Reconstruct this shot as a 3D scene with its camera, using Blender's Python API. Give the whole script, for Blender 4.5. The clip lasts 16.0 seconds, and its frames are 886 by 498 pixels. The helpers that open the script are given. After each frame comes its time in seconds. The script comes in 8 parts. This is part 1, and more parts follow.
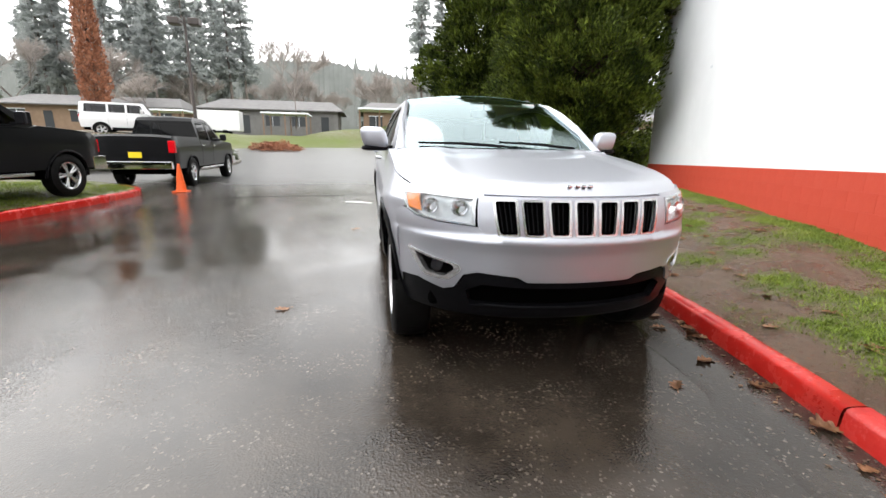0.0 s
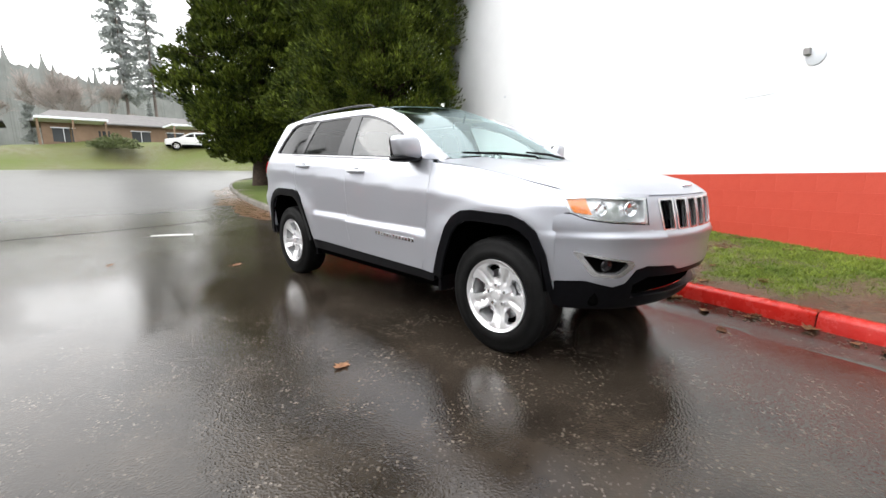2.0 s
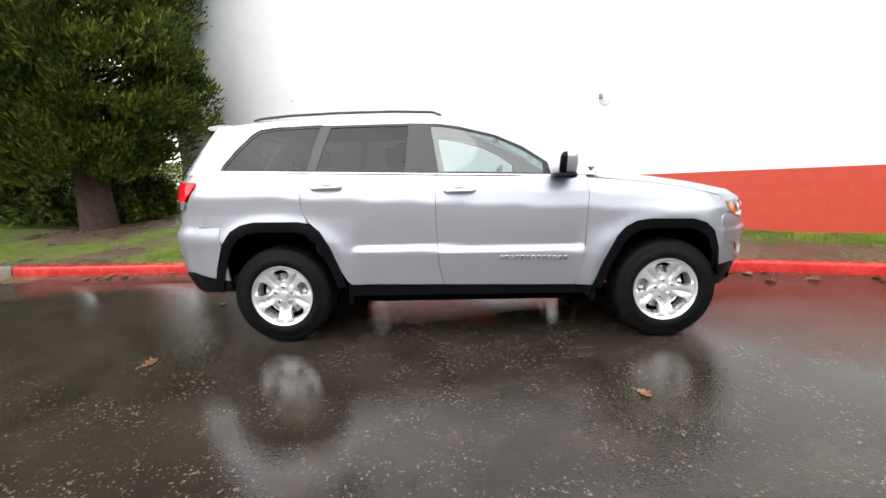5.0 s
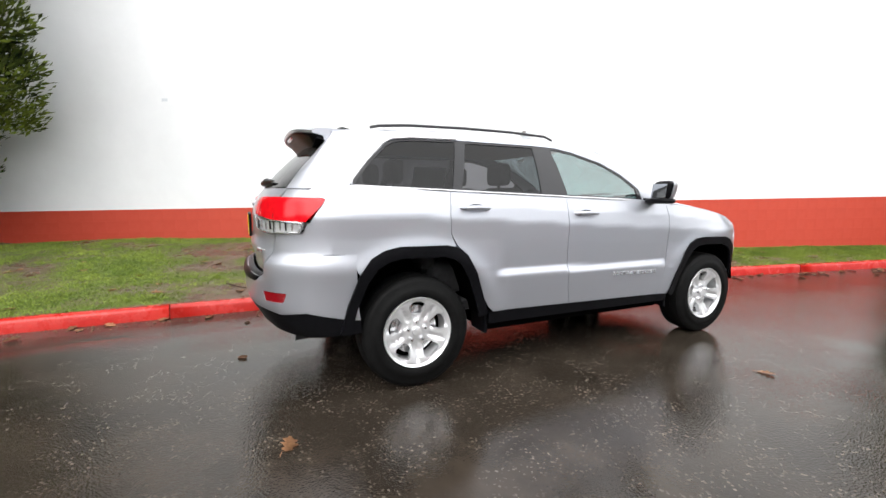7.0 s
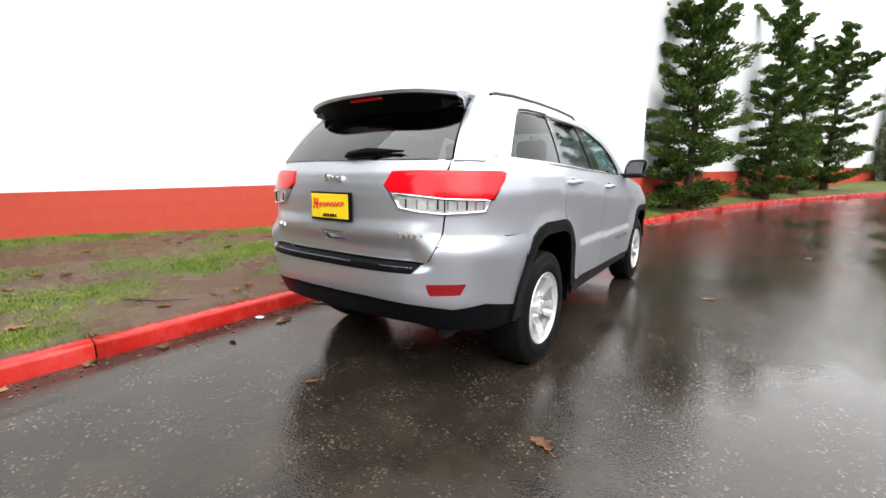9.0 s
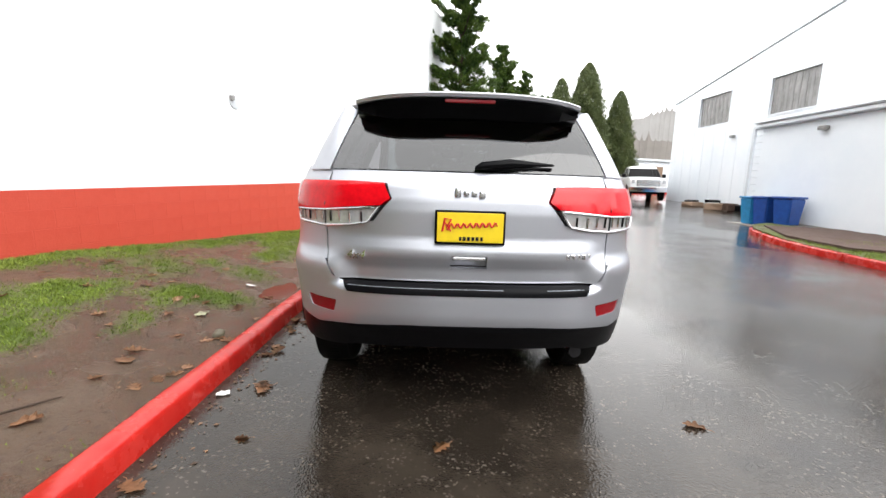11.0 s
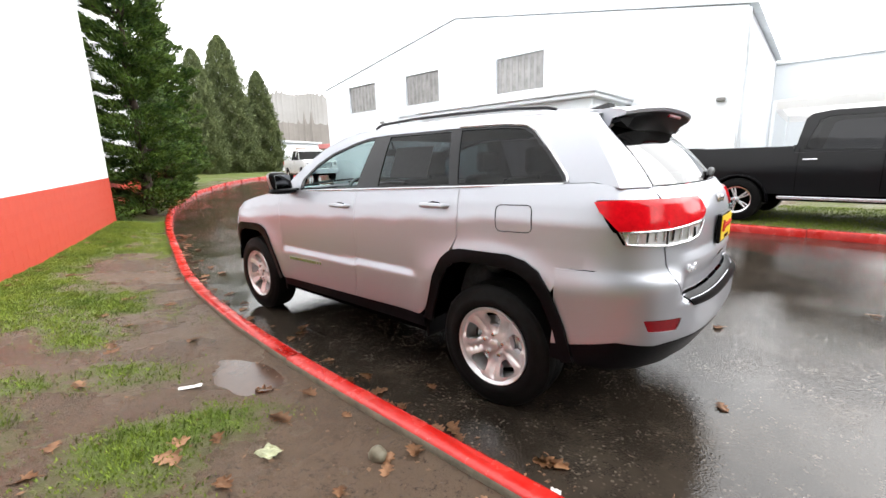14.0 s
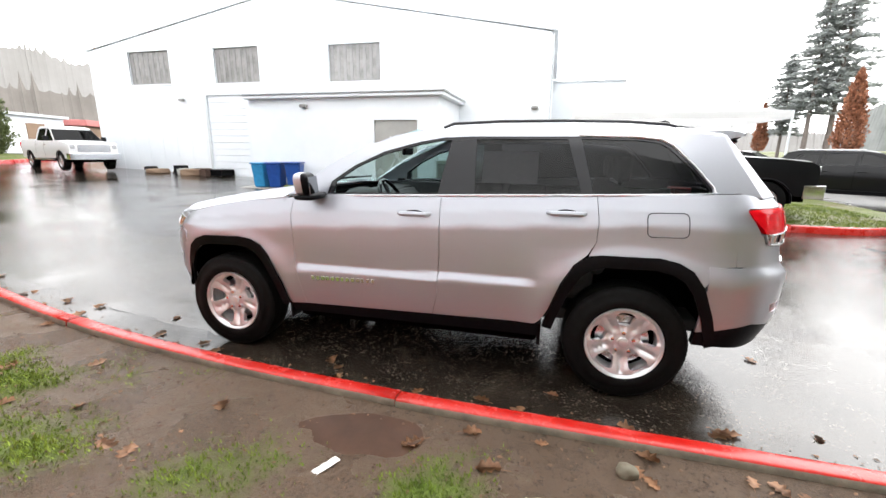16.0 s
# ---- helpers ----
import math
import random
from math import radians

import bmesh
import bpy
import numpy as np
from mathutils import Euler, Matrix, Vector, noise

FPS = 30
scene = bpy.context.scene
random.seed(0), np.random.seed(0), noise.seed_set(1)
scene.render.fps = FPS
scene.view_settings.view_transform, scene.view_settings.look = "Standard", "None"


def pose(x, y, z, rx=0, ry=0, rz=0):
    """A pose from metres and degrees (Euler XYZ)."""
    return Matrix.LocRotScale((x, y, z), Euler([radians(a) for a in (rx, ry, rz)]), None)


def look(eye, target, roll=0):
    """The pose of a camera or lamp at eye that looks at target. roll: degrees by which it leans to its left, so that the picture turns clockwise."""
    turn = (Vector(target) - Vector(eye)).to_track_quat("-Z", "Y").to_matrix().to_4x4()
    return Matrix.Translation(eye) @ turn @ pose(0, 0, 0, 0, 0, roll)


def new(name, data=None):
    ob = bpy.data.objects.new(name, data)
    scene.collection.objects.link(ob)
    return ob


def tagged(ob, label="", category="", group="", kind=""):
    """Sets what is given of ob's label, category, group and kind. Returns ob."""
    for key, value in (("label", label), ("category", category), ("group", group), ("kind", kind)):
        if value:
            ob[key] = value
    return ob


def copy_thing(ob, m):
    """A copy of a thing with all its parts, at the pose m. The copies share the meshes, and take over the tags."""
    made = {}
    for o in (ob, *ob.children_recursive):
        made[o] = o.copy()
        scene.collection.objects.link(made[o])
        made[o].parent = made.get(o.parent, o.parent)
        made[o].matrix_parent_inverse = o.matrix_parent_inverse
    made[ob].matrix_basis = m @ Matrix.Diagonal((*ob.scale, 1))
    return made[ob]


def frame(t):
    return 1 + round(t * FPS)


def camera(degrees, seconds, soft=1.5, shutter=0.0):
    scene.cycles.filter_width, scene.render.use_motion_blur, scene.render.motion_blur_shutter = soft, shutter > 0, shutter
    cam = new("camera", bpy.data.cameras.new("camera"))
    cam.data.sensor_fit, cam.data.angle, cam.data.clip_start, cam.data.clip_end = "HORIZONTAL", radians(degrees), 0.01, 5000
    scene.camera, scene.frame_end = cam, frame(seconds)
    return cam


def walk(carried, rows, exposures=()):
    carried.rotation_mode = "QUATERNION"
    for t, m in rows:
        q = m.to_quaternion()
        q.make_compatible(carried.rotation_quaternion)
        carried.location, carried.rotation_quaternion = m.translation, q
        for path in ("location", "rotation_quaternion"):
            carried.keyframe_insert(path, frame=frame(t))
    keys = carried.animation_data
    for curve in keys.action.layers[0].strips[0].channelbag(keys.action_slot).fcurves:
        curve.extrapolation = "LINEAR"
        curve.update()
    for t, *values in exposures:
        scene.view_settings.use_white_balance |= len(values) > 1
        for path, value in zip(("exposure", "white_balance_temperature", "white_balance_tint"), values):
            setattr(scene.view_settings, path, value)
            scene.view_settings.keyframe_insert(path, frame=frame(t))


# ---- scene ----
cam = camera(92.8, 16.0)
PATH = [
    (0, (-1.056, -4.233, 1.265), (-0.715, -2.32, 0.794), 1.0),
    (0.5, (-1.594, -4.123, 1.238), (-0.947, -2.279, 0.814), -0.1),
    (1, (-2.12, -3.851, 1.185), (-1.218, -2.103, 0.827), -0.0),
    (1.5, (-2.556, -3.497, 1.185), (-1.417, -1.888, 0.848), -0.3),
    (2, (-2.954, -3.094, 1.186), (-1.59, -1.68, 0.807), 0.1),
    (2.5, (-3.32, -2.607, 1.235), (-1.753, -1.429, 0.838), -0.3),
    (3, (-3.582, -2.131, 1.28), (-1.881, -1.166, 0.863), -1.2),
    (4.25, (-4.027, -0.779, 1.297), (-2.117, -0.359, 0.92), -1.4),
    (5.5, (-3.991, 0.727, 1.307), (-2.026, 0.559, 0.976), -1.5),
    (6, (-3.869, 1.326, 1.307), (-1.922, 0.957, 1.04), -1.0),
    (6.5, (-3.674, 1.908, 1.286), (-1.787, 1.303, 1.019), 0.2),
    (7, (-3.424, 2.447, 1.291), (-1.625, 1.612, 1.031), 0.5),
    (7.5, (-3.161, 2.96, 1.274), (-1.468, 1.942, 0.965), 0.3),
    (8, (-2.814, 3.373, 1.271), (-1.292, 2.113, 0.962), 0.8),
    (8.5, (-2.406, 3.757, 1.261), (-1.059, 2.317, 0.924), 0.9),
    (9, (-1.905, 4.038, 1.237), (-0.776, 2.423, 0.894), 0.4),
    (10.25, (-0.618, 4.431, 1.255), (-0.198, 2.531, 0.925), 1.1),
    (11.5, (0.714, 4.31, 1.276), (0.394, 2.36, 0.966), 1.8),
    (12, (1.25, 4.179, 1.259), (0.685, 2.291, 0.918), 1.8),
    (12.5, (1.688, 3.944, 1.307), (0.842, 2.172, 0.927), 1.5),
    (13, (2.155, 3.655, 1.366), (1.061, 2.035, 0.94), 0.7),
    (13.5, (2.519, 3.228, 1.411), (1.228, 1.751, 1.019), -1.0),
    (14, (2.845, 2.798, 1.451), (1.375, 1.503, 1.052), -1.5),
    (14.5, (3.104, 2.373, 1.469), (1.493, 1.275, 1.025), 0.0),
    (15, (3.336, 1.911, 1.492), (1.617, 1.011, 1.008), 1.4),
    (15.5, (3.518, 1.459, 1.541), (1.706, 0.782, 1.032), 1.3),
    (16, (3.595, 0.95, 1.56), (1.706, 0.472, 1.109), 0.6),
]
EXPOSURES = [(0, 1.27), (1, 1.27), (2, 1.20), (3, 1.12), (5.5, 1.24), (7, 1.22), (9, 1.32), (11.5, 1.32), (12.5, 1.36), (13.5, 1.58), (16, 1.6)]
walk(cam, [(t, look(eye, target, roll)) for t, eye, target, roll in PATH], EXPOSURES)

# overcast daylight
world = bpy.data.worlds.new("overcast")
scene.world = world
world.use_nodes = True
wn, wl = world.node_tree.nodes, world.node_tree.links
bg = wn["Background"]
sky = wn.new("ShaderNodeTexSky")
sky.sky_type = "NISHITA"
sky.sun_disc = False
sky.sun_elevation, sky.sun_rotation = radians(48), radians(-50)
sky.air_density, sky.dust_density, sky.ozone_density = 1.0, 4.0, 1.0
pale = wn.new("ShaderNodeHueSaturation")
pale.inputs["Saturation"].default_value = 0.05
cloud = wn.new("ShaderNodeMix")
cloud.data_type = "RGBA"
cloud.inputs[0].default_value = 0.85
cloud.inputs[7].default_value = (9.0, 9.05, 9.15, 1)
wl.new(sky.outputs[0], pale.inputs["Color"])
wl.new(pale.outputs[0], cloud.inputs[6])
wl.new(cloud.outputs[2], bg.inputs[0])
bg.inputs[1].default_value = 0.15
sun = new("sun", bpy.data.lights.new("sun", "SUN"))
sun.data.energy, sun.data.angle, sun.data.color = 0.62, radians(60), (1.0, 0.985, 0.96)
sun.matrix_world = look((-18, 15, 26), (0, 0, 0))


# ---------- materials ----------
def material(name, colour, rough=0.6, metal=0.0, vary=0.0, scale=4.0, bump=0.0, bump_scale=60.0, second=None,
             coat=0.0, rough_vary=0.0, ior=1.45, island=0.0, spec=0.5):
    m = bpy.data.materials.new(name)
    m.use_nodes = True
    n, l = m.node_tree.nodes, m.node_tree.links
    p = n["Principled BSDF"]
    p.inputs["Base Color"].default_value = (*colour, 1)
    p.inputs["Roughness"].default_value = rough
    p.inputs["Metallic"].default_value = metal
    p.inputs["IOR"].default_value = ior
    p.inputs["Specular IOR Level"].default_value = spec
    p.inputs["Coat Weight"].default_value = coat
    p.inputs["Coat Roughness"].default_value = 0.04
    co = n.new("ShaderNodeTexCoord")
    if vary or second:
        t = n.new("ShaderNodeTexNoise")
        t.inputs["Scale"].default_value = scale
        t.inputs["Detail"].default_value = 6
        t.inputs["Roughness"].default_value = 0.65
        l.new(co.outputs["Object"], t.inputs["Vector"])
        r = n.new("ShaderNodeMapRange")
        r.inputs[1].default_value, r.inputs[2].default_value = 0.35, 0.65
        l.new(t.outputs[0], r.inputs[0])
        mix = n.new("ShaderNodeMix")
        mix.data_type = "RGBA"
        l.new(r.outputs[0], mix.inputs[0])
        b = second or tuple(min(1, c * (1 + vary)) for c in colour)
        a = colour if second else tuple(c * (1 - vary) for c in colour)
        mix.inputs[6].default_value, mix.inputs[7].default_value = (*a, 1), (*b, 1)
        out = mix.outputs[2]
        if island:
            g = n.new("ShaderNodeNewGeometry")
            h = n.new("ShaderNodeHueSaturation")
            rr = n.new("ShaderNodeMapRange")
            rr.inputs[3].default_value, rr.inputs[4].default_value = 1 - island, 1 + island
            l.new(g.outputs["Random Per Island"], rr.inputs[0])
            l.new(rr.outputs[0], h.inputs["Value"])
            l.new(out, h.inputs["Color"])
            out = h.outputs[0]
        l.new(out, p.inputs["Base Color"])
        if rough_vary:
            r2 = n.new("ShaderNodeMapRange")
            r2.inputs[3].default_value, r2.inputs[4].default_value = max(0.02, rough - rough_vary), rough + rough_vary
            l.new(r.outputs[0], r2.inputs[0])
            l.new(r2.outputs[0], p.inputs["Roughness"])
    if bump:
        t2 = n.new("ShaderNodeTexNoise")
        t2.inputs["Scale"].default_value = bump_scale
        t2.inputs["Detail"].default_value = 4
        l.new(co.outputs["Object"], t2.inputs["Vector"])
        bp = n.new("ShaderNodeBump")
        bp.inputs["Strength"].default_value = bump
        bp.inputs["Distance"].default_value = 0.01
        l.new(t2.outputs[0], bp.inputs["Height"])
        l.new(bp.outputs[0], p.inputs["Normal"])
    return m


def glass_material(name, tint, weight, edge=0.6, sheen=(1, 1, 1)):
    """A pane: mirror-like face over a tinted clear body."""
    m = bpy.data.materials.new(name)
    m.use_nodes = True
    n, l = m.node_tree.nodes, m.node_tree.links
    n.remove(n["Principled BSDF"])
    g = n.new("ShaderNodeBsdfGlossy")
    g.inputs["Roughness"].default_value = 0.03
    g.inputs[0].default_value = (*sheen, 1)
    t = n.new("ShaderNodeBsdfTransparent")
    t.inputs[0].default_value = (*tint, 1)
    f0 = n.new("ShaderNodeLayerWeight")
    f0.inputs[0].default_value = 0.5
    f = n.new("ShaderNodeMath")
    f.operation = "POWER"
    f.inputs[1].default_value = 4.0
    l.new(f0.outputs["Facing"], f.inputs[0])
    a = n.new("ShaderNodeMath")
    a.operation = "MULTIPLY_ADD"
    a.inputs[1].default_value, a.inputs[2].default_value = edge, weight + 0.03
    mx = n.new("ShaderNodeMixShader")
    l.new(f.outputs[0], a.inputs[0])
    l.new(a.outputs[0], mx.inputs[0])
    l.new(t.outputs[0], mx.inputs[1])
    l.new(g.outputs[0], mx.inputs[2])
    l.new(mx.outputs[0], n["Material Output"].inputs[0])
    return m


SILVER = material("silver_paint", (0.475, 0.487, 0.53), 0.44, 0.80, vary=0.03, scale=300, coat=0.55, bump=0.010, bump_scale=260)
BLACK_PLASTIC = material("black_plastic", (0.004, 0.004, 0.005), 0.36, vary=0.2, scale=30, bump=0.06, bump_scale=300, spec=0.10)
GLOSS_BLACK = material("gloss_black", (0.012, 0.012, 0.014), 0.12)
# shade of recesses put into the colour; also serves black liners and gaps
DARK_VOID = material("shade_liner_black", (0.002, 0.002, 0.002), 0.95, spec=0.0)
RUBBER = material("tyre_rubber", (0.006, 0.006, 0.006), 0.55, vary=0.25, scale=20, bump=0.15, bump_scale=150, spec=0.10)
ALLOY = material("alloy_wheel", (0.72, 0.72, 0.73), 0.34, 0.6, vary=0.05, scale=15, coat=0.5)
CHROME = material("chrome", (0.8, 0.8, 0.82), 0.08, 1.0)
CHROME_DULL = material("bright_trim", (0.65, 0.65, 0.66), 0.25, 0.9)
RED_LENS = material("red_lens", (0.60, 0.004, 0.010), 0.12, vary=0.12, scale=40, coat=0.25, spec=0.3)
CLEAR_LENS = material("clear_lens", (0.66, 0.67, 0.68), 0.16, 0.5, vary=0.16, scale=25, coat=1.0)
RED_DARK = material("deep_red_lens", (0.22, 0.003, 0.007), 0.15, vary=0.12, scale=40, coat=0.2, spec=0.3)
AMBER_LENS = material("amber_lens", (0.75, 0.2, 0.02), 0.15, coat=1.0)
GLASS_CLEAR = glass_material("clear_glass", (0.22, 0.33, 0.325), 0.08)
MIRROR_GLASS = material("mirror_glass", (0.20, 0.21, 0.22), 0.05, 1.0)
RAIL_DARK = material("dark_rail", (0.03, 0.03, 0.033), 0.3, 0.5, vary=0.1, scale=20)
GLASS_WIND = glass_material("windscreen_glass", (0.70, 0.89, 0.87), 0.20, sheen=(0.76, 0.92, 0.94))
GLASS_LENS = glass_material("lamp_glass", (0.93, 0.95, 0.95), 0.03)
GLASS_TINT = glass_material("tinted_glass", (0.13, 0.13, 0.14), -0.004, 0.35)
GLASS_TRUCK = glass_material("dark_truck_glass", (0.05, 0.05, 0.055), -0.018, 0.2)
GLASS_REAR = glass_material("tinted_rear_glass", (0.10, 0.10, 0.11), 0.065)
PLATE_YELLOW = material("plate_yellow", (0.85, 0.62, 0.02), 0.35, vary=0.04, scale=30)
PLATE_RED = material("plate_red", (0.6, 0.03, 0.02), 0.4)
CABIN = material("cabin_cloth", (0.035, 0.035, 0.037), 0.85, vary=0.2, scale=40)
CABIN_LIGHT = material("cabin_beige", (0.42, 0.37, 0.30), 0.8, vary=0.1, scale=30)


def cloth_material(name, colour):
    """Thin cloth that lets daylight through."""
    m = bpy.data.materials.new(name)
    m.use_nodes = True
    n, l = m.node_tree.nodes, m.node_tree.links
    t = n.new("ShaderNodeBsdfTranslucent")
    t.inputs[0].default_value = (*colour, 1)
    mx = n.new("ShaderNodeMixShader")
    mx.inputs[0].default_value = 0.55
    n["Principled BSDF"].inputs["Base Color"].default_value = (*colour, 1)
    n["Principled BSDF"].inputs["Roughness"].default_value = 0.7
    l.new(n["Principled BSDF"].outputs[0], mx.inputs[1])
    l.new(t.outputs[0], mx.inputs[2])
    l.new(mx.outputs[0], n["Material Output"].inputs[0])
    return m


PAPER = material("paper", (0.75, 0.74, 0.71), 0.7, vary=0.05, scale=30)


# ---------- mesh tools ----------
def link_mesh(name, verts, faces, mat_, parent=None, label="", smooth=True):
    me = bpy.data.meshes.new(name)
    me.from_pydata([tuple(v) for v in verts], [], faces)
    me.materials.append(mat_)
    if smooth:
        me.polygons.foreach_set("use_smooth", [True] * len(me.polygons))
    me.update()
    ob = new(name, me)
    if parent:
        ob.parent = parent
    if label:
        tagged(ob, label)
    return ob


def part(name, bm, mat_, parent=None, label="", smooth=False, sharp=35):
    """Links a bmesh as one mesh object under a thing or part."""
    me = bpy.data.meshes.new(name)
    bmesh.ops.recalc_face_normals(bm, faces=bm.faces)
    if smooth:
        for fc in bm.faces:
            fc.smooth = True
        for e in bm.edges:
            if len(e.link_faces) == 2 and e.calc_face_angle(0) > radians(sharp):
                e.smooth = False
    bm.to_mesh(me)
    bm.free()
    me.materials.append(mat_)
    ob = new(name, me)
    if parent:
        ob.parent = parent
    if label:
        tagged(ob, label)
    return ob


def box(x0, x1, y0, y1, z0, z1, bev=0.0, seg=2, bm=None):
    own = bmesh.new()
    bmesh.ops.create_cube(own, size=1)
    for v in own.verts:
        v.co = ((x0 + x1) / 2 + v.co.x * (x1 - x0), (y0 + y1) / 2 + v.co.y * (y1 - y0), (z0 + z1) / 2 + v.co.z * (z1 - z0))
    if bev:
        bmesh.ops.bevel(own, geom=own.edges[:], offset=bev, segments=seg, affect="EDGES", profile=0.5)
    if bm is None:
        return own
    join(bm, own)
    return bm


def join(bm, other, m=None):
    """Adds another bmesh to bm and frees it."""
    if m is not None:
        bmesh.ops.transform(other, matrix=m, verts=other.verts)
    idx = {}
    for v in other.verts:
        idx[v] = bm.verts.new(v.co)
    for fc in other.faces:
        nf = bm.faces.new([idx[v] for v in fc.verts])
        nf.smooth = fc.smooth
    other.free()
    return bm


def lathe(profile, n=32, axis="X", caps=True):
    """A solid of revolution about an axis, from (along, radius) pairs."""
    bm = bmesh.new()
    rings = []
    for a, r in profile:
        ring = []
        for i in range(n):
            t = 2 * math.pi * i / n
            c, s = r * math.cos(t), r * math.sin(t)
            ring.append(bm.verts.new((a, c, s) if axis == "X" else (c, s, a)))
        rings.append(ring)
    for q in range(len(rings) - 1):
        for i in range(n):
            bm.faces.new((rings[q][i], rings[q][(i + 1) % n], rings[q + 1][(i + 1) % n], rings[q + 1][i]))
    for ring in (rings[0], rings[-1]) if caps else ():
        if len({tuple(round(c, 5) for c in v.co) for v in ring}) > 2:
            bm.faces.new(ring)
    return bm


def tube(points, radius, n=8, closed=False):
    """A round bar along a line of points; radius may be a list."""
    bm = bmesh.new()
    pts = [Vector(q) for q in points]
    rs = radius if isinstance(radius, (list, tuple)) else [radius] * len(pts)
    rings = []
    for i, q in enumerate(pts):
        d = (pts[(i + 1) % len(pts)] - pts[i - 1]) if closed else (pts[min(i + 1, len(pts) - 1)] - pts[max(i - 1, 0)])
        d.normalize()
        a = d.cross(Vector((0, 0, 1)) if abs(d.z) < 0.9 else Vector((1, 0, 0))).normalized()
        b = d.cross(a)
        rings.append([bm.verts.new(q + rs[i] * (math.cos(2 * math.pi * k / n) * a + math.sin(2 * math.pi * k / n) * b)) for k in range(n)])
    m = len(rings)
    for i in range(m if closed else m - 1):
        r0, r1 = rings[i], rings[(i + 1) % m]
        for k in range(n):
            bm.faces.new((r0[k], r0[(k + 1) % n], r1[(k + 1) % n], r1[k]))
    if not closed:
        bm.faces.new(rings[0])
        bm.faces.new(rings[-1])
    return bm


def inside(px, py, loop):
    """Which of the points lie in a closed loop (even-odd)."""
    res = np.zeros(len(px), bool)
    j = len(loop) - 1
    for i in range(len(loop)):
        xi, yi = loop[i]
        xj, yj = loop[j]
        if yi != yj:
            res ^= ((yi > py) != (yj > py)) & (px < (xj - xi) * (py - yi) / (yj - yi) + xi)
        j = i
    return res


def densify(loop, step):
    out = []
    for i, a in enumerate(loop):
        b = loop[(i + 1) % len(loop)]
        k = max(1, int(math.hypot(b[0] - a[0], b[1] - a[1]) / step + 0.5))
        for q in range(k):
            out.append((a[0] + (b[0] - a[0]) * q / k, a[1] + (b[1] - a[1]) * q / k))
    return out


def rounded(loop, r, n=3):
    """Rounds the corners of a loop by about r."""
    out = []
    m = len(loop)
    for i in range(m):
        p, a, b = Vector(loop[i]), Vector(loop[i - 1]), Vector(loop[(i + 1) % m])
        d0, d1 = (a - p), (b - p)
        k0, k1 = min(r, d0.length * 0.45), min(r, d1.length * 0.45)
        s, e = p + d0.normalized() * k0, p + d1.normalized() * k1
        for q in range(n + 1):
            t = q / n
            c = s * (1 - t) ** 2 + p * 2 * t * (1 - t) + e * t * t
            out.append((c.x, c.y))
    return out


CENTRE = Vector((0, 0.1, 0.85))


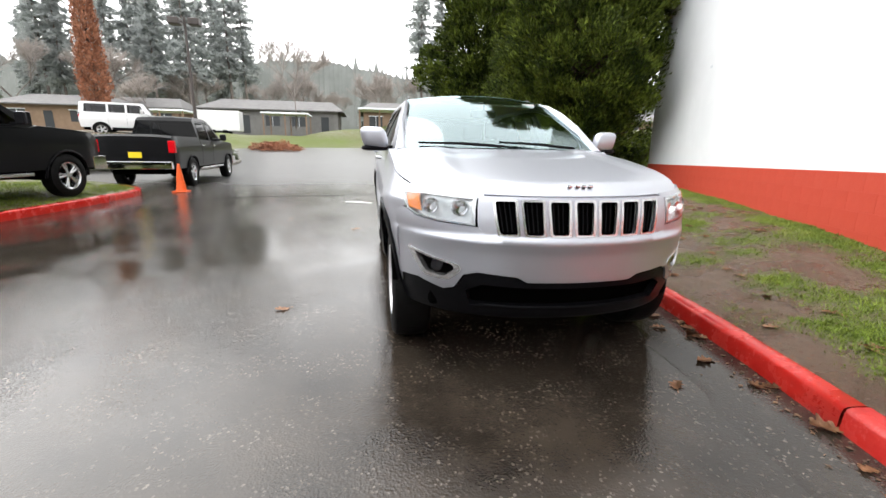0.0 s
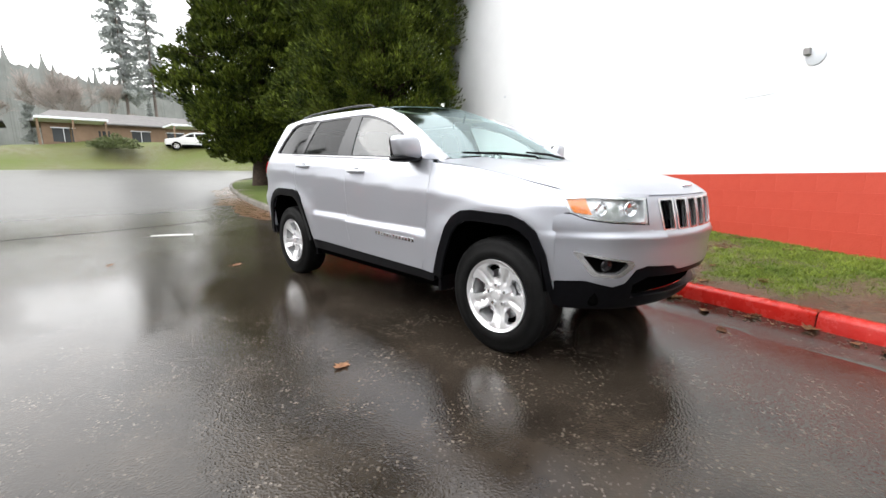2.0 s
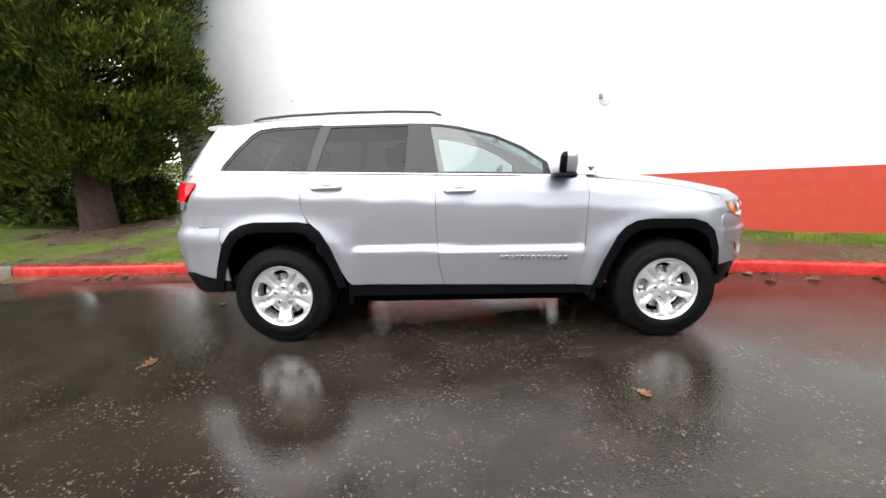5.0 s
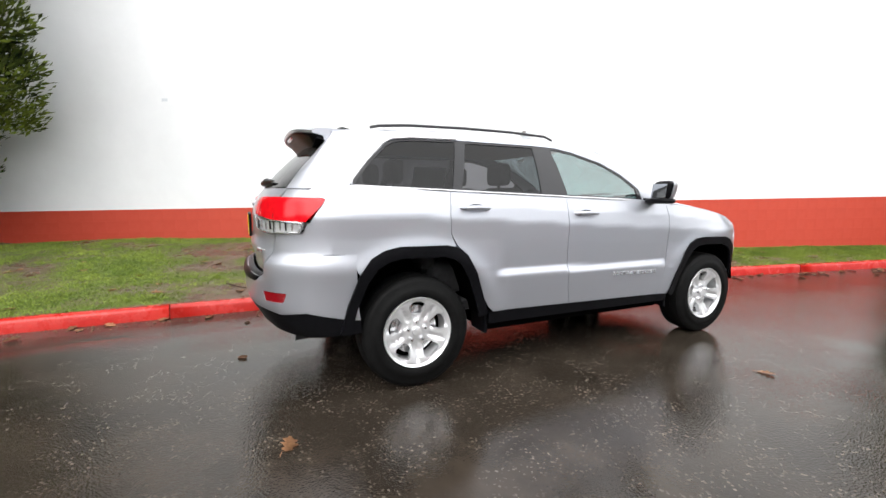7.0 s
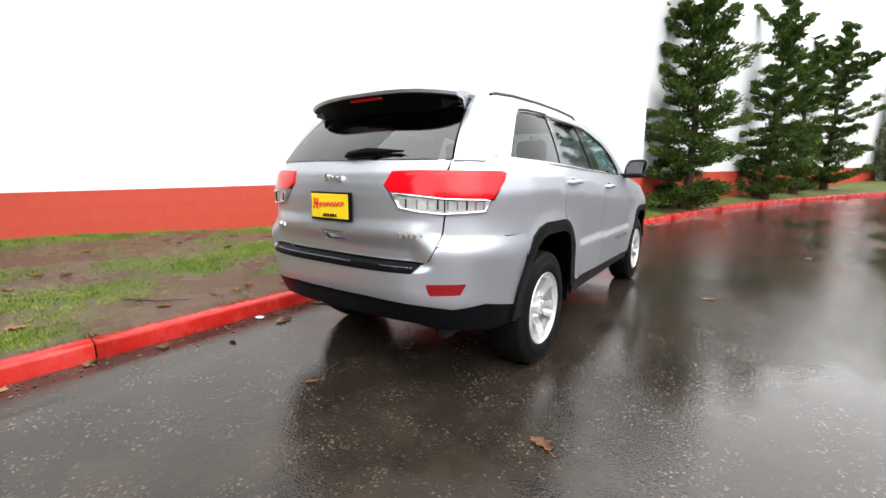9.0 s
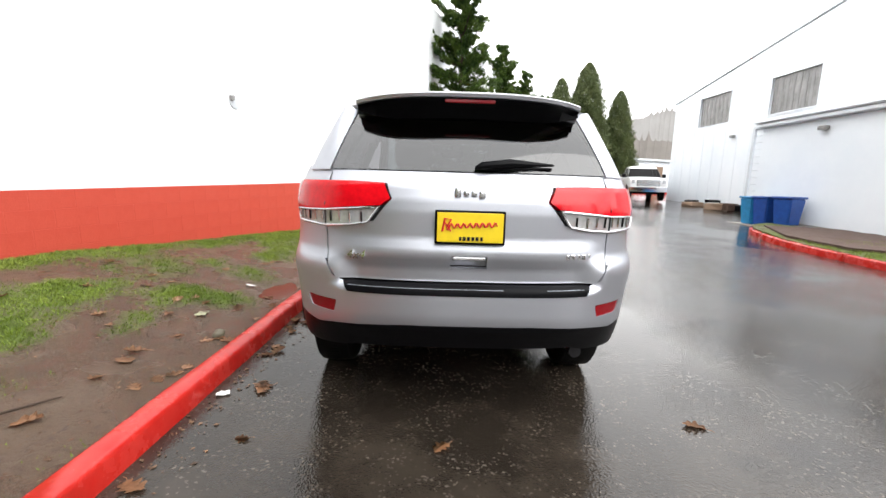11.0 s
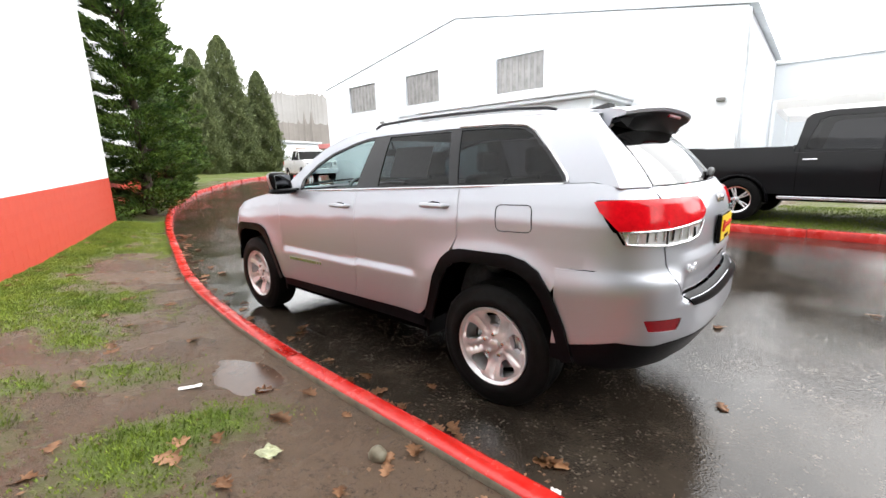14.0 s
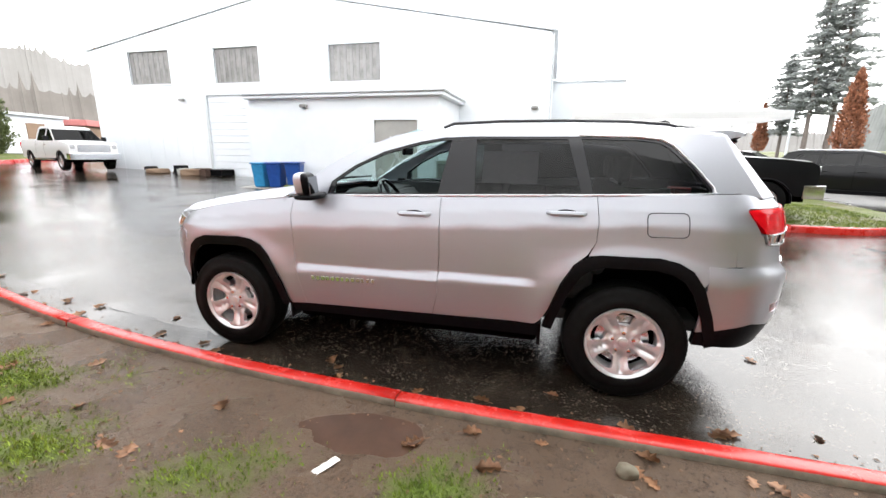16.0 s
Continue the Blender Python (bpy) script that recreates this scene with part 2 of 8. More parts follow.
def sheet(name, loops, fmap, mat_, parent=None, label="", step=0.04, thick=0.015, lift=0.0, mirror=False, centre=None):
    """A panel: a plane outline (and holes), triangulated finely and laid on the surface fmap(u, v), with a turned-in rim."""
    from mathutils.geometry import delaunay_2d_cdt
    ctr = centre or CENTRE
    loops = [densify(lp, step) for lp in loops]
    pts, edges, marks = [], [], []
    for lp in loops:
        o = len(pts)
        pts += lp
        edges += [(o + i, o + (i + 1) % len(lp)) for i in range(len(lp))]
        marks.append((o, len(lp)))
    xs, ys = [q[0] for q in loops[0]], [q[1] for q in loops[0]]
    gx, gy = np.meshgrid(np.arange(min(xs) + step / 2, max(xs), step), np.arange(min(ys) + step / 2, max(ys), step))
    gx, gy = gx.ravel() + 1.3e-4 * (np.arange(gx.size) % 7), gy.ravel()
    ok = inside(gx, gy, loops[0])
    for lp in loops[1:]:
        ok &= ~inside(gx, gy, lp)
    edge = np.array(pts)
    if ok.any():
        cand = np.stack([gx[ok], gy[ok]], 1)
        d = np.min(np.hypot(cand[:, None, 0] - edge[None, :, 0], cand[:, None, 1] - edge[None, :, 1]), 1)
        pts = pts + [tuple(q) for q in cand[d > step * 0.45]]
    vo, _, fo, vi, _, _ = delaunay_2d_cdt([Vector(q) for q in pts], edges, [], 0, 1e-6)
    cen = np.array([[sum(vo[i][k] for i in fc) / 3 for k in (0, 1)] for fc in fo])
    keep = inside(cen[:, 0], cen[:, 1], loops[0])
    for lp in loops[1:]:
        keep &= ~inside(cen[:, 0], cen[:, 1], lp)

    def place(u, v):
        p = Vector(fmap(u, v))
        e = 0.004
        du = Vector(fmap(u + e, v)) - Vector(fmap(u - e, v))
        dv = Vector(fmap(u, v + e)) - Vector(fmap(u, v - e))
        nn = du.cross(dv)
        nn = nn.normalized() if nn.length > 1e-12 else (p - ctr).normalized()
        if nn.dot(p - ctr) < 0:
            nn = -nn
        return p + nn * lift, nn
    placed = [place(q[0], q[1]) for q in vo]
    verts = [q[0] for q in placed]
    faces = []
    for fc, k in zip(fo, keep):
        if not k:
            continue
        a, b, c = (verts[i] for i in fc)
        nn = (b - a).cross(c - a)
        faces.append(tuple(fc) if nn.dot(placed[fc[0]][1]) >= 0 else tuple(reversed(fc)))
    where = {}
    for new_i, olds in enumerate(vi):
        for o in olds:
            where[o] = new_i
    for o, cnt in marks:
        ring = [where.get(o + i) for i in range(cnt)]
        ring = [r for r in ring if r is not None]
        top = len(verts)
        verts += [verts[r].copy() for r in ring]
        low = len(verts)
        verts += [placed[r][0] - placed[r][1] * thick for r in ring]
        m = len(ring)
        faces += [(top + i, top + (i + 1) % m, low + (i + 1) % m, low + i) for i in range(m)]
    n_top = len(vo)

    def true_normals(ob, s):
        """Shades the face by the surface itself, the rim by its own faces."""
        me = ob.data
        ns = [(s * q[1].x, q[1].y, q[1].z) for q in placed]
        ns += [tuple(me.vertex_normals[i].vector) for i in range(n_top, len(me.vertices))]
        me.normals_split_custom_set_from_vertices(ns)
    ob = link_mesh(name, verts, faces, mat_, parent, label)
    true_normals(ob, 1)
    if mirror:
        ob2 = link_mesh(name, [(-v[0], v[1], v[2]) for v in verts], [tuple(reversed(fc)) for fc in faces], mat_, parent, label)
        true_normals(ob2, -1)
        return ob, ob2
    return ob


def smooth01(a, b, t):
    t = min(1, max(0, (t - a) / (b - a)))
    return t * t * (3 - 2 * t)


def curve_at(table, t):
    return float(np.interp(t, [q[0] for q in table], [q[1] for q in table]))


def bars(x0, x1, z0, z1, n, seed=1):
    """Widths of a row of plain bars that stand for unreadable writing."""
    rnd = random.Random(seed)
    w = (x1 - x0) / n
    return [(x0 + i * w, x0 + i * w + w * rnd.uniform(0.55, 0.85), z0, z1) for i in range(n)]


# ---------- ground, kerbs, walls ----------
def lift_of(y):
    """Height of the paving: level by the car, rising gently to the south and the north."""
    d = max(0.0, -4.0 - y)
    e = min(50.0, max(0.0, y - 14.0))
    return (0.033 * d * d / (d + 3.0) if d < 60 else 0.033 * 57.1) + 0.040 * e * e / (e + 4.0)


KERB = [(8.6, 27.5), (6.2, 24.5), (4.4, 20.5), (3.1, 15.5), (2.2, 11.5), (1.66, 8.6), (1.48, 6.0), (1.45, 3.2), (1.42, 1.5), (1.385, 0.0), (1.26, -1.5), (1.02, -3.0), (0.54, -5.0),
        (-0.22, -8.0), (-1.03, -10.6), (-2.2, -13.8), (-4.1, -17.5), (-7.3, -22.4), (-11.0, -26.5), (-15.5, -29.2), (-19.0, -30.0)]
KERB_W = [(-10.5, 9.1), (-8.6, 8.9), (-7.4, 8.3), (-6.55, 7.3), (-6.52, 5.5), (-6.80, 3.0), (-7.08, 0.8), (-7.25, -1.2), (-7.62, -4.0), (-8.2, -6.2), (-9.2, -8.0), (-11.0, -9.0)]
WALL_DIR = Vector((-0.3682, -0.9297, 0))
WALL_X = lambda y: 4.23 + 0.396 * y


def flowing(pts, n=8):
    """A smooth line through points (Catmull-Rom)."""
    p = [Vector(q) for q in pts]
    p = [2 * p[0] - p[1]] + p + [2 * p[-1] - p[-2]]
    out = []
    for i in range(1, len(p) - 2):
        for k in range(n):
            t = k / n
            a, b, c, d = p[i - 1], p[i], p[i + 1], p[i + 2]
            out.append(0.5 * (2 * b + (c - a) * t + (2 * a - 5 * b + 4 * c - d) * t * t + (3 * b - a - 3 * c + d) * t ** 3))
    out.append(p[-2])
    return [(q.x, q.y) for q in out]


KERB_LINE = flowing(KERB)
KERB_W_LINE = flowing(KERB_W)
kerb_x = lambda y: float(np.interp(y, [q[1] for q in reversed(KERB_LINE)], [q[0] for q in reversed(KERB_LINE)]))


def gutter_z(x, y):
    """Height of the paving, with the low rise of silted asphalt along the kerb."""
    d = kerb_x(y) - x
    return lift_of(y) + 0.022 * (1 - smooth01(-0.02, 0.48, d)) * smooth01(-9.5, -6.0, y) * (1 - smooth01(6.5, 9.5, y))


def asphalt_material():
    m = bpy.data.materials.new("wet_asphalt")
    m.use_nodes = True
    n, l = m.node_tree.nodes, m.node_tree.links
    p = n["Principled BSDF"]
    co = n.new("ShaderNodeTexCoord")

    def noise_(scale, detail=5, rough=0.6):
        t = n.new("ShaderNodeTexNoise")
        t.inputs["Scale"].default_value, t.inputs["Detail"].default_value, t.inputs["Roughness"].default_value = scale, detail, rough
        l.new(co.outputs["Object"], t.inputs["Vector"])
        return t

    def ramp(src, lo, hi, a, b):
        r = n.new("ShaderNodeMapRange")
        for i, v in enumerate((lo, hi, a, b)):
            r.inputs[i + 1].default_value = v
        l.new(src, r.inputs[0])
        return r.outputs[0]
    big, mid = noise_(0.35, 3), noise_(2.2, 6)
    stones = n.new("ShaderNodeTexVoronoi")
    stones.inputs["Scale"].default_value = 94
    l.new(co.outputs["Object"], stones.inputs["Vector"])
    fine = noise_(45, 4)
    mix = n.new("ShaderNodeMix")
    mix.data_type = "RGBA"
    mix.inputs[6].default_value, mix.inputs[7].default_value = (0.014, 0.011, 0.0085, 1), (0.042, 0.033, 0.025, 1)
    l.new(ramp(mid.outputs[0], 0.3, 0.7, 0, 1), mix.inputs[0])
    chip = n.new("ShaderNodeMix")
    chip.data_type = "RGBA"
    chip.inputs[7].default_value = (0.17, 0.145, 0.12, 1)
    l.new(mix.outputs[2], chip.inputs[6])
    rnd = n.new("ShaderNodeSeparateColor")
    l.new(stones.outputs["Color"], rnd.inputs[0])
    sparse = ramp(noise_(3.5, 4).outputs[0], 0.42, 0.62, 0.0, 1.0)
    keep = n.new("ShaderNodeMath")
    keep.operation = "MULTIPLY"
    l.new(ramp(rnd.outputs[0], 0.90, 0.99, 0, 0.75), keep.inputs[0])
    l.new(sparse, keep.inputs[1])
    l.new(keep.outputs[0], chip.inputs[0])
    film = ramp(big.outputs[0], 0.40, 0.60, 0.0, 1.0)
    r1 = ramp(mid.outputs[0], 0.3, 0.7, 0.05, 0.15)
    rough = n.new("ShaderNodeMix")
    l.new(film, rough.inputs[0])
    l.new(r1, rough.inputs[2])
    rough.inputs[3].default_value = 0.035
    # coarser paving north of the tar seam; its paler colour paints in sky glare
    xyz = n.new("ShaderNodeSeparateXYZ")
    l.new(co.outputs["Object"], xyz.inputs[0])
    drift = n.new("ShaderNodeMath")
    drift.operation = "MULTIPLY_ADD"
    l.new(big.outputs[0], drift.inputs[0])
    drift.inputs[1].default_value = 7.0
    l.new(xyz.outputs[1], drift.inputs[2])
    north = ramp(drift.outputs[0], 8.5, 16.0, 0.0, 1.0)
    coarse = n.new("ShaderNodeMix")
    l.new(north, coarse.inputs[0])
    l.new(rough.outputs[0], coarse.inputs[2])
    coarse.inputs[3].default_value = 0.34
    l.new(coarse.outputs[0], p.inputs["Roughness"])
    # paler base northwards: glare on the wet paving put into the colour
    worn = n.new("ShaderNodeMix")
    worn.data_type = "RGBA"
    l.new(north, worn.inputs[0])
    l.new(chip.outputs[2], worn.inputs[6])
    worn.inputs[7].default_value = (0.075, 0.073, 0.071, 1)
    l.new(worn.outputs[2], p.inputs["Base Color"])
    p.inputs["IOR"].default_value = 1.45
    p.inputs["Specular IOR Level"].default_value = 0.5
    b1 = n.new("ShaderNodeBump")
    l.new(stones.outputs["Distance"], b1.inputs["Height"])
    b1.inputs["Distance"].default_value = 0.005
    st = n.new("ShaderNodeMath")
    st.operation = "MULTIPLY_ADD"
    l.new(film, st.inputs[0])
    st.inputs[1].default_value, st.inputs[2].default_value = -0.20, 0.28
    l.new(st.outputs[0], b1.inputs["Strength"])
    b2 = n.new("ShaderNodeBump")
    b2.inputs["Distance"].default_value, b2.inputs["Strength"].default_value = 0.02, 0.05
    l.new(mid.outputs[0], b2.inputs["Height"])
    l.new(b1.outputs[0], b2.inputs["Normal"])
    l.new(b2.outputs[0], p.inputs["Normal"])
    return m


ASPHALT = asphalt_material()


def turf_material():
    m = bpy.data.materials.new("turf_and_mud")
    m.use_nodes = True
    n, l = m.node_tree.nodes, m.node_tree.links
    p = n["Principled BSDF"]
    co = n.new("ShaderNodeTexCoord")
    at = n.new("ShaderNodeAttribute")
    at.attribute_name = "turf"
    t = n.new("ShaderNodeTexNoise")
    t.inputs["Scale"].default_value, t.inputs["Detail"].default_value, t.inputs["Roughness"].default_value = 14, 8, 0.7
    l.new(co.outputs["Object"], t.inputs["Vector"])
    t2 = n.new("ShaderNodeTexNoise")
    t2.inputs["Scale"].default_value, t2.inputs["Detail"].default_value = 1.7, 5
    l.new(co.outputs["Object"], t2.inputs["Vector"])

    def pair(a, b, fac):
        x = n.new("ShaderNodeMix")
        x.data_type = "RGBA"
        x.inputs[6].default_value, x.inputs[7].default_value = (*a, 1), (*b, 1)
        l.new(fac, x.inputs[0])
        return x.outputs[2]
    mud = pair((0.052, 0.033, 0.021), (0.160, 0.108, 0.072), t2.outputs[0])
    t4 = n.new("ShaderNodeTexNoise")
    t4.inputs["Scale"].default_value, t4.inputs["Detail"].default_value, t4.inputs["Roughness"].default_value = 26, 7, 0.75
    l.new(co.outputs["Object"], t4.inputs["Vector"])
    specks = n.new("ShaderNodeMapRange")
    specks.inputs[1].default_value, specks.inputs[2].default_value, specks.inputs[4].default_value = 0.54, 0.66, 0.8
    l.new(t4.outputs[0], specks.inputs[0])
    dirt = n.new("ShaderNodeMix")
    dirt.data_type = "RGBA"
    dirt.inputs[7].default_value = (0.030, 0.019, 0.012, 1)
    l.new(specks.outputs[0], dirt.inputs[0])
    l.new(mud, dirt.inputs[6])
    mud = dirt.outputs[2]
    grass = pair((0.045, 0.072, 0.010), (0.125, 0.165, 0.026), t.outputs[0])
    ad = n.new("ShaderNodeMath")
    ad.operation = "MULTIPLY_ADD"
    l.new(t.outputs[0], ad.inputs[0])
    ad.inputs[1].default_value = 1.2
    l.new(at.outputs["Fac"], ad.inputs[2])
    r = n.new("ShaderNodeMapRange")
    r.inputs[1].default_value, r.inputs[2].default_value = 0.82, 1.42
    l.new(ad.outputs[0], r.inputs[0])
    x = n.new("ShaderNodeMix")
    x.data_type = "RGBA"
    l.new(r.outputs[0], x.inputs[0])
    l.new(mud, x.inputs[6])
    l.new(grass, x.inputs[7])
    l.new(x.outputs[2], p.inputs["Base Color"])
    rg_ = n.new("ShaderNodeMapRange")
    rg_.inputs[1].default_value, rg_.inputs[2].default_value, rg_.inputs[3].default_value, rg_.inputs[4].default_value = 0.48, 0.70, 0.20, 0.72
    l.new(t2.outputs[0], rg_.inputs[0])
    gr = n.new("ShaderNodeMix")
    l.new(r.outputs[0], gr.inputs[0])
    l.new(rg_.outputs[0], gr.inputs[2])
    gr.inputs[3].default_value = 0.9
    l.new(gr.outputs[0], p.inputs["Roughness"])
    p.inputs["Specular IOR Level"].default_value = 0.35
    b = n.new("ShaderNodeBump")
    b.inputs["Strength"].default_value, b.inputs["Distance"].default_value = 0.8, 0.03
    l.new(t.outputs[0], b.inputs["Height"])
    t3 = n.new("ShaderNodeTexNoise")
    t3.inputs["Scale"].default_value, t3.inputs["Detail"].default_value, t3.inputs["Roughness"].default_value = 60, 6, 0.7
    l.new(co.outputs["Object"], t3.inputs["Vector"])
    b3 = n.new("ShaderNodeBump")
    b3.inputs["Strength"].default_value, b3.inputs["Distance"].default_value = 0.75, 0.018
    l.new(t3.outputs[0], b3.inputs["Height"])
    l.new(b.outputs[0], b3.inputs["Normal"])
    l.new(b3.outputs[0], p.inputs["Normal"])
    return m


TURF = turf_material()
GRASS_BLADE = material("grass_blade", (0.095, 0.150, 0.014), 0.6, second=(0.225, 0.285, 0.038), scale=2.2, island=0.4)
SILT = material("wet_silt", (0.085, 0.045, 0.022), 0.3, second=(0.15, 0.085, 0.045), scale=5, bump=0.3, bump_scale=60, rough_vary=0.1)
KERB_RED = material("red_kerb_paint", (0.40, 0.010, 0.007), 0.25, second=(0.50, 0.03, 0.022), scale=5, bump=0.25, bump_scale=40, rough_vary=0.1)
KERB_GREY = material("kerb_concrete", (0.10, 0.092, 0.078), 0.5, second=(0.19, 0.172, 0.145), scale=4, bump=0.3, bump_scale=50)
KERB_SIDE = material("kerb_earth_side", (0.10, 0.095, 0.07), 0.7, second=(0.22, 0.19, 0.14), scale=6, bump=0.4, bump_scale=40)
WALL_WHITE = material("white_wall_paint", (0.80, 0.81, 0.82), 0.55, second=(0.74, 0.75, 0.76), scale=0.7, bump=0.15, bump_scale=90)
WALL_RED = material("red_wall_paint", (0.44, 0.045, 0.022), 0.55, second=(0.50, 0.065, 0.036), scale=1.5, bump=0.3, bump_scale=70)
CONCRETE = material("concrete", (0.32, 0.30, 0.27), 0.6, second=(0.42, 0.39, 0.35), scale=2, bump=0.3, bump_scale=40)
SIDING = material("white_metal_siding", (0.74, 0.78, 0.82), 0.45, second=(0.80, 0.83, 0.86), scale=0.5)
SIDING_DARK = material("grey_roof_metal", (0.58, 0.61, 0.64), 0.4, vary=0.1, scale=1)
WINDOW_GREY = material("grey_window", (0.16, 0.155, 0.15), 0.25, second=(0.30, 0.29, 0.28), scale=2.5)
# greyer than SIDING: the shade on the wing is put into the colour
WING_SHADED = material("shaded_siding", (0.60, 0.63, 0.66), 0.5, second=(0.66, 0.69, 0.71), scale=0.4)
BLIND_GREY = material("grey_blind", (0.24, 0.235, 0.23), 0.6, vary=0.15, scale=2)
DOOR_GREY = material("grey_door_paint", (0.36, 0.36, 0.34), 0.5, vary=0.06, scale=2)


def verge_z(x, y):
    k = kerb_x(y)
    wx = WALL_X(y) + (0 if -9.6 < y else 0.4)
    d = max(0.0, x - k - 0.13)
    span = max(1.0, wx - k)
    base = float(np.interp(y, [-20, -9, -5, -1, 1, 4, 6, 12, 20], [0.22, 0.20, 0.22, 0.34, 0.40, 0.40, 0.32, 0.30, 0.35]))
    h = 0.100 + (base - 0.075) * smooth01(0.05, span, d) if y < 9 else 0.125 + 0.25 * smooth01(0, 5, d)
    bump_ = 0.025 * noise.noise(Vector((x * 0.9, y * 0.9, 0))) + 0.012 * noise.noise(Vector((x * 4, y * 4, 3)))
    bump_ += 0.010 * noise.noise(Vector((x * 9, y * 9, 5))) + 0.006 * noise.noise(Vector((x * 19, y * 19, 8)))
    dip = 0.050 * math.exp(-((x - 1.80) / 0.15) ** 2 - ((y - 0.08) / 0.26) ** 2)
    return lift_of(y) + h + bump_ * min(1, d * 3) - dip


PUDDLE_Z = 0.086
# the grass grows in these patches on the trodden mud: centre and half sizes
PATCHES = [(2.08, 0.52, 0.26, 0.20), (1.63, 1.28, 0.07, 0.07), (2.38, -0.56, 0.26, 0.34), (2.83, -0.62, 0.22, 0.26), (2.56, 0.50, 0.22, 0.26), (2.49, 1.25, 0.12, 0.16), (2.44, 1.50, 0.10, 0.12),
           (2.05, -2.45, 0.55, 0.9), (2.4, -1.5, 0.30, 0.4), (2.0, 3.3, 0.35, 0.7), (2.7, 2.6, 0.4, 0.35), (2.2, 4.6, 0.5, 0.5), (3.1, -0.1, 0.3, 0.3), (3.3, 3.8, 0.6, 0.5), (2.95, 1.75, 0.22, 0.3), (3.25, 0.9, 0.25, 0.3)]


def setting():
    # paving: one sheet to the horizon
    ys = sorted(set([-400, -250, -150, -100, -80, -64] + list(range(-60, 61, 2)) + [80, 120, 200, 400]))
    xs = [-400, -200, -100, -60] + list(range(-40, 41, 4)) + [60, 100, 200, 400]
    verts = [(x, y, lift_of(y)) for y in ys for x in xs]
    nx = len(xs)
    faces = [(j * nx + i, j * nx + i + 1, (j + 1) * nx + i + 1, (j + 1) * nx + i) for j in range(len(ys) - 1) for i in range(nx - 1)]
    tagged(link_mesh("ground", verts, faces, ASPHALT), "wet dark asphalt paving with pale stone chips", "paving", kind="structure")

    rim = [(q[0] + 0.03, q[1]) for q in KERB_LINE if -9.4 < q[1] < 9.4]
    skirt = rim + [(q[0] - 0.53, q[1]) for q in reversed(rim)]
    sk = sheet("gutter", [skirt], lambda x, y: (x, y, gutter_z(x, y) + 0.0015 - 0.012 * smooth01(0.45, 0.53, kerb_x(y) - x)), ASPHALT, step=0.12, thick=0.02, centre=Vector((1, 0, -50)))
    tagged(sk, "wet asphalt rising gently to the red kerb", "paving", kind="structure")
    # brown silt washed down along the grey kerb
    wash = [(q[0] - 0.01, q[1]) for q in KERB_LINE if 5.6 < q[1] < 21]
    wash += [(x - (0.75 + 0.45 * noise.noise(Vector((x * 1.5, y * 0.9, 4))) + 0.15 * noise.noise(Vector((x * 7, y * 5, 9)))) * (1 if 6.5 < y < 19 else 0.35), y) for x, y in reversed(wash)]
    ws_ = sheet("silt_wash", [wash], lambda x, y: (x, y, gutter_z(x, y) + 0.005), SILT, step=0.25, thick=0.004, centre=Vector((2, 12, -50)))
    tagged(ws_, "wet brown silt along the foot of the kerb", "silt", kind="structure")
    # kerbs, stone by stone
    def kerb(line, name, red_from, red_to, joints_at, label, side=1):
        root = tagged(new(name), label, "kerb", kind="structure")
        acc = [0.0]
        for a, b in zip(line, line[1:]):
            acc.append(acc[-1] + math.hypot(b[0] - a[0], b[1] - a[1]))
        total = acc[-1]
        at = lambda s: (float(np.interp(s, acc, [q[0] for q in line])), float(np.interp(s, acc, [q[1] for q in line])))
        s = 0.0
        rnd = random.Random(3)
        cuts = [0.0]
        while cuts[-1] < total - 3.5:
            cuts.append(cuts[-1] + 3.05)
        if joints_at is not None:
            best = min(acc, key=lambda q: abs(at(q)[1] - joints_at))
            k = min(range(len(cuts)), key=lambda i: abs(cuts[i] - best))
            off = best - cuts[k]
            cuts = [0.0] + [c + off for c in cuts if 0.4 < c + off < total - 0.5]
        cuts.append(total)
        for a, b in zip(cuts, cuts[1:]):
            n = max(3, int((b - a) / 0.3))
            prof = [(0.0, -0.05), (0.003, 0.0), (0.012, 0.115), (0.020, 0.134), (0.040, 0.143), (0.118, 0.147), (0.134, 0.138), (0.140, 0.115), (0.142, -0.05)]
            vs, fs = [], []
            dz = rnd.uniform(-0.006, 0.006)
            dx = rnd.uniform(-0.006, 0.006)
            for i in range(n + 1):
                q = a + 0.004 + (b - a - 0.008) * i / n
                p0, p1 = at(max(0, q - 0.05)), at(min(total, q + 0.05))
                c = at(q)
                d = Vector((p1[0] - p0[0], p1[1] - p0[1], 0)).normalized()
                nn = Vector((-d.y, d.x, 0)) * side
                for u, v in prof:
                    w = 0.004 * noise.noise(Vector((q * 3, u * 20, v * 20)))
                    pt = Vector((c[0], c[1], lift_of(c[1]) + dz)) + nn * (u + dx + w) + Vector((0, 0, v + w))
                    vs.append(pt)
            m = len(prof)
            for i in range(n):
                for k in range(m - 1):
                    fs.append((i * m + k, i * m + k + 1, (i + 1) * m + k + 1, (i + 1) * m + k))
            fs.append(tuple(range(m)))
            fs.append(tuple(n * m + k for k in reversed(range(m))))
            y_mid = at((a + b) / 2)[1]
            red = red_from < y_mid < red_to
            ob = link_mesh("kerb_stone", vs, fs, KERB_RED if red else KERB_GREY, root)
            ob.data.materials.append(KERB_SIDE)
            for pl in ob.data.polygons:
                if red and pl.index < n * (m - 1) and pl.index % (m - 1) >= m - 3:
                    pl.material_index = 1
        return root
    kerb(KERB_LINE, "kerb_1", -40, 6.6, 3.21, "red painted concrete kerb along the verge", side=1)
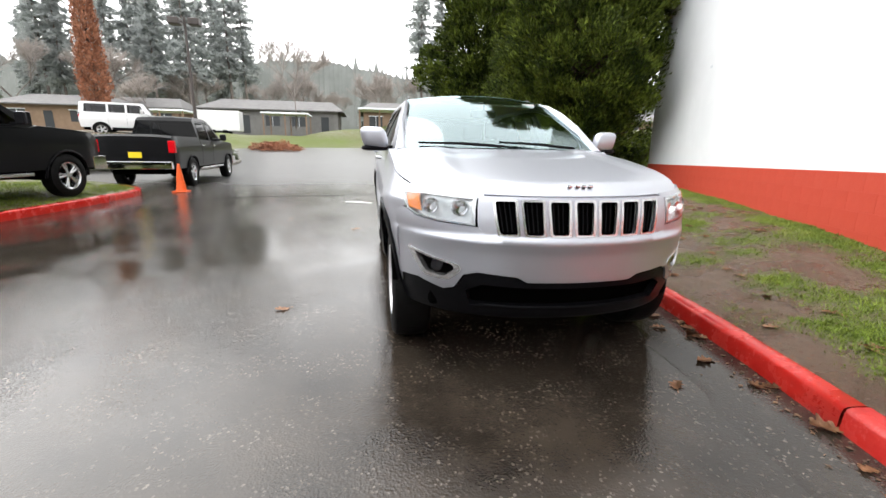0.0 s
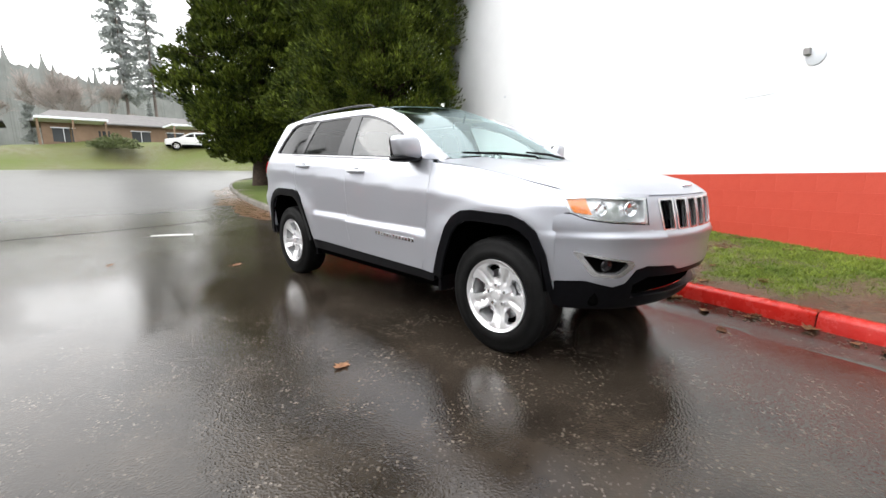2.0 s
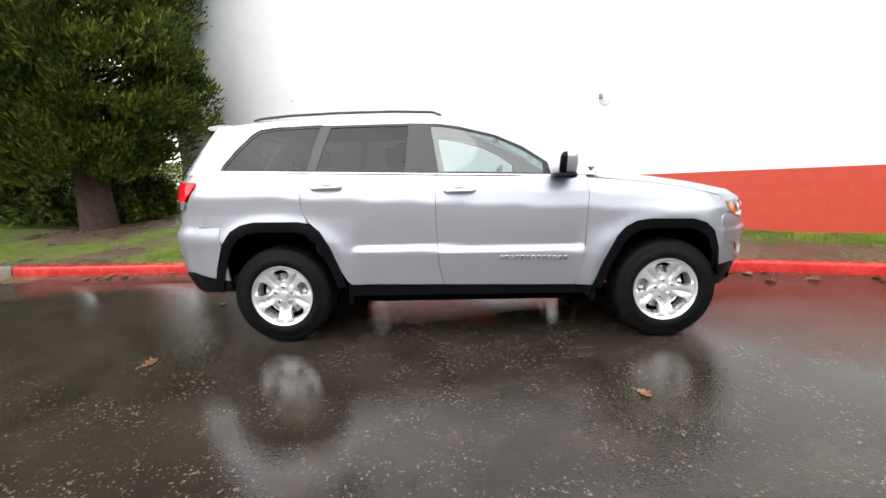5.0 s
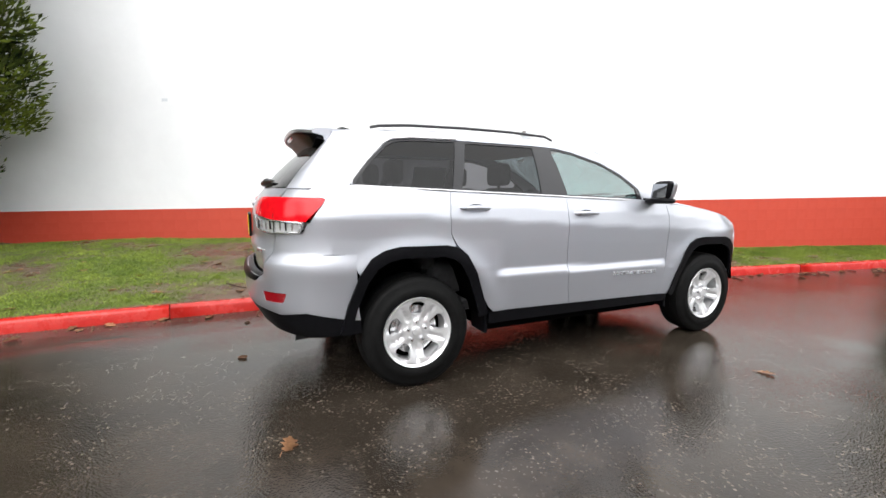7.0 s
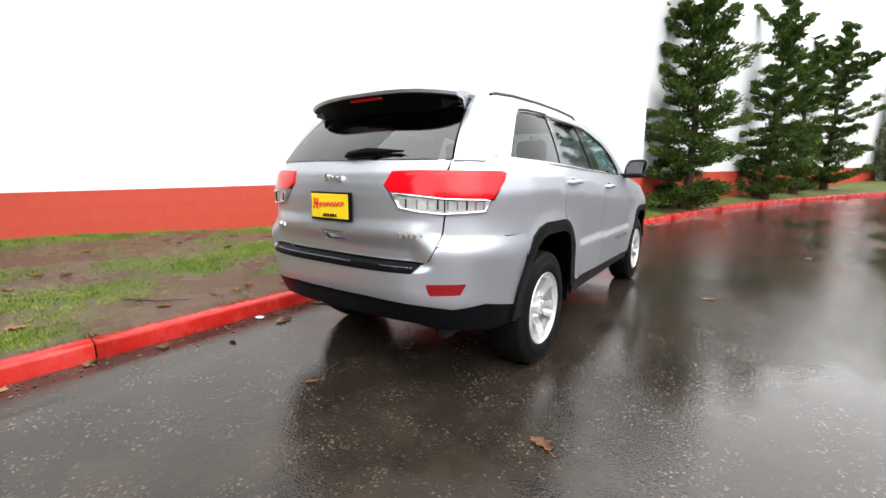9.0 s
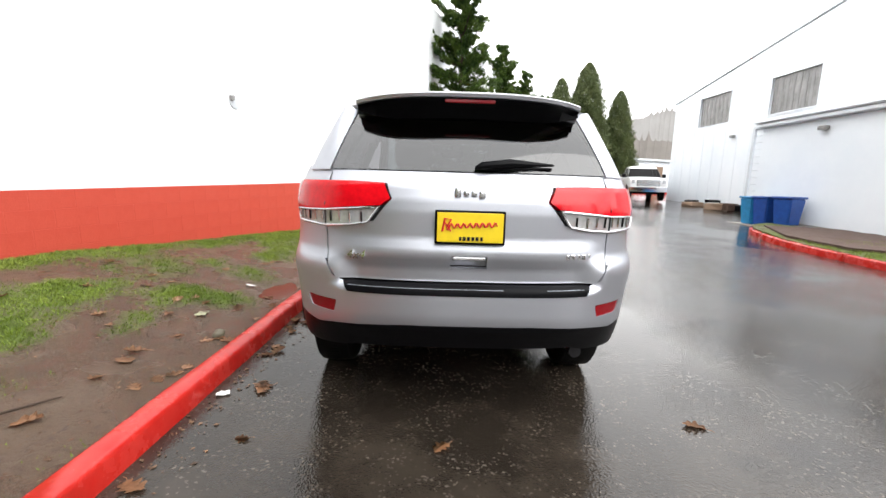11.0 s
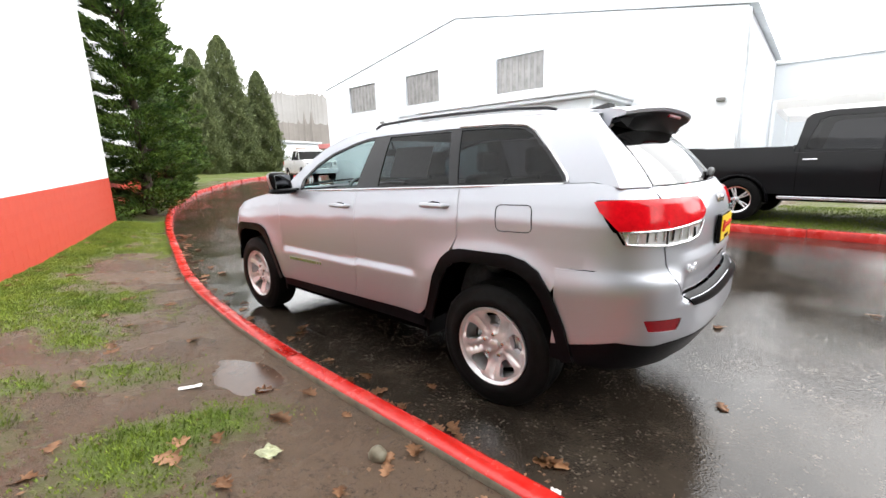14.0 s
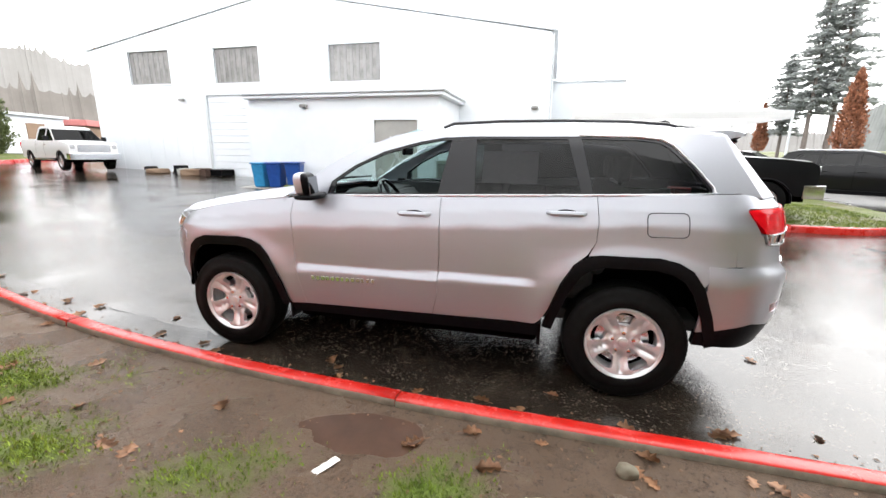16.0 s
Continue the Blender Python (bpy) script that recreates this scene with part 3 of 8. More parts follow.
    kerb(KERB_W_LINE, "kerb_2", -9, 8.2, None, "red painted kerb round the parking island", side=-1)

    # verge between kerb and wall
    def turf_at(x, y):
        k = kerb_x(y)
        d = x - k
        wx = WALL_X(y) if y > -9.6 else 50
        v = 0.50 * noise.noise(Vector((x * 0.8 + 4, y * 0.8, 1.7))) + 0.50 * noise.noise(Vector((x * 2.3, y * 2.3, 7.3))) + 0.35 * noise.noise(Vector((x * 6, y * 6, 2.3)))
        v += 0.20 * smooth01(0.35, 1.8, d) - 0.06
        v += 0.62 * max(math.exp(-((x - a) / (1.2 * c)) ** 2 - ((y - b) / (1.2 * e)) ** 2) for a, b, c, e in PATCHES)
        v += 0.60 * smooth01(-3.0, -6.5, y) + 0.30 * smooth01(1.9, 4.2, y) * smooth01(0.1, 0.8, d)
        v += 0.60 * (1 - smooth01(0.15, 0.8, wx - x)) * (1 - smooth01(3.5, 5.5, y))
        if y > 5:
            v += 0.75 * smooth01(6.5, 9, y)
            v -= 1.2 * (1 - smooth01(0.6, 2.2, math.hypot(x - 5.0, y - 7.9)))
        return v
    near = [q for q in KERB_LINE if -8.5 < q[1] < 9.0]
    outline = [(q[0] + 0.125, q[1]) for q in KERB_LINE if q[1] <= 24]
    outline += [(-19, -42), (WALL_X(-34) + 0.3, -42), (WALL_X(-34) + 0.55, -34), (WALL_X(-9.6) + 0.55, -9.6), (WALL_X(-9.3) + 0.15, -9.3), (WALL_X(0) + 0.15, 0), (WALL_X(7.0) + 0.15, 7.0), (12, 6), (30, 10), (30, 22), (9, 25)]
    fine = [(q[0] + 0.125, q[1]) for q in near] + [(WALL_X(-8.5) + 0.12, -8.5), (WALL_X(0) + 0.12, 0), (WALL_X(6.9) + 0.12, 6.9), (7.3, 9.0)]
    lawn = sheet("verge_far", [outline, fine], lambda x, y: (x, y, verge_z(x, y)), TURF, step=0.8, thick=0.1, centre=Vector((3, -2, -50)))
    tagged(lawn, "wet lawn under the trees beyond the wall", "lawn", kind="structure")
    lawn2 = sheet("verge", [fine], lambda x, y: (x, y, verge_z(x, y)), TURF, step=0.085, thick=0.1, centre=Vector((3, -2, -50)))
    tagged(lawn2, "muddy verge with patches of wet grass", "verge", kind="structure")
    for ob in (lawn, lawn2):
        a = ob.data.attributes.new("turf", "FLOAT", "POINT")
        a.data.foreach_set("value", [turf_at(v.co.x, v.co.y) for v in ob.data.vertices])
    # island on the far side
    isl = [(q[0] - 0.1, q[1]) for q in KERB_W_LINE] + [(-14.3, -9.0), (-14.3, 0.5), (-12.5, 9.0)]
    island = sheet("island_lawn", [isl], lambda x, y: (x, y, lift_of(y) + 0.13 + 0.07 * smooth01(0, 2, -6.9 - x) + 0.015 * noise.noise(Vector((x, y, 0)))), TURF, step=0.5, thick=0.1, centre=Vector((-9, 0, -50)))
    tagged(island, "wet green parking island", "lawn", kind="structure")
    a = island.data.attributes.new("turf", "FLOAT", "POINT")
    a.data.foreach_set("value", [0.6 + 0.3 * noise.noise(v.co * 1.2) - 1.5 * smooth01(-10.4, -11.2, v.co.x) * (1 - smooth01(0.5, 3, v.co.y)) for v in island.data.vertices])
    # far bank to the north and the ground beyond
    bank = [(-70, 32), (-25, 31), (-14, 34), (-6, 40), (4, 41), (14, 38), (60, 36), (160, 40), (160, 130), (-160, 130), (-160, 32)]

    def bank_z(x, y):
        foot = float(np.interp(x, (-160, -70, -25, -14, -6, 4, 14, 60, 160), (32, 32, 31, 34, 40, 41, 38, 36, 40)))
        up = smooth01(0, 13, y - foot)
        crest = 0.8 * math.exp(-((y - foot - 8.0) / 3.5) ** 2)
        top = float(np.interp(x, (-40, -8, 1, 10), (2.1, 2.2, 3.4, 3.6)))
        return lift_of(foot) - 0.06 + (top - lift_of(foot)) * up + crest * (0.3 if x < -8 else 1.0) + 0.3 * up * noise.noise(Vector((x * 0.3, y * 0.3, 0)))
    bk = sheet("grass_bank", [bank], lambda x, y: (x, y, bank_z(x, y)), TURF, step=2.5, thick=0.4, centre=Vector((0, 70, -300)))
    tagged(bk, "long grass bank below the apartments", "bank", kind="structure")
    a = bk.data.attributes.new("turf", "FLOAT", "POINT")
    a.data.foreach_set("value", [0.62 + 0.3 * noise.noise(v.co * 0.35) for v in bk.data.vertices])
    bed = [(-22, 14), (-10.5, 15.5), (-8.6, 17.5), (-8.2, 21), (-9.5, 24.5), (-14, 27), (-30, 28), (-34, 18)]
    bd = sheet("parking_bank", [bed], lambda x, y: (x, y, lift_of(y) + 0.13 + 1.35 * smooth01(-9, -15, x)), TURF, step=1.0, thick=0.2, centre=Vector((-18, 20, -50)))
    tagged(bd, "planted bank beside the car park", "bank", kind="structure")
    a = bd.data.attributes.new("turf", "FLOAT", "POINT")
    a.data.foreach_set("value", [0.3 + 0.5 * noise.noise(v.co) for v in bd.data.vertices])
    kerb(flowing([(-10.0, 15.2), (-8.5, 17.0), (-8.0, 20.5), (-9.2, 24.6), (-13, 27.4)], 6), "kerb_3", 99, 100, None, "grey concrete kerb round the planted bank", side=1)

    # grass blades on the verge
    rnd = random.Random(11)
    vs, fs = [], []

    def tuft(x, y, z, hgt, cnt):
        for _ in range(cnt):
            a = rnd.uniform(0, 6.283)
            r = rnd.uniform(0, 0.05)
            bx, by = x + r * math.cos(a), y + r * math.sin(a)
            h = hgt * rnd.uniform(0.5, 1.2)
            lean = rnd.uniform(0.2, 0.9) * h
            w = 0.0035 + 0.004 * rnd.random()
            c, s = math.cos(a + 1.57) * w, math.sin(a + 1.57) * w
            i = len(vs)
            vs.extend([(bx - c, by - s, z), (bx + c, by + s, z), (bx + lean * math.cos(a) * 0.5, by + lean * math.sin(a) * 0.5, z + h * 0.75), (bx + lean * math.cos(a), by + lean * math.sin(a), z + h)])
            fs.extend([(i, i + 1, i + 2), (i + 2, i + 1, i + 3)])
    n_try = 0
    while n_try < 110000:
        n_try += 1
        y = rnd.uniform(-9.2, 8.5)
        k = kerb_x(y) + 0.17
        x = k + (rnd.random() ** 1.1) * max(0.3, (WALL_X(y) if y < 7 else 7.0) - k)
        t = turf_at(x, y)
        if t > 0.02 + 0.95 * rnd.random():
            tuft(x, y, verge_z(x, y) - 0.005, 0.016 + 0.018 * min(1.0, max(0.0, t)), 2 if t < 0.4 else 3)
    tagged(link_mesh("verge_grass", vs, fs, GRASS_BLADE, smooth=False), "short wet grass blades on the verge", "grass", kind="stuff")
    vs, fs = [], []
    for _ in range(15000):
        y = rnd.uniform(-5, 8.2)
        x = rnd.uniform(-10.4, -6.75)
        if noise.noise(Vector((x, y, 0)) * 1.2) > -0.5 and x < -0.12 - float(np.interp(-y, [-q[1] for q in KERB_W_LINE], [-q[0] for q in KERB_W_LINE])):
            tuft(x, y, 0.13 + 0.07 * smooth01(0, 2, -6.9 - x), 0.045, 3)
    tagged(link_mesh("island_grass", vs, fs, GRASS_BLADE, smooth=False), "short wet grass on the parking island", "grass", kind="stuff")

    # the long wall: local frame u along it to the south, v up, slightly out of level with the street
    org = Vector((WALL_X(0), 0, 1.07))
    du = Vector((WALL_DIR.x, WALL_DIR.y, 0.0245)).normalized()
    dn = Vector((-0.9297, 0.3682, 0))
    dv = dn.cross(du)
    dv = dv if dv.z > 0 else -dv
    fr = Matrix.Identity(4)
    for i, c in enumerate((du, dn, dv)):
        fr.col[i][0:3] = c
    fr.translation = org
    U0, U1 = -7.80, 10.13
    wall = tagged(new("wall_long"), "white painted block wall with a red band along its foot", "wall", kind="structure")
    wall.matrix_basis = fr
    part("wall_face", box(U0, U1, -0.3, 0, -1.8, 7.6), WALL_WHITE, wall, "white painted wall face")
    blk_me = None
    nb = int((U1 - U0) / 0.4064)
    for row in range(5):
        for i in range(nb + 1):
            u = U0 + 0.4064 * (i - (0.5 if row % 2 else 0))
            u0, u1 = max(U0, u), min(U1, u + 0.4064)
            if u1 - u0 < 0.35:
                if u1 - u0 > 0.05:
                    part("block", box(u0 + 0.002, u1 - 0.002, 0.0, 0.007, -0.2032 * (row + 1) + 0.002, -0.2032 * row - 0.002, 0.002, 1), WALL_RED, wall)
                continue
            if blk_me is None:
                ob = part("block", box(0.002, 0.4044, 0.0, 0.007, -0.2012, -0.002, 0.002, 1), WALL_RED, wall)
                blk_me = ob.data
            else:
                ob = new("block", blk_me)
                ob.parent = wall
            ob.location = (u0, 0, -0.2032 * row)
    part("end_band", box(U0 - 0.006, U0, -0.3, 0.005, -1.8, -0.002), WALL_RED, wall, "red painted band on the wall end")
    part("wall_backing", box(U0, U1, 0.0, 0.0055, -1.016, -0.001), WALL_RED, wall)
    # marks on the wall
    for u, v, w, h in ((-3.91, 1.92, 0.10, 0.05), (7.3, 0.40, 0.22, 0.24), (0.15, 3.12, 0.08, 0.03), (2.06, 0.92, 0.34, 0.015)):
        part("wall_patch", box(u - w / 2, u + w / 2, 0.0, 0.006, v - h / 2, v + h / 2, 0.002, 1), SIDING_DARK if h < 0.2 else SIDING, wall, "grey patch on the wall")
    lamp = part("wall_plate", lathe([(0.0, 0.0), (0.0, 0.10), (0.012, 0.095), (0.016, 0.08), (0.016, 0.0)], 20, "Z"), SIDING_DARK, wall, "round grey wall plate", smooth=True)
    lamp.matrix_basis = Matrix.Translation((2.6, 0.0, 1.24)) @ Euler((radians(-90), 0, 0)).to_matrix().to_4x4()
    part("wall_bracket", box(2.50, 2.56, 0.0, 0.06, 1.26, 1.33, 0.008), WINDOW_GREY, wall, "small dark bracket")
    # its ends, and the block that closes it behind
    e0, e1 = fr @ Vector((U0, -0.3, 0)), fr @ Vector((U1, -0.3, 0))

    def straight_wall(name, a, b, z0, z1, band, label, thick=0.25):
        d = Vector((b[0] - a[0], b[1] - a[1], 0))
        L = d.length
        m = Matrix.Translation((a[0], a[1], 0)) @ Matrix.Rotation(math.atan2(d.y, d.x), 4, "Z")
        root = tagged(new(name), label, "wall", kind="structure")
        root.matrix_basis = m
        part("wall_face", box(0, L, 0, thick, z0, z1), WALL_WHITE, root)
        if band:
            part("red_band", box(0, L, -0.006, 0, z0, band, 0.001, 1), WALL_RED, root, "red painted band")
            part("end_band", box(L, L + 0.006, 0, thick, z0, band, 0.001, 1), WALL_RED, root, "red painted band")
        return root
    straight_wall("wall_north_end", (e0.x + 18, e0.y - 7.1), (e0.x + 0.27, e0.y - 0.1), -0.2, 8.6, 0.9, "white end wall of the long building")
    wall2 = tagged(new("wall_south"), "white wall with a red band behind the pines", "wall", kind="structure")
    wall2.matrix_basis = fr
    part("wall_face", box(U1 - 0.02, 36.3, -0.7, -0.40, -1.8, 5.6), WALL_WHITE, wall2, "white painted wall face")
    for i in range(5):
        part("red_course", box(U1 - 0.02, 36.3, -0.40, -0.393, -0.2032 * (i + 1) + 0.003, -0.2032 * i - 0.003, 0.002, 1), WALL_RED, wall2, "red painted block course")
    part("red_backing", box(U1 - 0.02, 36.3, -0.40, -0.3955, -1.8, -0.001), WALL_RED, wall2, "red painted foot")
    part("end_face", box(36.31, 36.6, -9.0, -0.40, -1.8, 5.6), WALL_WHITE, wall2)
    tagged(part("roof_deck", box(2, 24, -10, 5, 8.3, 8.5), CONCRETE), "flat roof of the long building", "roof", kind="structure")
    for ob in (bpy.data.objects["roof_deck"],):
        ob.matrix_basis = Matrix.Rotation(radians(-21.6), 4, "Z") @ Matrix.Translation((2.2, 0, 0))


setting()


# ---------- the workshop across the street ----------
def workshop():
    hs = tagged(new("workshop"), "white metal workshop with a low gable and upper windows", "building")
    X = -14.55
    y0, y1, yr = -22.6, 0.6, -11.3
    ez0, ez1, rz = 6.35, 6.10, 8.30
    wins = [(-20.05, -17.55, 4.68, 6.22), (-14.95, -12.5, 4.63, 6.18), (-8.95, -6.5, 4.53, 6.07)]
    gar = (-15.6, -13.35, 0.3, 4.08)
    outer = [(y0, -0.2), (y1, -0.2), (y1, ez1), (yr, rz), (y0, ez0)]
    rect = lambda a, b, c, d: [(a, c), (b, c), (b, d), (a, d)]

    wl_ = sheet("front_wall", [outer] + [rect(*w) for w in wins] + [rect(*gar)], lambda y, z: (X, y, z), SIDING, hs, "white metal front", step=1.0, thick=0.2, centre=Vector((-100, -11, 3)))
    for i in range(int((y1 - y0) / 0.9)):
        y = y0 + 0.45 + 0.9 * i
        top = ez0 + (rz - ez0) * (y - y0) / (yr - y0) if y < yr else ez1 + (rz - ez1) * (y1 - y) / (y1 - yr)
        segs = [(0, top - 0.1)]
        for a, b, c, d in wins + [gar]:
            if a - 0.05 < y < b + 0.05:
                segs = [q for s0, s1 in segs for q in ((s0, min(s1, c - 0.08)), (max(s0, d + 0.08), s1)) if q[1] - q[0] > 0.1]
        for s0, s1 in segs:
            part("siding_rib", box(X, X + 0.018, y - 0.02, y + 0.02, s0, s1, 0.006, 1), SIDING, hs)
    for a, b, c, d in wins:
        w = part("window", box(X - 0.12, X - 0.09, a, b, c, d), WINDOW_GREY, hs, "grey upper window with blinds inside")
        for p0 in ((a - 0.06, a, c - 0.06, d + 0.06), (b, b + 0.06, c - 0.06, d + 0.06), (a, b, d, d + 0.06), (a, b, c - 0.06, c)):
            part("window_frame", box(X - 0.02, X + 0.03, *p0), SIDING, w, "white frame")
        for i in range(8):
            y = a + (b - a) * (i + 0.5) / 8
            part("blind", box(X - 0.09, X - 0.08, y - 0.07, y + 0.07, c, d), BLIND_GREY, w)
    g = new("garage_door")
    g.parent = hs
    tagged(g, "white sectional garage door")
    for i in range(12):
        z = 0.3 + i * 0.315
        part("panel", box(X - 0.10, X - 0.06, gar[0], gar[1], z + 0.006, z + 0.309, 0.012, 1), SIDING, g)
    part("door_frame", box(X - 0.05, X + 0.02, gar[0] - 0.12, gar[0] - 0.002, 0.2, gar[3] + 0.1), SIDING_DARK, hs, "grey door frame")
    part("door_frame", box(X - 0.05, X + 0.02, gar[0], gar[1], gar[3] + 0.002, gar[3] + 0.1), SIDING_DARK, hs, "grey door frame")
    # sides, roof and eaves
    part("side_wall", box(-26, X - 0.201, y1 - 0.2, y1, 0, ez1), SIDING, hs)
    part("side_wall", box(-26, X - 0.201, y0, y0 + 0.2, 0, ez0), SIDING, hs)
    part("back_wall", box(-26.0, -25.8, y0 + 0.2, y1 - 0.2, 0, ez1), SIDING, hs)
    for (ya, za), (yb, zb) in (((y0 - 0.15, ez0 - 0.02), (yr, rz)), ((yr, rz), (y1 + 0.25, ez1 - 0.04))):
        bm = bmesh.new()
        vs = [bm.verts.new((x, y, z + dz)) for dz in (0.03, 0.09) for x, y, z in ((X + 0.06, ya, za), (X + 0.06, yb, zb), (-26, yb, zb), (-26, ya, za))]
        for q in ((0, 1, 2, 3), (4, 5, 6, 7), (0, 1, 5, 4), (1, 2, 6, 5), (2, 3, 7, 6), (3, 0, 4, 7)):
            bm.faces.new([vs[i] for i in q])
        part("roof", bm, SIDING_DARK, hs, "grey metal roof")
    part("downpipe", tube([(X + 0.06, y1 + 0.06, ez1 - 0.1), (X + 0.06, y1 + 0.08, 5.4), (X - 0.1, y1 + 0.1, 4.4), (X - 0.1, y1 + 0.1, 0.1)], 0.05, 6), SIDING_DARK, hs, "grey downpipe")
    # annex
    A0, A1, AX = -10.65, -3.0, -11.2
    door = (-5.42, -3.78, 0.05, 2.64)
    sheet("annex_front", [[(A0, -0.1), (A1, -0.1), (A1, 3.42), (A0, 3.42)], rect(*door)], lambda y, z: (AX, y, z), SIDING, hs, "white annex front", step=1.0, thick=0.2, centre=Vector((-100, -7, 2)))
    part("annex_door", box(AX - 0.10, AX - 0.06, door[0], door[1], door[2], door[3]), DOOR_GREY, hs, "plain grey roller door")
    part("annex_side", box(X, AX - 0.21, A1 - 0.2, A1, 0, 3.42), SIDING, hs)
    part("annex_side", box(X, AX - 0.21, A0, A0 + 0.2, 0, 3.42), SIDING, hs)
    part("annex_roof", box(X, AX + 0.22, A0 - 0.1, A1 + 0.22, 3.43, 3.55, 0.02, 1), SIDING, hs, "white annex roof edge")
    part("annex_gutter", box(X, AX + 0.30, A0 - 0.1, A1 + 0.3, 3.56, 3.66, 0.03, 1), SIDING, hs, "pale grey gutter")
    for x, y, z in ((X, -17.0, 3.9), (AX, -8.2, 3.15), (X, 0.1, 3.3)):
        lm = box(x, x + 0.18, y - 0.13, y + 0.13, z - 0.06, z + 0.06, 0.03)
        part("wall_lamp", lm, WINDOW_GREY, hs, "dark grey wall lamp")
    # concrete apron
    ap = tagged(part("apron", box(-14.3, -10.2, -13.0, -1.0, 0.05, 0.15), CONCRETE), "pale concrete apron by the annex", "paving", kind="structure")
    # lower wing to the north
    wg = tagged(new("north_wing"), "lower wing behind the workshop, its shade in the grey colour", "building")
    part("wall", box(-40, -26.02, 0.3, 5.0, 0, 5.95), WING_SHADED, wg)
    part("roof", box(-40.5, -25.9, 0.25, 5.1, 5.951, 6.05), SIDING, wg)


workshop()


# ---------- the silver off-road wagon ----------
def wagon():
    car = tagged(new("wagon_car"), "silver grey off-road wagon parked by the red kerb, wet", "car")
    PF, PR = 2.1, 3.0
    YCF, YCR = -1.56, 1.72
    front_y = [(0.28, -2.15), (0.38, -2.25), (0.46, -2.29), (0.56, -2.335), (0.62, -2.345), (0.74, -2.35), (0.80, -2.365), (0.815, -2.36),
               (0.835, -2.335), (0.93, -2.32), (1.02, -2.30), (1.05, -2.285), (1.10, -2.25)]
    back = lambda table: [(z, y + 0.04 * (1 - smooth01(1.22, 1.42, z))) for z, y in table]
    rear_y = [(0.36, 2.26), (0.42, 2.33), (0.50, 2.375), (0.57, 2.42), (0.62, 2.435), (0.74, 2.44), (0.765, 2.435), (0.785, 2.365), (0.80, 2.36), (0.86, 2.365),
              (0.92, 2.39), (0.945, 2.392), (1.00, 2.372), (1.13, 2.372), (1.18, 2.365), (1.24, 2.345), (1.32, 2.30), (1.45, 2.2)]
    rear_corner = [(0.36, 2.26), (0.42, 2.33), (0.50, 2.375), (0.57, 2.41), (0.62, 2.42), (0.72, 2.425), (0.84, 2.435), (0.87, 2.43), (0.93, 2.375),
                   (1.04, 2.365), (1.13, 2.37), (1.24, 2.35), (1.32, 2.30), (1.45, 2.2)]
    rear_y, rear_corner = back(rear_y), back(rear_corner)
    hood_edge = [(-2.45, 1.03), (-2.02, 1.035), (-1.87, 1.065), (-1.56, 1.135), (-1.26, 1.185), (-0.92, 1.225), (-0.5, 1.25)]
    hood_mid = [(-2.45, 1.02), (-2.30, 1.045), (-2.21, 1.09), (-2.04, 1.125), (-1.87, 1.155), (-1.56, 1.205), (-1.26, 1.238), (-1.0, 1.262), (-0.8, 1.28)]

    def belt(y):
        return 1.272 + 0.034 * y if y > -0.92 else curve_at(hood_edge, y)

    def half_width(y, z):
        m = smooth01(-0.88, -0.78, y) * (1 - smooth01(0.80, 0.92, y))
        zc = 1.06 + 0.056 * max(-1.5, min(1.6, y))
        zt = max(belt(y), zc + 0.03)
        zl = 0.705 + 0.02 * y
        ks = [0.30, 0.42, 0.47, zl - 0.012, zl, zl + 0.052, zl + 0.065, zc - 0.13, zc - 0.012, zc + 0.012, zc + (zt - zc) * 0.5, zt, zt + 0.2]
        xs = [0.90, 0.922, 0.930, 0.947 + 0.012 * m, 0.947 + 0.012 * m, 0.9485 - 0.014 * m, 0.949 - 0.014 * m, 0.946, 0.951, 0.949, 0.929, 0.893, 0.80]
        w = float(np.interp(z, ks, xs))
        for hy in (-1.4575, 1.4575):
            r = math.hypot((y - hy) / 1.1, z - 0.40)
            w += 0.016 * math.exp(-((r - 0.53) / 0.075) ** 2) * (1 if z > 0.45 else 0.4)
        return w

    def side(y, z):
        w = half_width(y, z)
        if y < YCF:
            d = YCF - curve_at(front_y, z)
            w *= max(0.0, 1 - min(1, (YCF - y) / d) ** PF) ** (1 / PF)
        if y > YCR:
            d = curve_at(rear_corner, z) - YCR
            w *= max(0.0, 1 - min(1, (y - YCR) / d) ** PR) ** (1 / PR)
        return (-w, y, z)

    def nose(a, z):
        """The front by an angle round it; the car's right is negative."""
        s = -1 if a < 0 else 1
        t = min(abs(a), math.pi / 2)
        w = half_width(-1.7, z)
        d = YCF - curve_at(front_y, z)
        return (s * w * math.sin(t) ** (2 / PF), YCF - d * math.cos(t) ** (2 / PF), z)

    def tail(a, z):
        s = -1 if a < 0 else 1
        t = min(abs(a), math.pi / 2)
        w = half_width(1.8, z)
        x = w * math.sin(t) ** (2 / PR)
        k = smooth01(0.52, 0.70, x)
        d = curve_at(rear_y, z) * (1 - k) + curve_at(rear_corner, z) * k - YCR
        return (s * x, YCR + d * math.cos(t) ** (2 / PR), z)

    def fx(x, w=0.945, p=PF):
        return math.copysign(math.asin(min(1, abs(x) / w) ** (p / 2)), x)

    def fy(y):
        return math.acos(min(1, (YCF - y) / 0.775) ** (PF / 2))

    def ry(y):
        return math.acos(min(1, (y - YCR) / 0.685) ** (PR / 2))

    def both(half):
        """A loop from its right half (angles negative first), mirrored."""
        return half + [(-a, z) for a, z in reversed(half)]

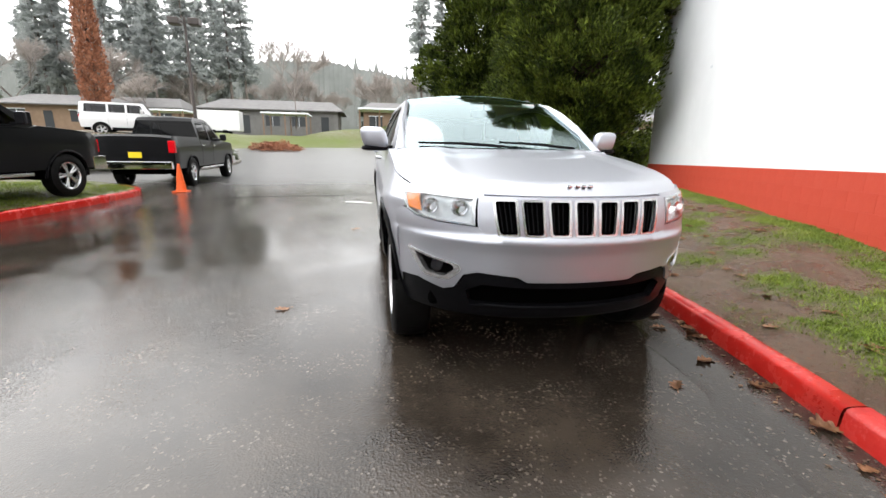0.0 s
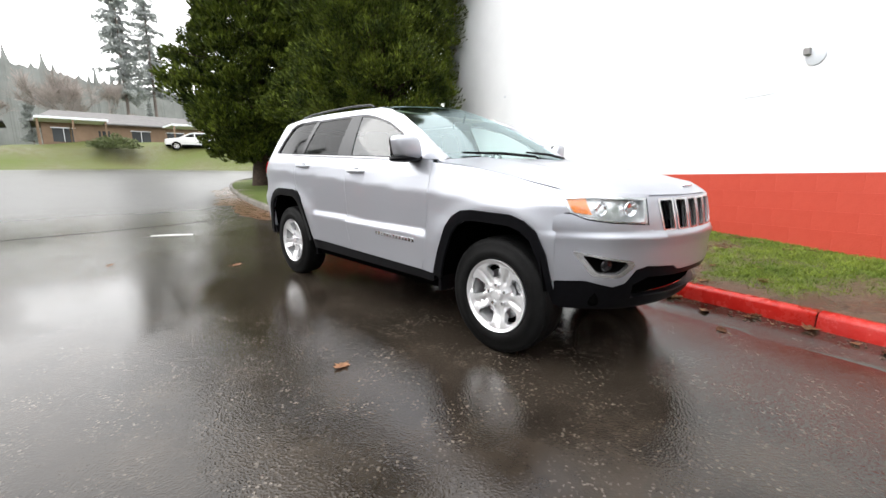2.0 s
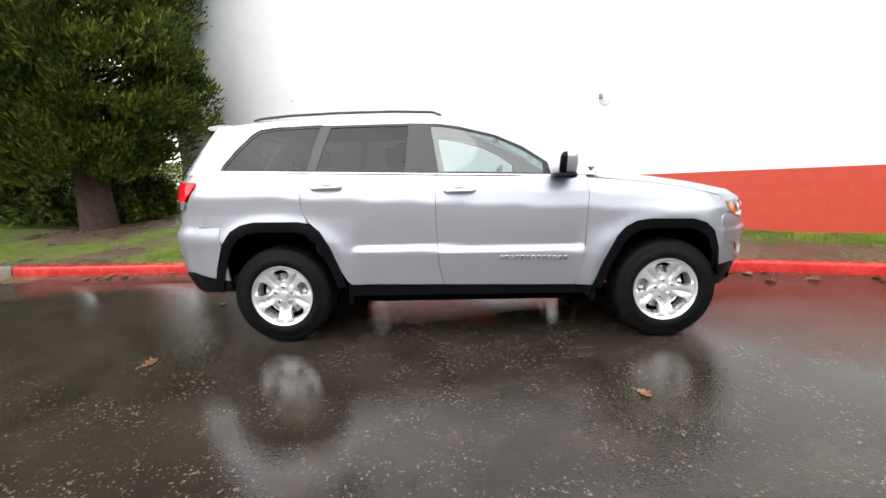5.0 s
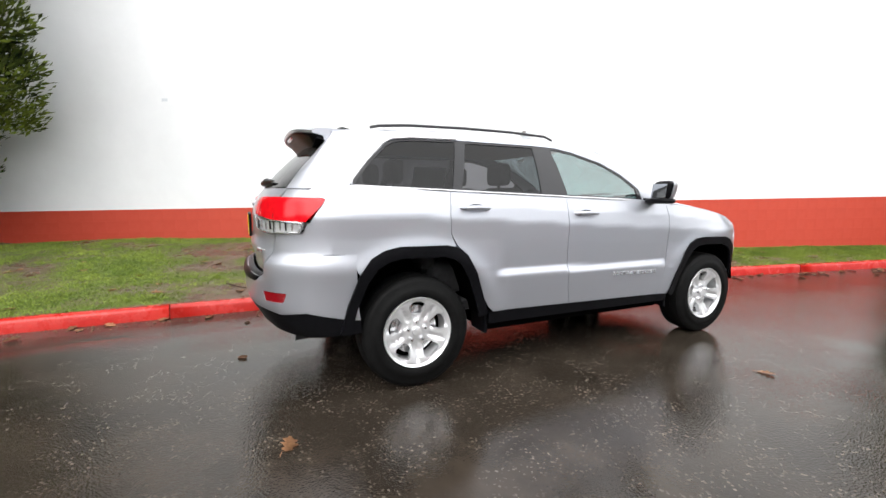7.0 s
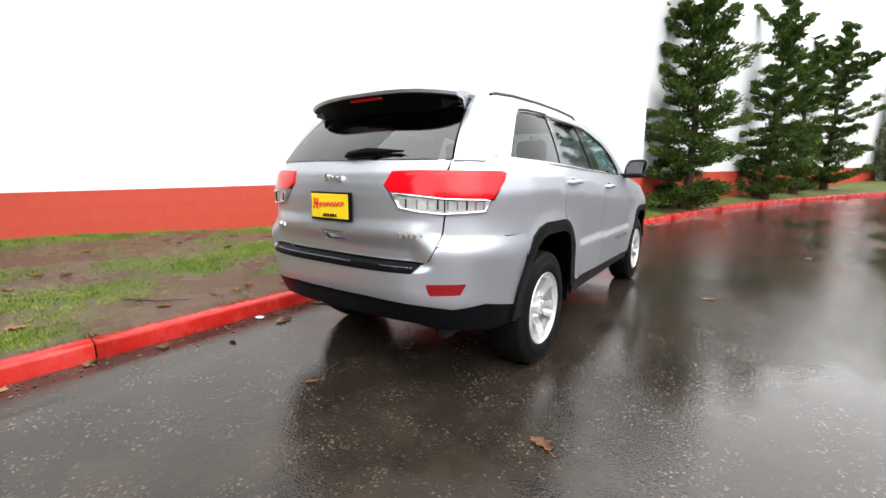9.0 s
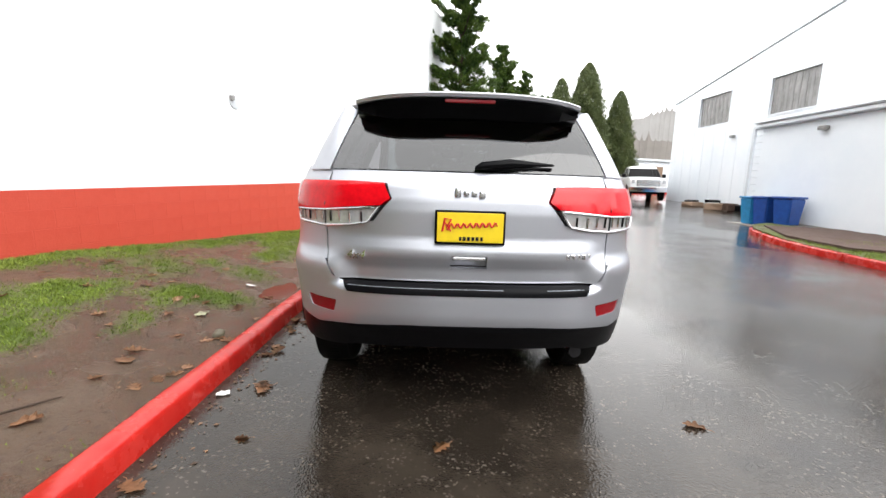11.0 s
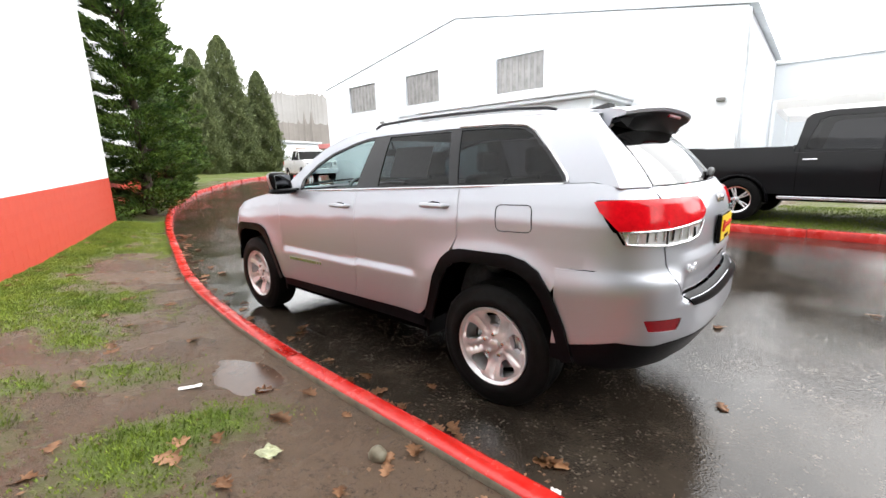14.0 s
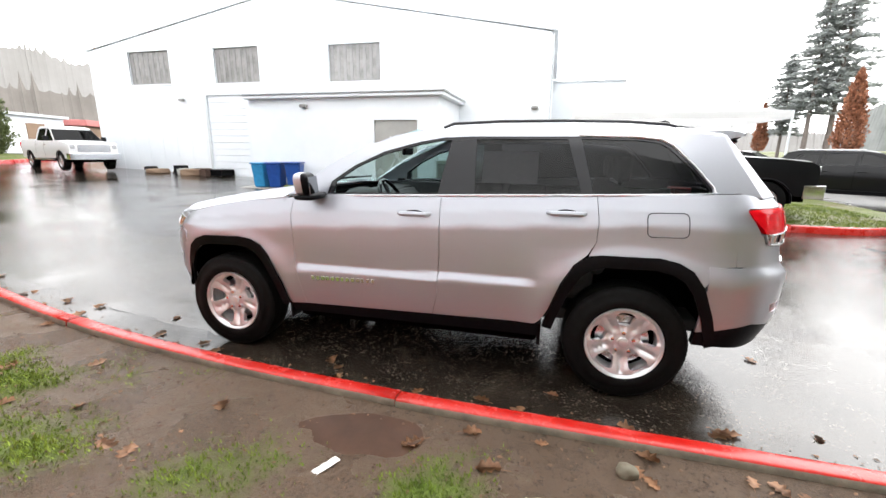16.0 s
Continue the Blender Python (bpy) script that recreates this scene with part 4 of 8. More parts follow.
    flare_f = [(-0.905, 0.43), (-0.97, 0.61), (-1.06, 0.80), (-1.12, 0.87), (-1.20, 0.912), (-1.30, 0.925), (-1.60, 0.918), (-1.69, 0.888), (-1.76, 0.83), (-1.815, 0.70), (-1.85, 0.50)]
    flare_r = [(0.945, 0.46), (0.98, 0.57), (1.05, 0.76), (1.12, 0.88), (1.18, 0.93), (1.27, 0.957), (1.60, 0.962), (1.70, 0.94), (1.78, 0.895), (1.85, 0.80), (1.92, 0.62), (1.965, 0.44)]

    def inset(pts, hy, k):
        return [(hy + (y - hy) * k, 0.36 + (z - 0.36) * k) if z > 0.48 else (hy + (y - hy) * k, z - 0.02) for y, z in pts]

    G = 0.004
    sill = lambda y: 0.452 + 0.02 * y
    # sides
    fender = [(-0.845 - G, 1.225), (-0.86 - G, 1.10), (-0.848 - G, 1.0), (-0.838 - G, 0.72), (-0.80, 0.52), (-0.775, 0.437)] + flare_f[:]
    fender += [(-1.865, 0.93), (-1.90, 0.945), (-1.935, 0.945), (-1.88, 1.03), (-1.87, 1.06), (-1.56, 1.133), (-1.26, 1.183)]
    sheet("front_fender", [fender], side, SILVER, car, mirror=True, step=0.024)
    fdoor = [(-0.845, belt(-0.845)), (-0.86, 1.10), (-0.848, 1.0), (-0.838, 0.72), (-0.80, 0.52), (-0.77, sill(-0.77)), (0.20, sill(0.2)), (0.235, 0.60), (0.25, 0.9), (0.25, belt(0.25))]
    fd = sheet("front_door", [fdoor], side, SILVER, car, mirror=True, step=0.024)
    rdoor = [(0.25 + G, belt(0.25)), (0.25 + G, 0.9), (0.235 + G, 0.60), (0.20 + G, sill(0.2)), (0.90, sill(0.9)), (0.935, 0.50), (0.975, 0.57), (1.045, 0.765), (1.115, 0.885), (1.19, 0.95),
             (1.235, 1.03), (1.24, 1.16), (1.22, belt(1.22))]
    rd = sheet("rear_door", [rdoor], side, SILVER, car, mirror=True, step=0.024)
    quarter = [(1.22 + G, belt(1.22)), (1.24 + G, 1.16), (1.235 + G, 1.03), (1.20, 0.945)] + flare_r[5:-2] + [(1.92, 0.925), (2.03, 0.93), (2.10, 0.955), (2.10, 1.06), (2.12, 1.115), (2.045, 1.235), (2.035, 1.26), (2.06, 1.264), (2.07, belt(2.07) - 0.012), (2.0, belt(2.0))]
    sheet("rear_fender", [quarter], side, SILVER, car, mirror=True, step=0.024)
    for pts, hy in ((flare_f, -1.4575), (flare_r, 1.4575)):
        loop = pts + list(reversed(inset(pts, hy, 0.88)))
        sheet("arch_moulding", [loop], side, BLACK_PLASTIC, car, "black plastic wheel arch moulding", thick=0.02, lift=0.014, mirror=True)
    rock = [(-0.905, 0.425), (-0.77, 0.436), (0.2, 0.452), (0.93, 0.466), (0.92, 0.375), (-0.88, 0.365)]
    sheet("sill_panel", [rock], side, BLACK_PLASTIC, car, "black plastic sill", thick=0.2, mirror=True)
    # front
    low = [(-fy(-1.80), 0.50), (-fy(-1.86), 0.555), (fx(-0.80), 0.565), (fx(-0.68), 0.525), (fx(-0.63), 0.545), (fx(-0.585), 0.625), (fx(-0.52), 0.645), (fx(-0.33), 0.632), (fx(-0.28), 0.605), (0, 0.60)]
    up = [(-fy(-1.852), 0.925), (-fy(-1.90), 0.94), (-fy(-1.935), 0.938), (fx(-0.79), 0.905), (fx(-0.70), 0.888), (fx(-0.51), 0.875), (fx(-0.475), 0.836), (fx(-0.30), 0.832), (0, 0.83)]
    cover = both(low[:-1]) + list(reversed(both(up[:-1])))
    fog = [(fx(-0.845), 0.738), (fx(-0.72), 0.70), (fx(-0.605), 0.678), (fx(-0.588), 0.645), (fx(-0.66), 0.578), (fx(-0.775), 0.588)]
    fog = rounded(fog, 0.03)
    fogm = [(-a, z) for a, z in fog]
    sheet("front_bumper", [cover, fog, fogm], nose, SILVER, car, thick=0.02, step=0.028)
    for f2 in (fog, fogm):
        ca, cz = sum(q[0] for q in f2) / len(f2), sum(q[1] for q in f2) / len(f2)
        small = [(ca + (a - ca) * 0.72, cz + (z - cz) * 0.70) for a, z in f2]
        bez = sheet("fog_lamp", [f2, small], nose, CHROME_DULL, car, "bright fog lamp bezel", thick=0.03, lift=0.003, step=0.025)
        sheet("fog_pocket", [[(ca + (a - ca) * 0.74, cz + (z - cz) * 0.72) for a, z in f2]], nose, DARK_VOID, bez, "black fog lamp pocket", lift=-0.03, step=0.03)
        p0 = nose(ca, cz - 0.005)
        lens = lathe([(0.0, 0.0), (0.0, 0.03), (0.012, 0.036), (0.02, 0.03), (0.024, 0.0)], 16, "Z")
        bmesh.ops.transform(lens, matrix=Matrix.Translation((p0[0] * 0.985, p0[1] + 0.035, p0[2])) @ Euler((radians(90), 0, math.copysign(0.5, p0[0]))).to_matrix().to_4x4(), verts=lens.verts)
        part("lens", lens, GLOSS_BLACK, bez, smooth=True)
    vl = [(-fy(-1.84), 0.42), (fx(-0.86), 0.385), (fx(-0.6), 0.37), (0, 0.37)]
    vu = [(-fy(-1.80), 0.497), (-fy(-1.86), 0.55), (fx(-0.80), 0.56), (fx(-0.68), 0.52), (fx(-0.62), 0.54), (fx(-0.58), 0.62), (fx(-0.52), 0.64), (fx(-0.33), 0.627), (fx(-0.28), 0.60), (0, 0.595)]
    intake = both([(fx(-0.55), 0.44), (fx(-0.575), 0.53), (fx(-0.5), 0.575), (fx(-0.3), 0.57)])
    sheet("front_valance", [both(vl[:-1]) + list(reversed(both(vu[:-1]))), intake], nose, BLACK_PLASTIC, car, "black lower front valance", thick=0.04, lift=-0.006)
    # near-black sheet paints the shade inside the opening
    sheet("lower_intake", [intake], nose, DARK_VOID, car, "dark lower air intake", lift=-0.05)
    lip = tube([nose(fx(x), 0.455) for x in np.linspace(-0.5, 0.5, 11)], 0.004, 6)
    part("intake_bar", lip, BLACK_PLASTIC, car, "black plastic strip", smooth=True)
    # grille
    gr = both([(fx(-0.475), 0.832), (fx(-0.512), 0.88), (fx(-0.520), 1.03)])
    slots, rings = [], []
    for i in range(7):
        c = -0.393 + 0.131 * i
        k = 0.94
        slot = rounded([(fx(c * k - 0.040), 0.848), (fx(c * k + 0.040), 0.848), (fx(c + 0.047), 1.008), (fx(c - 0.047), 1.008)], 0.012, 2)
        ring = rounded([(fx(c * k - 0.053), 0.838), (fx(c * k + 0.053), 0.838), (fx(c + 0.060), 1.018), (fx(c - 0.060), 1.018)], 0.014, 2)
        slots.append(slot)
        rings.append(ring)
    grille = sheet("grille", [gr] + rings, nose, SILVER, car, thick=0.03, step=0.03)
    for slot, ring in zip(slots, rings):
        bez = sheet("grille_slot", [ring, slot], nose, CHROME_DULL, grille, "bright slot surround", thick=0.018, lift=0.004, step=0.03)
    for i, slot in enumerate(slots):
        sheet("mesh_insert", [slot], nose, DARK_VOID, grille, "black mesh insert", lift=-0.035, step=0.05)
        c = -0.393 + 0.131 * i
        bm = bmesh.new()
        for q in (-0.022, 0.0, 0.022):
            join(bm, tube([Vector(nose(fx(c * 0.94 + q), 0.855)) + Vector((0, 0.025, 0)), Vector(nose(fx(c + q * 1.1), 1.0)) + Vector((0, 0.025, 0))], 0.0045, 5))
        part("grille_rib", bm, BLACK_PLASTIC, grille)
    # headlamps
    lamp = [(fx(-0.528), 1.022), (fx(-0.522), 0.882), (fx(-0.70), 0.894), (fx(-0.79), 0.912), (-fy(-1.93), 0.945), (-fy(-1.885), 1.028), (fx(-0.78), 1.037)]
    for s in (1, -1):
        lp = [(a * s, z) for a, z in lamp]
        hl = sheet("headlamp", [lp], nose, CLEAR_LENS, car, "clear headlamp with amber corner", thick=0.03, lift=-0.035, step=0.03)
        ca, cz = sum(q[0] for q in lp) / 7, sum(q[1] for q in lp) / 7
        rim_ = sheet("lamp_bezel", [lp, [(ca + (a - ca) * 0.93, cz + (z - cz) * 0.86) for a, z in lp]], nose, CHROME_DULL, hl, "bright lamp surround", thick=0.04, lift=0.0, step=0.03)
        am = [(-fy(-1.93), 0.95), (-fy(-1.895), 1.02), (fx(-0.80), 1.025), (fx(-0.775), 0.935)]
        sheet("turn_lamp", [[(a * s, z) for a, z in am]], nose, AMBER_LENS, hl, "amber turn lamp", lift=-0.008, step=0.03, thick=0.01)
        for x, r in ((0.735, 0.042), (0.60, 0.045)):
            p0 = Vector(nose(s * fx(-x), 0.965))
            rf = lathe([(-0.03, 0.01), (0.0, r * 0.7), (0.02, r), (0.026, r * 0.94), (0.004, r * 0.6), (0.0, 0.0)], 18, "Z")
            bmesh.ops.transform(rf, matrix=Matrix.Translation(p0 + Vector((-0.02 * p0.x, 0.035, 0))) @ Euler((radians(90), 0, -s * 0.35)).to_matrix().to_4x4(), verts=rf.verts)
            part("reflector", rf, CHROME, hl, smooth=True)
        ln = sheet("lens", [lp], nose, GLASS_LENS, hl, "clear lamp cover", lift=0.002, thick=0.005, step=0.03)
        ln.visible_shadow = False

    lipp = [(fx(-0.50), 1.020), (fx(-0.78), 1.036), (-fy(-1.885), 1.026), (-fy(-1.868), 1.030), (-fy(-1.868), 1.068), (fx(-0.70), 1.056), (fx(-0.50), 1.046)]
    sheet('lamp_lid', [lipp], nose, SILVER, car, mirror=True, lift=-0.006)
    # hood
    a_max = fy(-1.872)

    def hood_pt(u, s):
        a = u * a_max
        f0 = nose(a, 1.04)
        b0 = (u * 0.885, -0.90 - 0.22 * (1 - abs(u) ** 2), 1.2)
        y = f0[1] * (1 - s) + b0[1] * s
        x = f0[0] * (1 - s) + b0[0] * s
        e0 = nose(a_max, 1.04)
        ylin = e0[1] * (1 - s) - 0.90 * s
        xlin = e0[0] * (1 - s) + 0.885 * s
        x *= (-side(ylin, belt(ylin))[0] - 0.004) / xlin
        au = abs(u)
        k = au ** 3.2
        yc = -2.30 * (1 - s) - 1.10 * s
        z = curve_at(hood_mid, yc) * (1 - k) + belt(max(ylin, -2.0)) * k
        if s < 0.08:
            z += -0.010 * (1 - s / 0.08) ** 2
        z += 0.012 * (smooth01(0.50, 0.60, au) - smooth01(0.60, 0.95, au)) * smooth01(0.05, 0.4, s)
        return (x, y, z + 0.002)
    sheet("bonnet", [[(-1, 0), (1, 0), (1, 1), (-1, 1)]], hood_pt, SILVER, car, step=0.05, thick=0.02)
    cowl = [(-1, 0.965), (1, 0.965), (1, 1.05), (-1, 1.05)]
    sheet("cowl", [cowl], hood_pt, BLACK_PLASTIC, car, "black cowl below the windscreen", step=0.05, lift=-0.02)

    # greenhouse
    roof_c = [(-0.4, 1.69), (-0.14, 1.735), (0.1, 1.755), (0.4, 1.768), (1.0, 1.775), (1.6, 1.757), (1.9, 1.728), (2.1, 1.70)]

    def roof_edge(y):
        return curve_at(roof_c, y) - 0.058

    def glass_side(y, z):
        t = (z - belt(max(y, -0.9))) / 0.40
        x = 0.893 - 0.145 * t - 0.055 * t * abs(t)
        x *= 1 - 0.10 * smooth01(1.3, 2.3, y) - 0.05 * smooth01(-0.2, -0.95, y)
        return (-x, y, z)
    a_front = [(-0.93, 1.243), (-0.62, 1.455), (-0.36, 1.59), (-0.12, 1.672), (0.06, 1.695)]
    d_back = [(1.90, 1.668), (1.965, 1.56), (2.055, 1.42), (2.12, 1.315)]
    win = [(1.865, 1.334), (1.85, 1.372), (1.75, 1.49), (1.63, 1.605), (1.57, 1.638), (1.44, 1.652), (1.08, 1.66), (0.43, 1.66), (0.22, 1.652), (0.06, 1.625),
           (-0.20, 1.555), (-0.40, 1.462), (-0.575, 1.345), (-0.60, 1.256), (0.24, 1.284), (1.17, 1.316)]
    outer = [(-0.93, 1.243)] + a_front[1:] + [(y, roof_edge(y)) for y in (0.3, 0.6, 1.0, 1.4, 1.7)] + d_back + [(2.0, 1.341), (1.5, 1.325), (0.5, 1.292), (-0.5, 1.257)]
    sheet("side_frame", [outer, win], glass_side, SILVER, car, mirror=True, step=0.05, thick=0.03, label="silver window surround and pillars")
    inner = [(1.842, 1.340), (1.83, 1.372), (1.735, 1.482), (1.618, 1.594), (1.56, 1.626), (1.44, 1.640), (1.115, 1.648), (1.20, 1.322)]
    frames = [("quarter_window", inner, GLASS_TINT, "dark tinted quarter glass"),
              ("rear_door_window", [(1.035, 1.645), (1.13, 1.326), (0.47, 1.303), (0.45, 1.645)], GLASS_TINT, "dark tinted rear door glass"),
              ("front_door_window", [(0.28, 1.638), (0.20, 1.634), (0.055, 1.608), (-0.195, 1.54), (-0.385, 1.45), (-0.54, 1.345), (-0.545, 1.268), (0.225, 1.294)], GLASS_CLEAR, "clear front door glass")]
    sheet("window_surround", [win] + [f2[1] for f2 in frames], glass_side, GLOSS_BLACK, car, "gloss black window pillars", mirror=True, lift=-0.004, step=0.04, thick=0.012)
    for nm, lp, mt, lb in frames:
        for sgn in (1, -1):
            if nm == "front_door_window" and sgn == -1:
                continue
            ob = sheet(nm, [lp], (lambda y, z, s=sgn: (s * glass_side(y, z)[0], y, z)), mt, car, lb, lift=-0.009, step=0.06, thick=0.004)
            ob.visible_shadow = False
    for s in (1, -1):
        def trim(pts, r, nm, mt, lift=0.004):
            bm = tube([(s * (-glass_side(y, z)[0] + lift), y, z) for y, z in pts], r, 6)
            part(nm, bm, mt, car, "bright window trim" if mt is CHROME_DULL else "", smooth=True)
        trim([(y, 1.247 + 0.0357 * (y + 0.6) * 1.0) for y in np.linspace(-0.6, 1.85, 16)] + [(1.872, 1.344), (1.86, 1.372), (1.76, 1.49), (1.64, 1.61), (1.575, 1.645), (1.44, 1.66), (1.1, 1.668)], 0.007, "window_trim", CHROME_DULL)

    # windscreen
    def ws(u, h):
        b = Vector((0.775 * u, -1.10 + 0.185 * u * u, 1.262 - 0.012 * u * u))
        t = Vector((0.665 * u, -0.13 + 0.20 * u ** 2, 1.737 - 0.035 * u * u))
        q = b.lerp(t, h)
        q.z += 0.045 * 4 * h * (1 - h) * (1 - 0.3 * u * u)
        q.y -= 0.012 * 4 * h * (1 - h)
        return q
    pane = sheet("windscreen", [[(-1, 0), (1, 0), (1, 1), (-1, 1)]], ws, GLASS_WIND, car, "windscreen reflecting the pale sky", step=0.08, thick=0.005)
    pane.visible_shadow = False
    band = [(-1, 0.975), (1, 0.975), (1, 1.0), (-1, 1.0)]
    sheet("windscreen_band", [band], ws, GLOSS_BLACK, pane, "dark upper band", lift=-0.006, step=0.08)

    def pillar(a, h):
        e = ws(-1, h)
        k = h * (len(a_front) - 1)
        i = min(int(k), len(a_front) - 2)
        y = a_front[i][0] + (a_front[i + 1][0] - a_front[i][0]) * (k - i)
        z = a_front[i][1] + (a_front[i + 1][1] - a_front[i][1]) * (k - i)
        q = e.lerp(Vector(glass_side(y, z)), a)
        q += Vector((-0.3, -0.6, 0.5)) * 0.05 * a * (1 - a)
        return q
    sheet("a_pillar", [[(0, 0), (1, 0), (1, 1), (0, 1)]], pillar, SILVER, car, mirror=True, step=0.09, thick=0.01)

    # roof
    def roof(u, s):
        t = ws(u, 1.0)
        yb = 1.93 + 0.03 * (1 - u * u)
        y = t.y * (1 - s) + yb * s
        au = abs(u)
        zc, ze = curve_at(roof_c, y), roof_edge(y)
        ye = max(y, 0.06)
        xe = -glass_side(ye, roof_edge(ye))[0]
        x0 = 0.665 + (xe - 0.665) * smooth01(0, 0.12, s)
        z = zc - (zc - ze) * au ** 3
        if s < 0.12:
            z = z * smooth01(0, 0.12, s) + (t.z * (1 - s / 0.12) + z * s / 0.12) * (1 - smooth01(0, 0.12, s))
        return (u * x0, y, z)
    sheet("roof", [[(-1, 0), (1, 0), (1, 1), (-1, 1)]], roof, SILVER, car, step=0.06, thick=0.02)
    for s in (1, -1):
        rail = [(s * 0.635, 0.20, 1.725), (s * 0.63, 0.27, 1.752), (s * 0.625, 0.6, 1.766), (s * 0.62, 1.0, 1.768), (s * 0.61, 1.4, 1.760), (s * 0.60, 1.62, 1.744), (s * 0.598, 1.68, 1.73)]
        bm = tube(rail, [0.009, 0.010, 0.010, 0.010, 0.010, 0.010, 0.009], 8)
        bmesh.ops.translate(bm, vec=(0, 0, -0.005), verts=bm.verts)
        part("roof_rail", bm, RAIL_DARK, car, "dark metal roof rail", smooth=True)
    fin = bmesh.new()
    for v in ((-0.03, 1.55, 1.752), (0.03, 1.55, 1.752), (-0.035, 1.78, 1.735), (0.035, 1.78, 1.735), (0, 1.62, 1.78), (0, 1.74, 1.805), (0, 1.78, 1.79)):
        fin.verts.new(v)
    bmesh.ops.convex_hull(fin, input=fin.verts)
    part("roof_aerial", fin, GLOSS_BLACK, car, "small black roof aerial")

    # rear glass and tailgate
    def rg(u, h):
        b = Vector((0.70 * u, 2.330 - 0.105 * u * u, 1.318))
        t = Vector((0.605 * u, 1.965 - 0.05 * u * u, 1.672 - 0.012 * u * u))
        q = b.lerp(t, h)
        q.y += 0.022 * 4 * h * (1 - h)
        return q
    sheet("rear_window", [[(-0.985, 0.01), (0.985, 0.01), (0.985, 0.99), (-0.985, 0.99)]], rg, GLASS_REAR, car, "dark tinted rear window", step=0.08, thick=0.004).visible_shadow = False

    def dp(a, h):
        e = rg(-1, h)
        i3 = (1 - h) * 3
        i = min(int(i3), 2)
        y = d_back[i][0] + (d_back[i + 1][0] - d_back[i][0]) * (i3 - i)
        z = d_back[i][1] + (d_back[i + 1][1] - d_back[i][1]) * (i3 - i)
        q = e.lerp(Vector(glass_side(y, z)), a)
        return q + Vector((-0.5, 0.75, 0.2)) * (0.012 + 0.15 * h) * a * (1 - a)
    sheet("d_pillar", [[(0, 0), (1, 0), (1, 1), (0, 1)]], dp, SILVER, car, mirror=True, step=0.09, thick=0.01)

    def rx(x):
        return fx(x, 0.93, PR)
    # lower corner between lamp and glass
    gate_h = [(rx(-0.615), 0.795), (rx(-0.655), 0.86), (rx(-0.675), 0.95), (rx(-0.685), 1.055), (rx(-0.60), 1.058), (rx(-0.45), 1.075), (rx(-0.365), 1.185), (rx(-0.40), 1.258), (rx(-0.69), 1.262), (rx(-0.705), 1.315)]
    hnd = both([(rx(-0.085), 0.862), (rx(-0.085), 0.925)])
    gate = sheet("tailgate", [both(gate_h), hnd], tail, SILVER, car, thick=0.02, step=0.03)
    sheet("tailgate_handle_recess", [hnd], tail, SILVER, gate, lift=-0.03, step=0.03)
    part("tailgate_handle", box(-0.078, 0.078, 2.402, 2.428, 0.905, 0.922, 0.005), CHROME_DULL, gate, "bright tailgate handle")
    cor = [(rx(-0.705) - 0.004, 1.318), (rx(-0.70) - 0.004, 1.263), (-ry(2.10), 1.263), (-ry(2.05), 1.263), (-ry(2.06), 1.318), (-ry(2.12), 1.325)]
    sheet("rear_shoulder", [cor], tail, SILVER, car, mirror=True)
    cor2 = [(rx(-0.69) - 0.004, 1.05), (rx(-0.68) - 0.004, 0.95), (rx(-0.665), 0.885), (-ry(2.08), 0.93), (-ry(2.0), 0.93), (-ry(2.0), 1.11), (-ry(2.13), 1.11), (-ry(2.16), 1.052)]
    sheet("rear_corner", [cor2], tail, SILVER, car, mirror=True)
    # lamps
    red = [(rx(-0.372), 1.185), (rx(-0.41), 1.252), (rx(-0.55), 1.257), (-ry(2.10), 1.255), (-ry(2.04), 1.25), (-ry(2.06), 1.21), (-ry(2.135), 1.122), (rx(-0.68), 1.128), (rx(-0.415), 1.152)]
    clear = [(rx(-0.418), 1.146), (rx(-0.68), 1.122), (-ry(2.14), 1.116), (-ry(2.165), 1.06), (rx(-0.68), 1.046), (rx(-0.56), 1.056), (rx(-0.47), 1.072)]
    for s in (1, -1):
        tl = sheet("tail_lamp", [[(a * s, z) for a, z in red]], tail, RED_LENS, car, "red tail lamp with a clear lower strip", lift=0.012, thick=0.04, step=0.03)
        sheet("reversing_lens", [[(a * s, z) for a, z in clear]], tail, CLEAR_LENS, tl, "clear reversing lens", lift=0.006, thick=0.03, step=0.03)
        out = [Vector(tail(a * s, z)) for a, z in densify(clear, 0.04)]
        out = [q + Vector((q.x * 0.010, 0.012, 0)) for q in out]
        part("lens_rim", tube(out, 0.0055, 6, closed=True), CHROME_DULL, tl, "bright rim of the clear lens", smooth=True)
        for k in range(9):
            a0 = rx(-0.47) + (-ry(2.15) - rx(-0.47)) * (k + 0.5) / 9
            q0, q1 = Vector(tail(a0 * s, 1.068)), Vector(tail(a0 * s, 1.118))
            part("lens_rib", tube([q + Vector((q.x * 0.008, 0.0085, 0)) for q in (q0, q1)], 0.0045 if k % 3 else 0.005, 5), GLOSS_BLACK if k % 3 == 0 else CHROME_DULL, tl, smooth=True)
        seam = tube([tail(s * rx(-0.69), z) for z in (1.05, 1.15, 1.26)], 0.004, 5)
        bmesh.ops.translate(seam, vec=(0, 0.012, 0), verts=seam.verts)
        part("lamp_seam", seam, GLOSS_BLACK, tl)
    # bumper
    bl = [(-ry(1.84), 0.515), (-ry(2.0), 0.545), (rx(-0.86), 0.575), (rx(-0.74), 0.552), (rx(-0.60), 0.572), (rx(-0.3), 0.592)]
    bu = [(-ry(1.86), 0.925), (-ry(2.04), 0.925), (-ry(2.10), 0.94), (rx(-0.72), 0.925), (rx(-0.668), 0.875), (rx(-0.635), 0.81), (rx(-0.59), 0.785), (rx(-0.3), 0.778)]
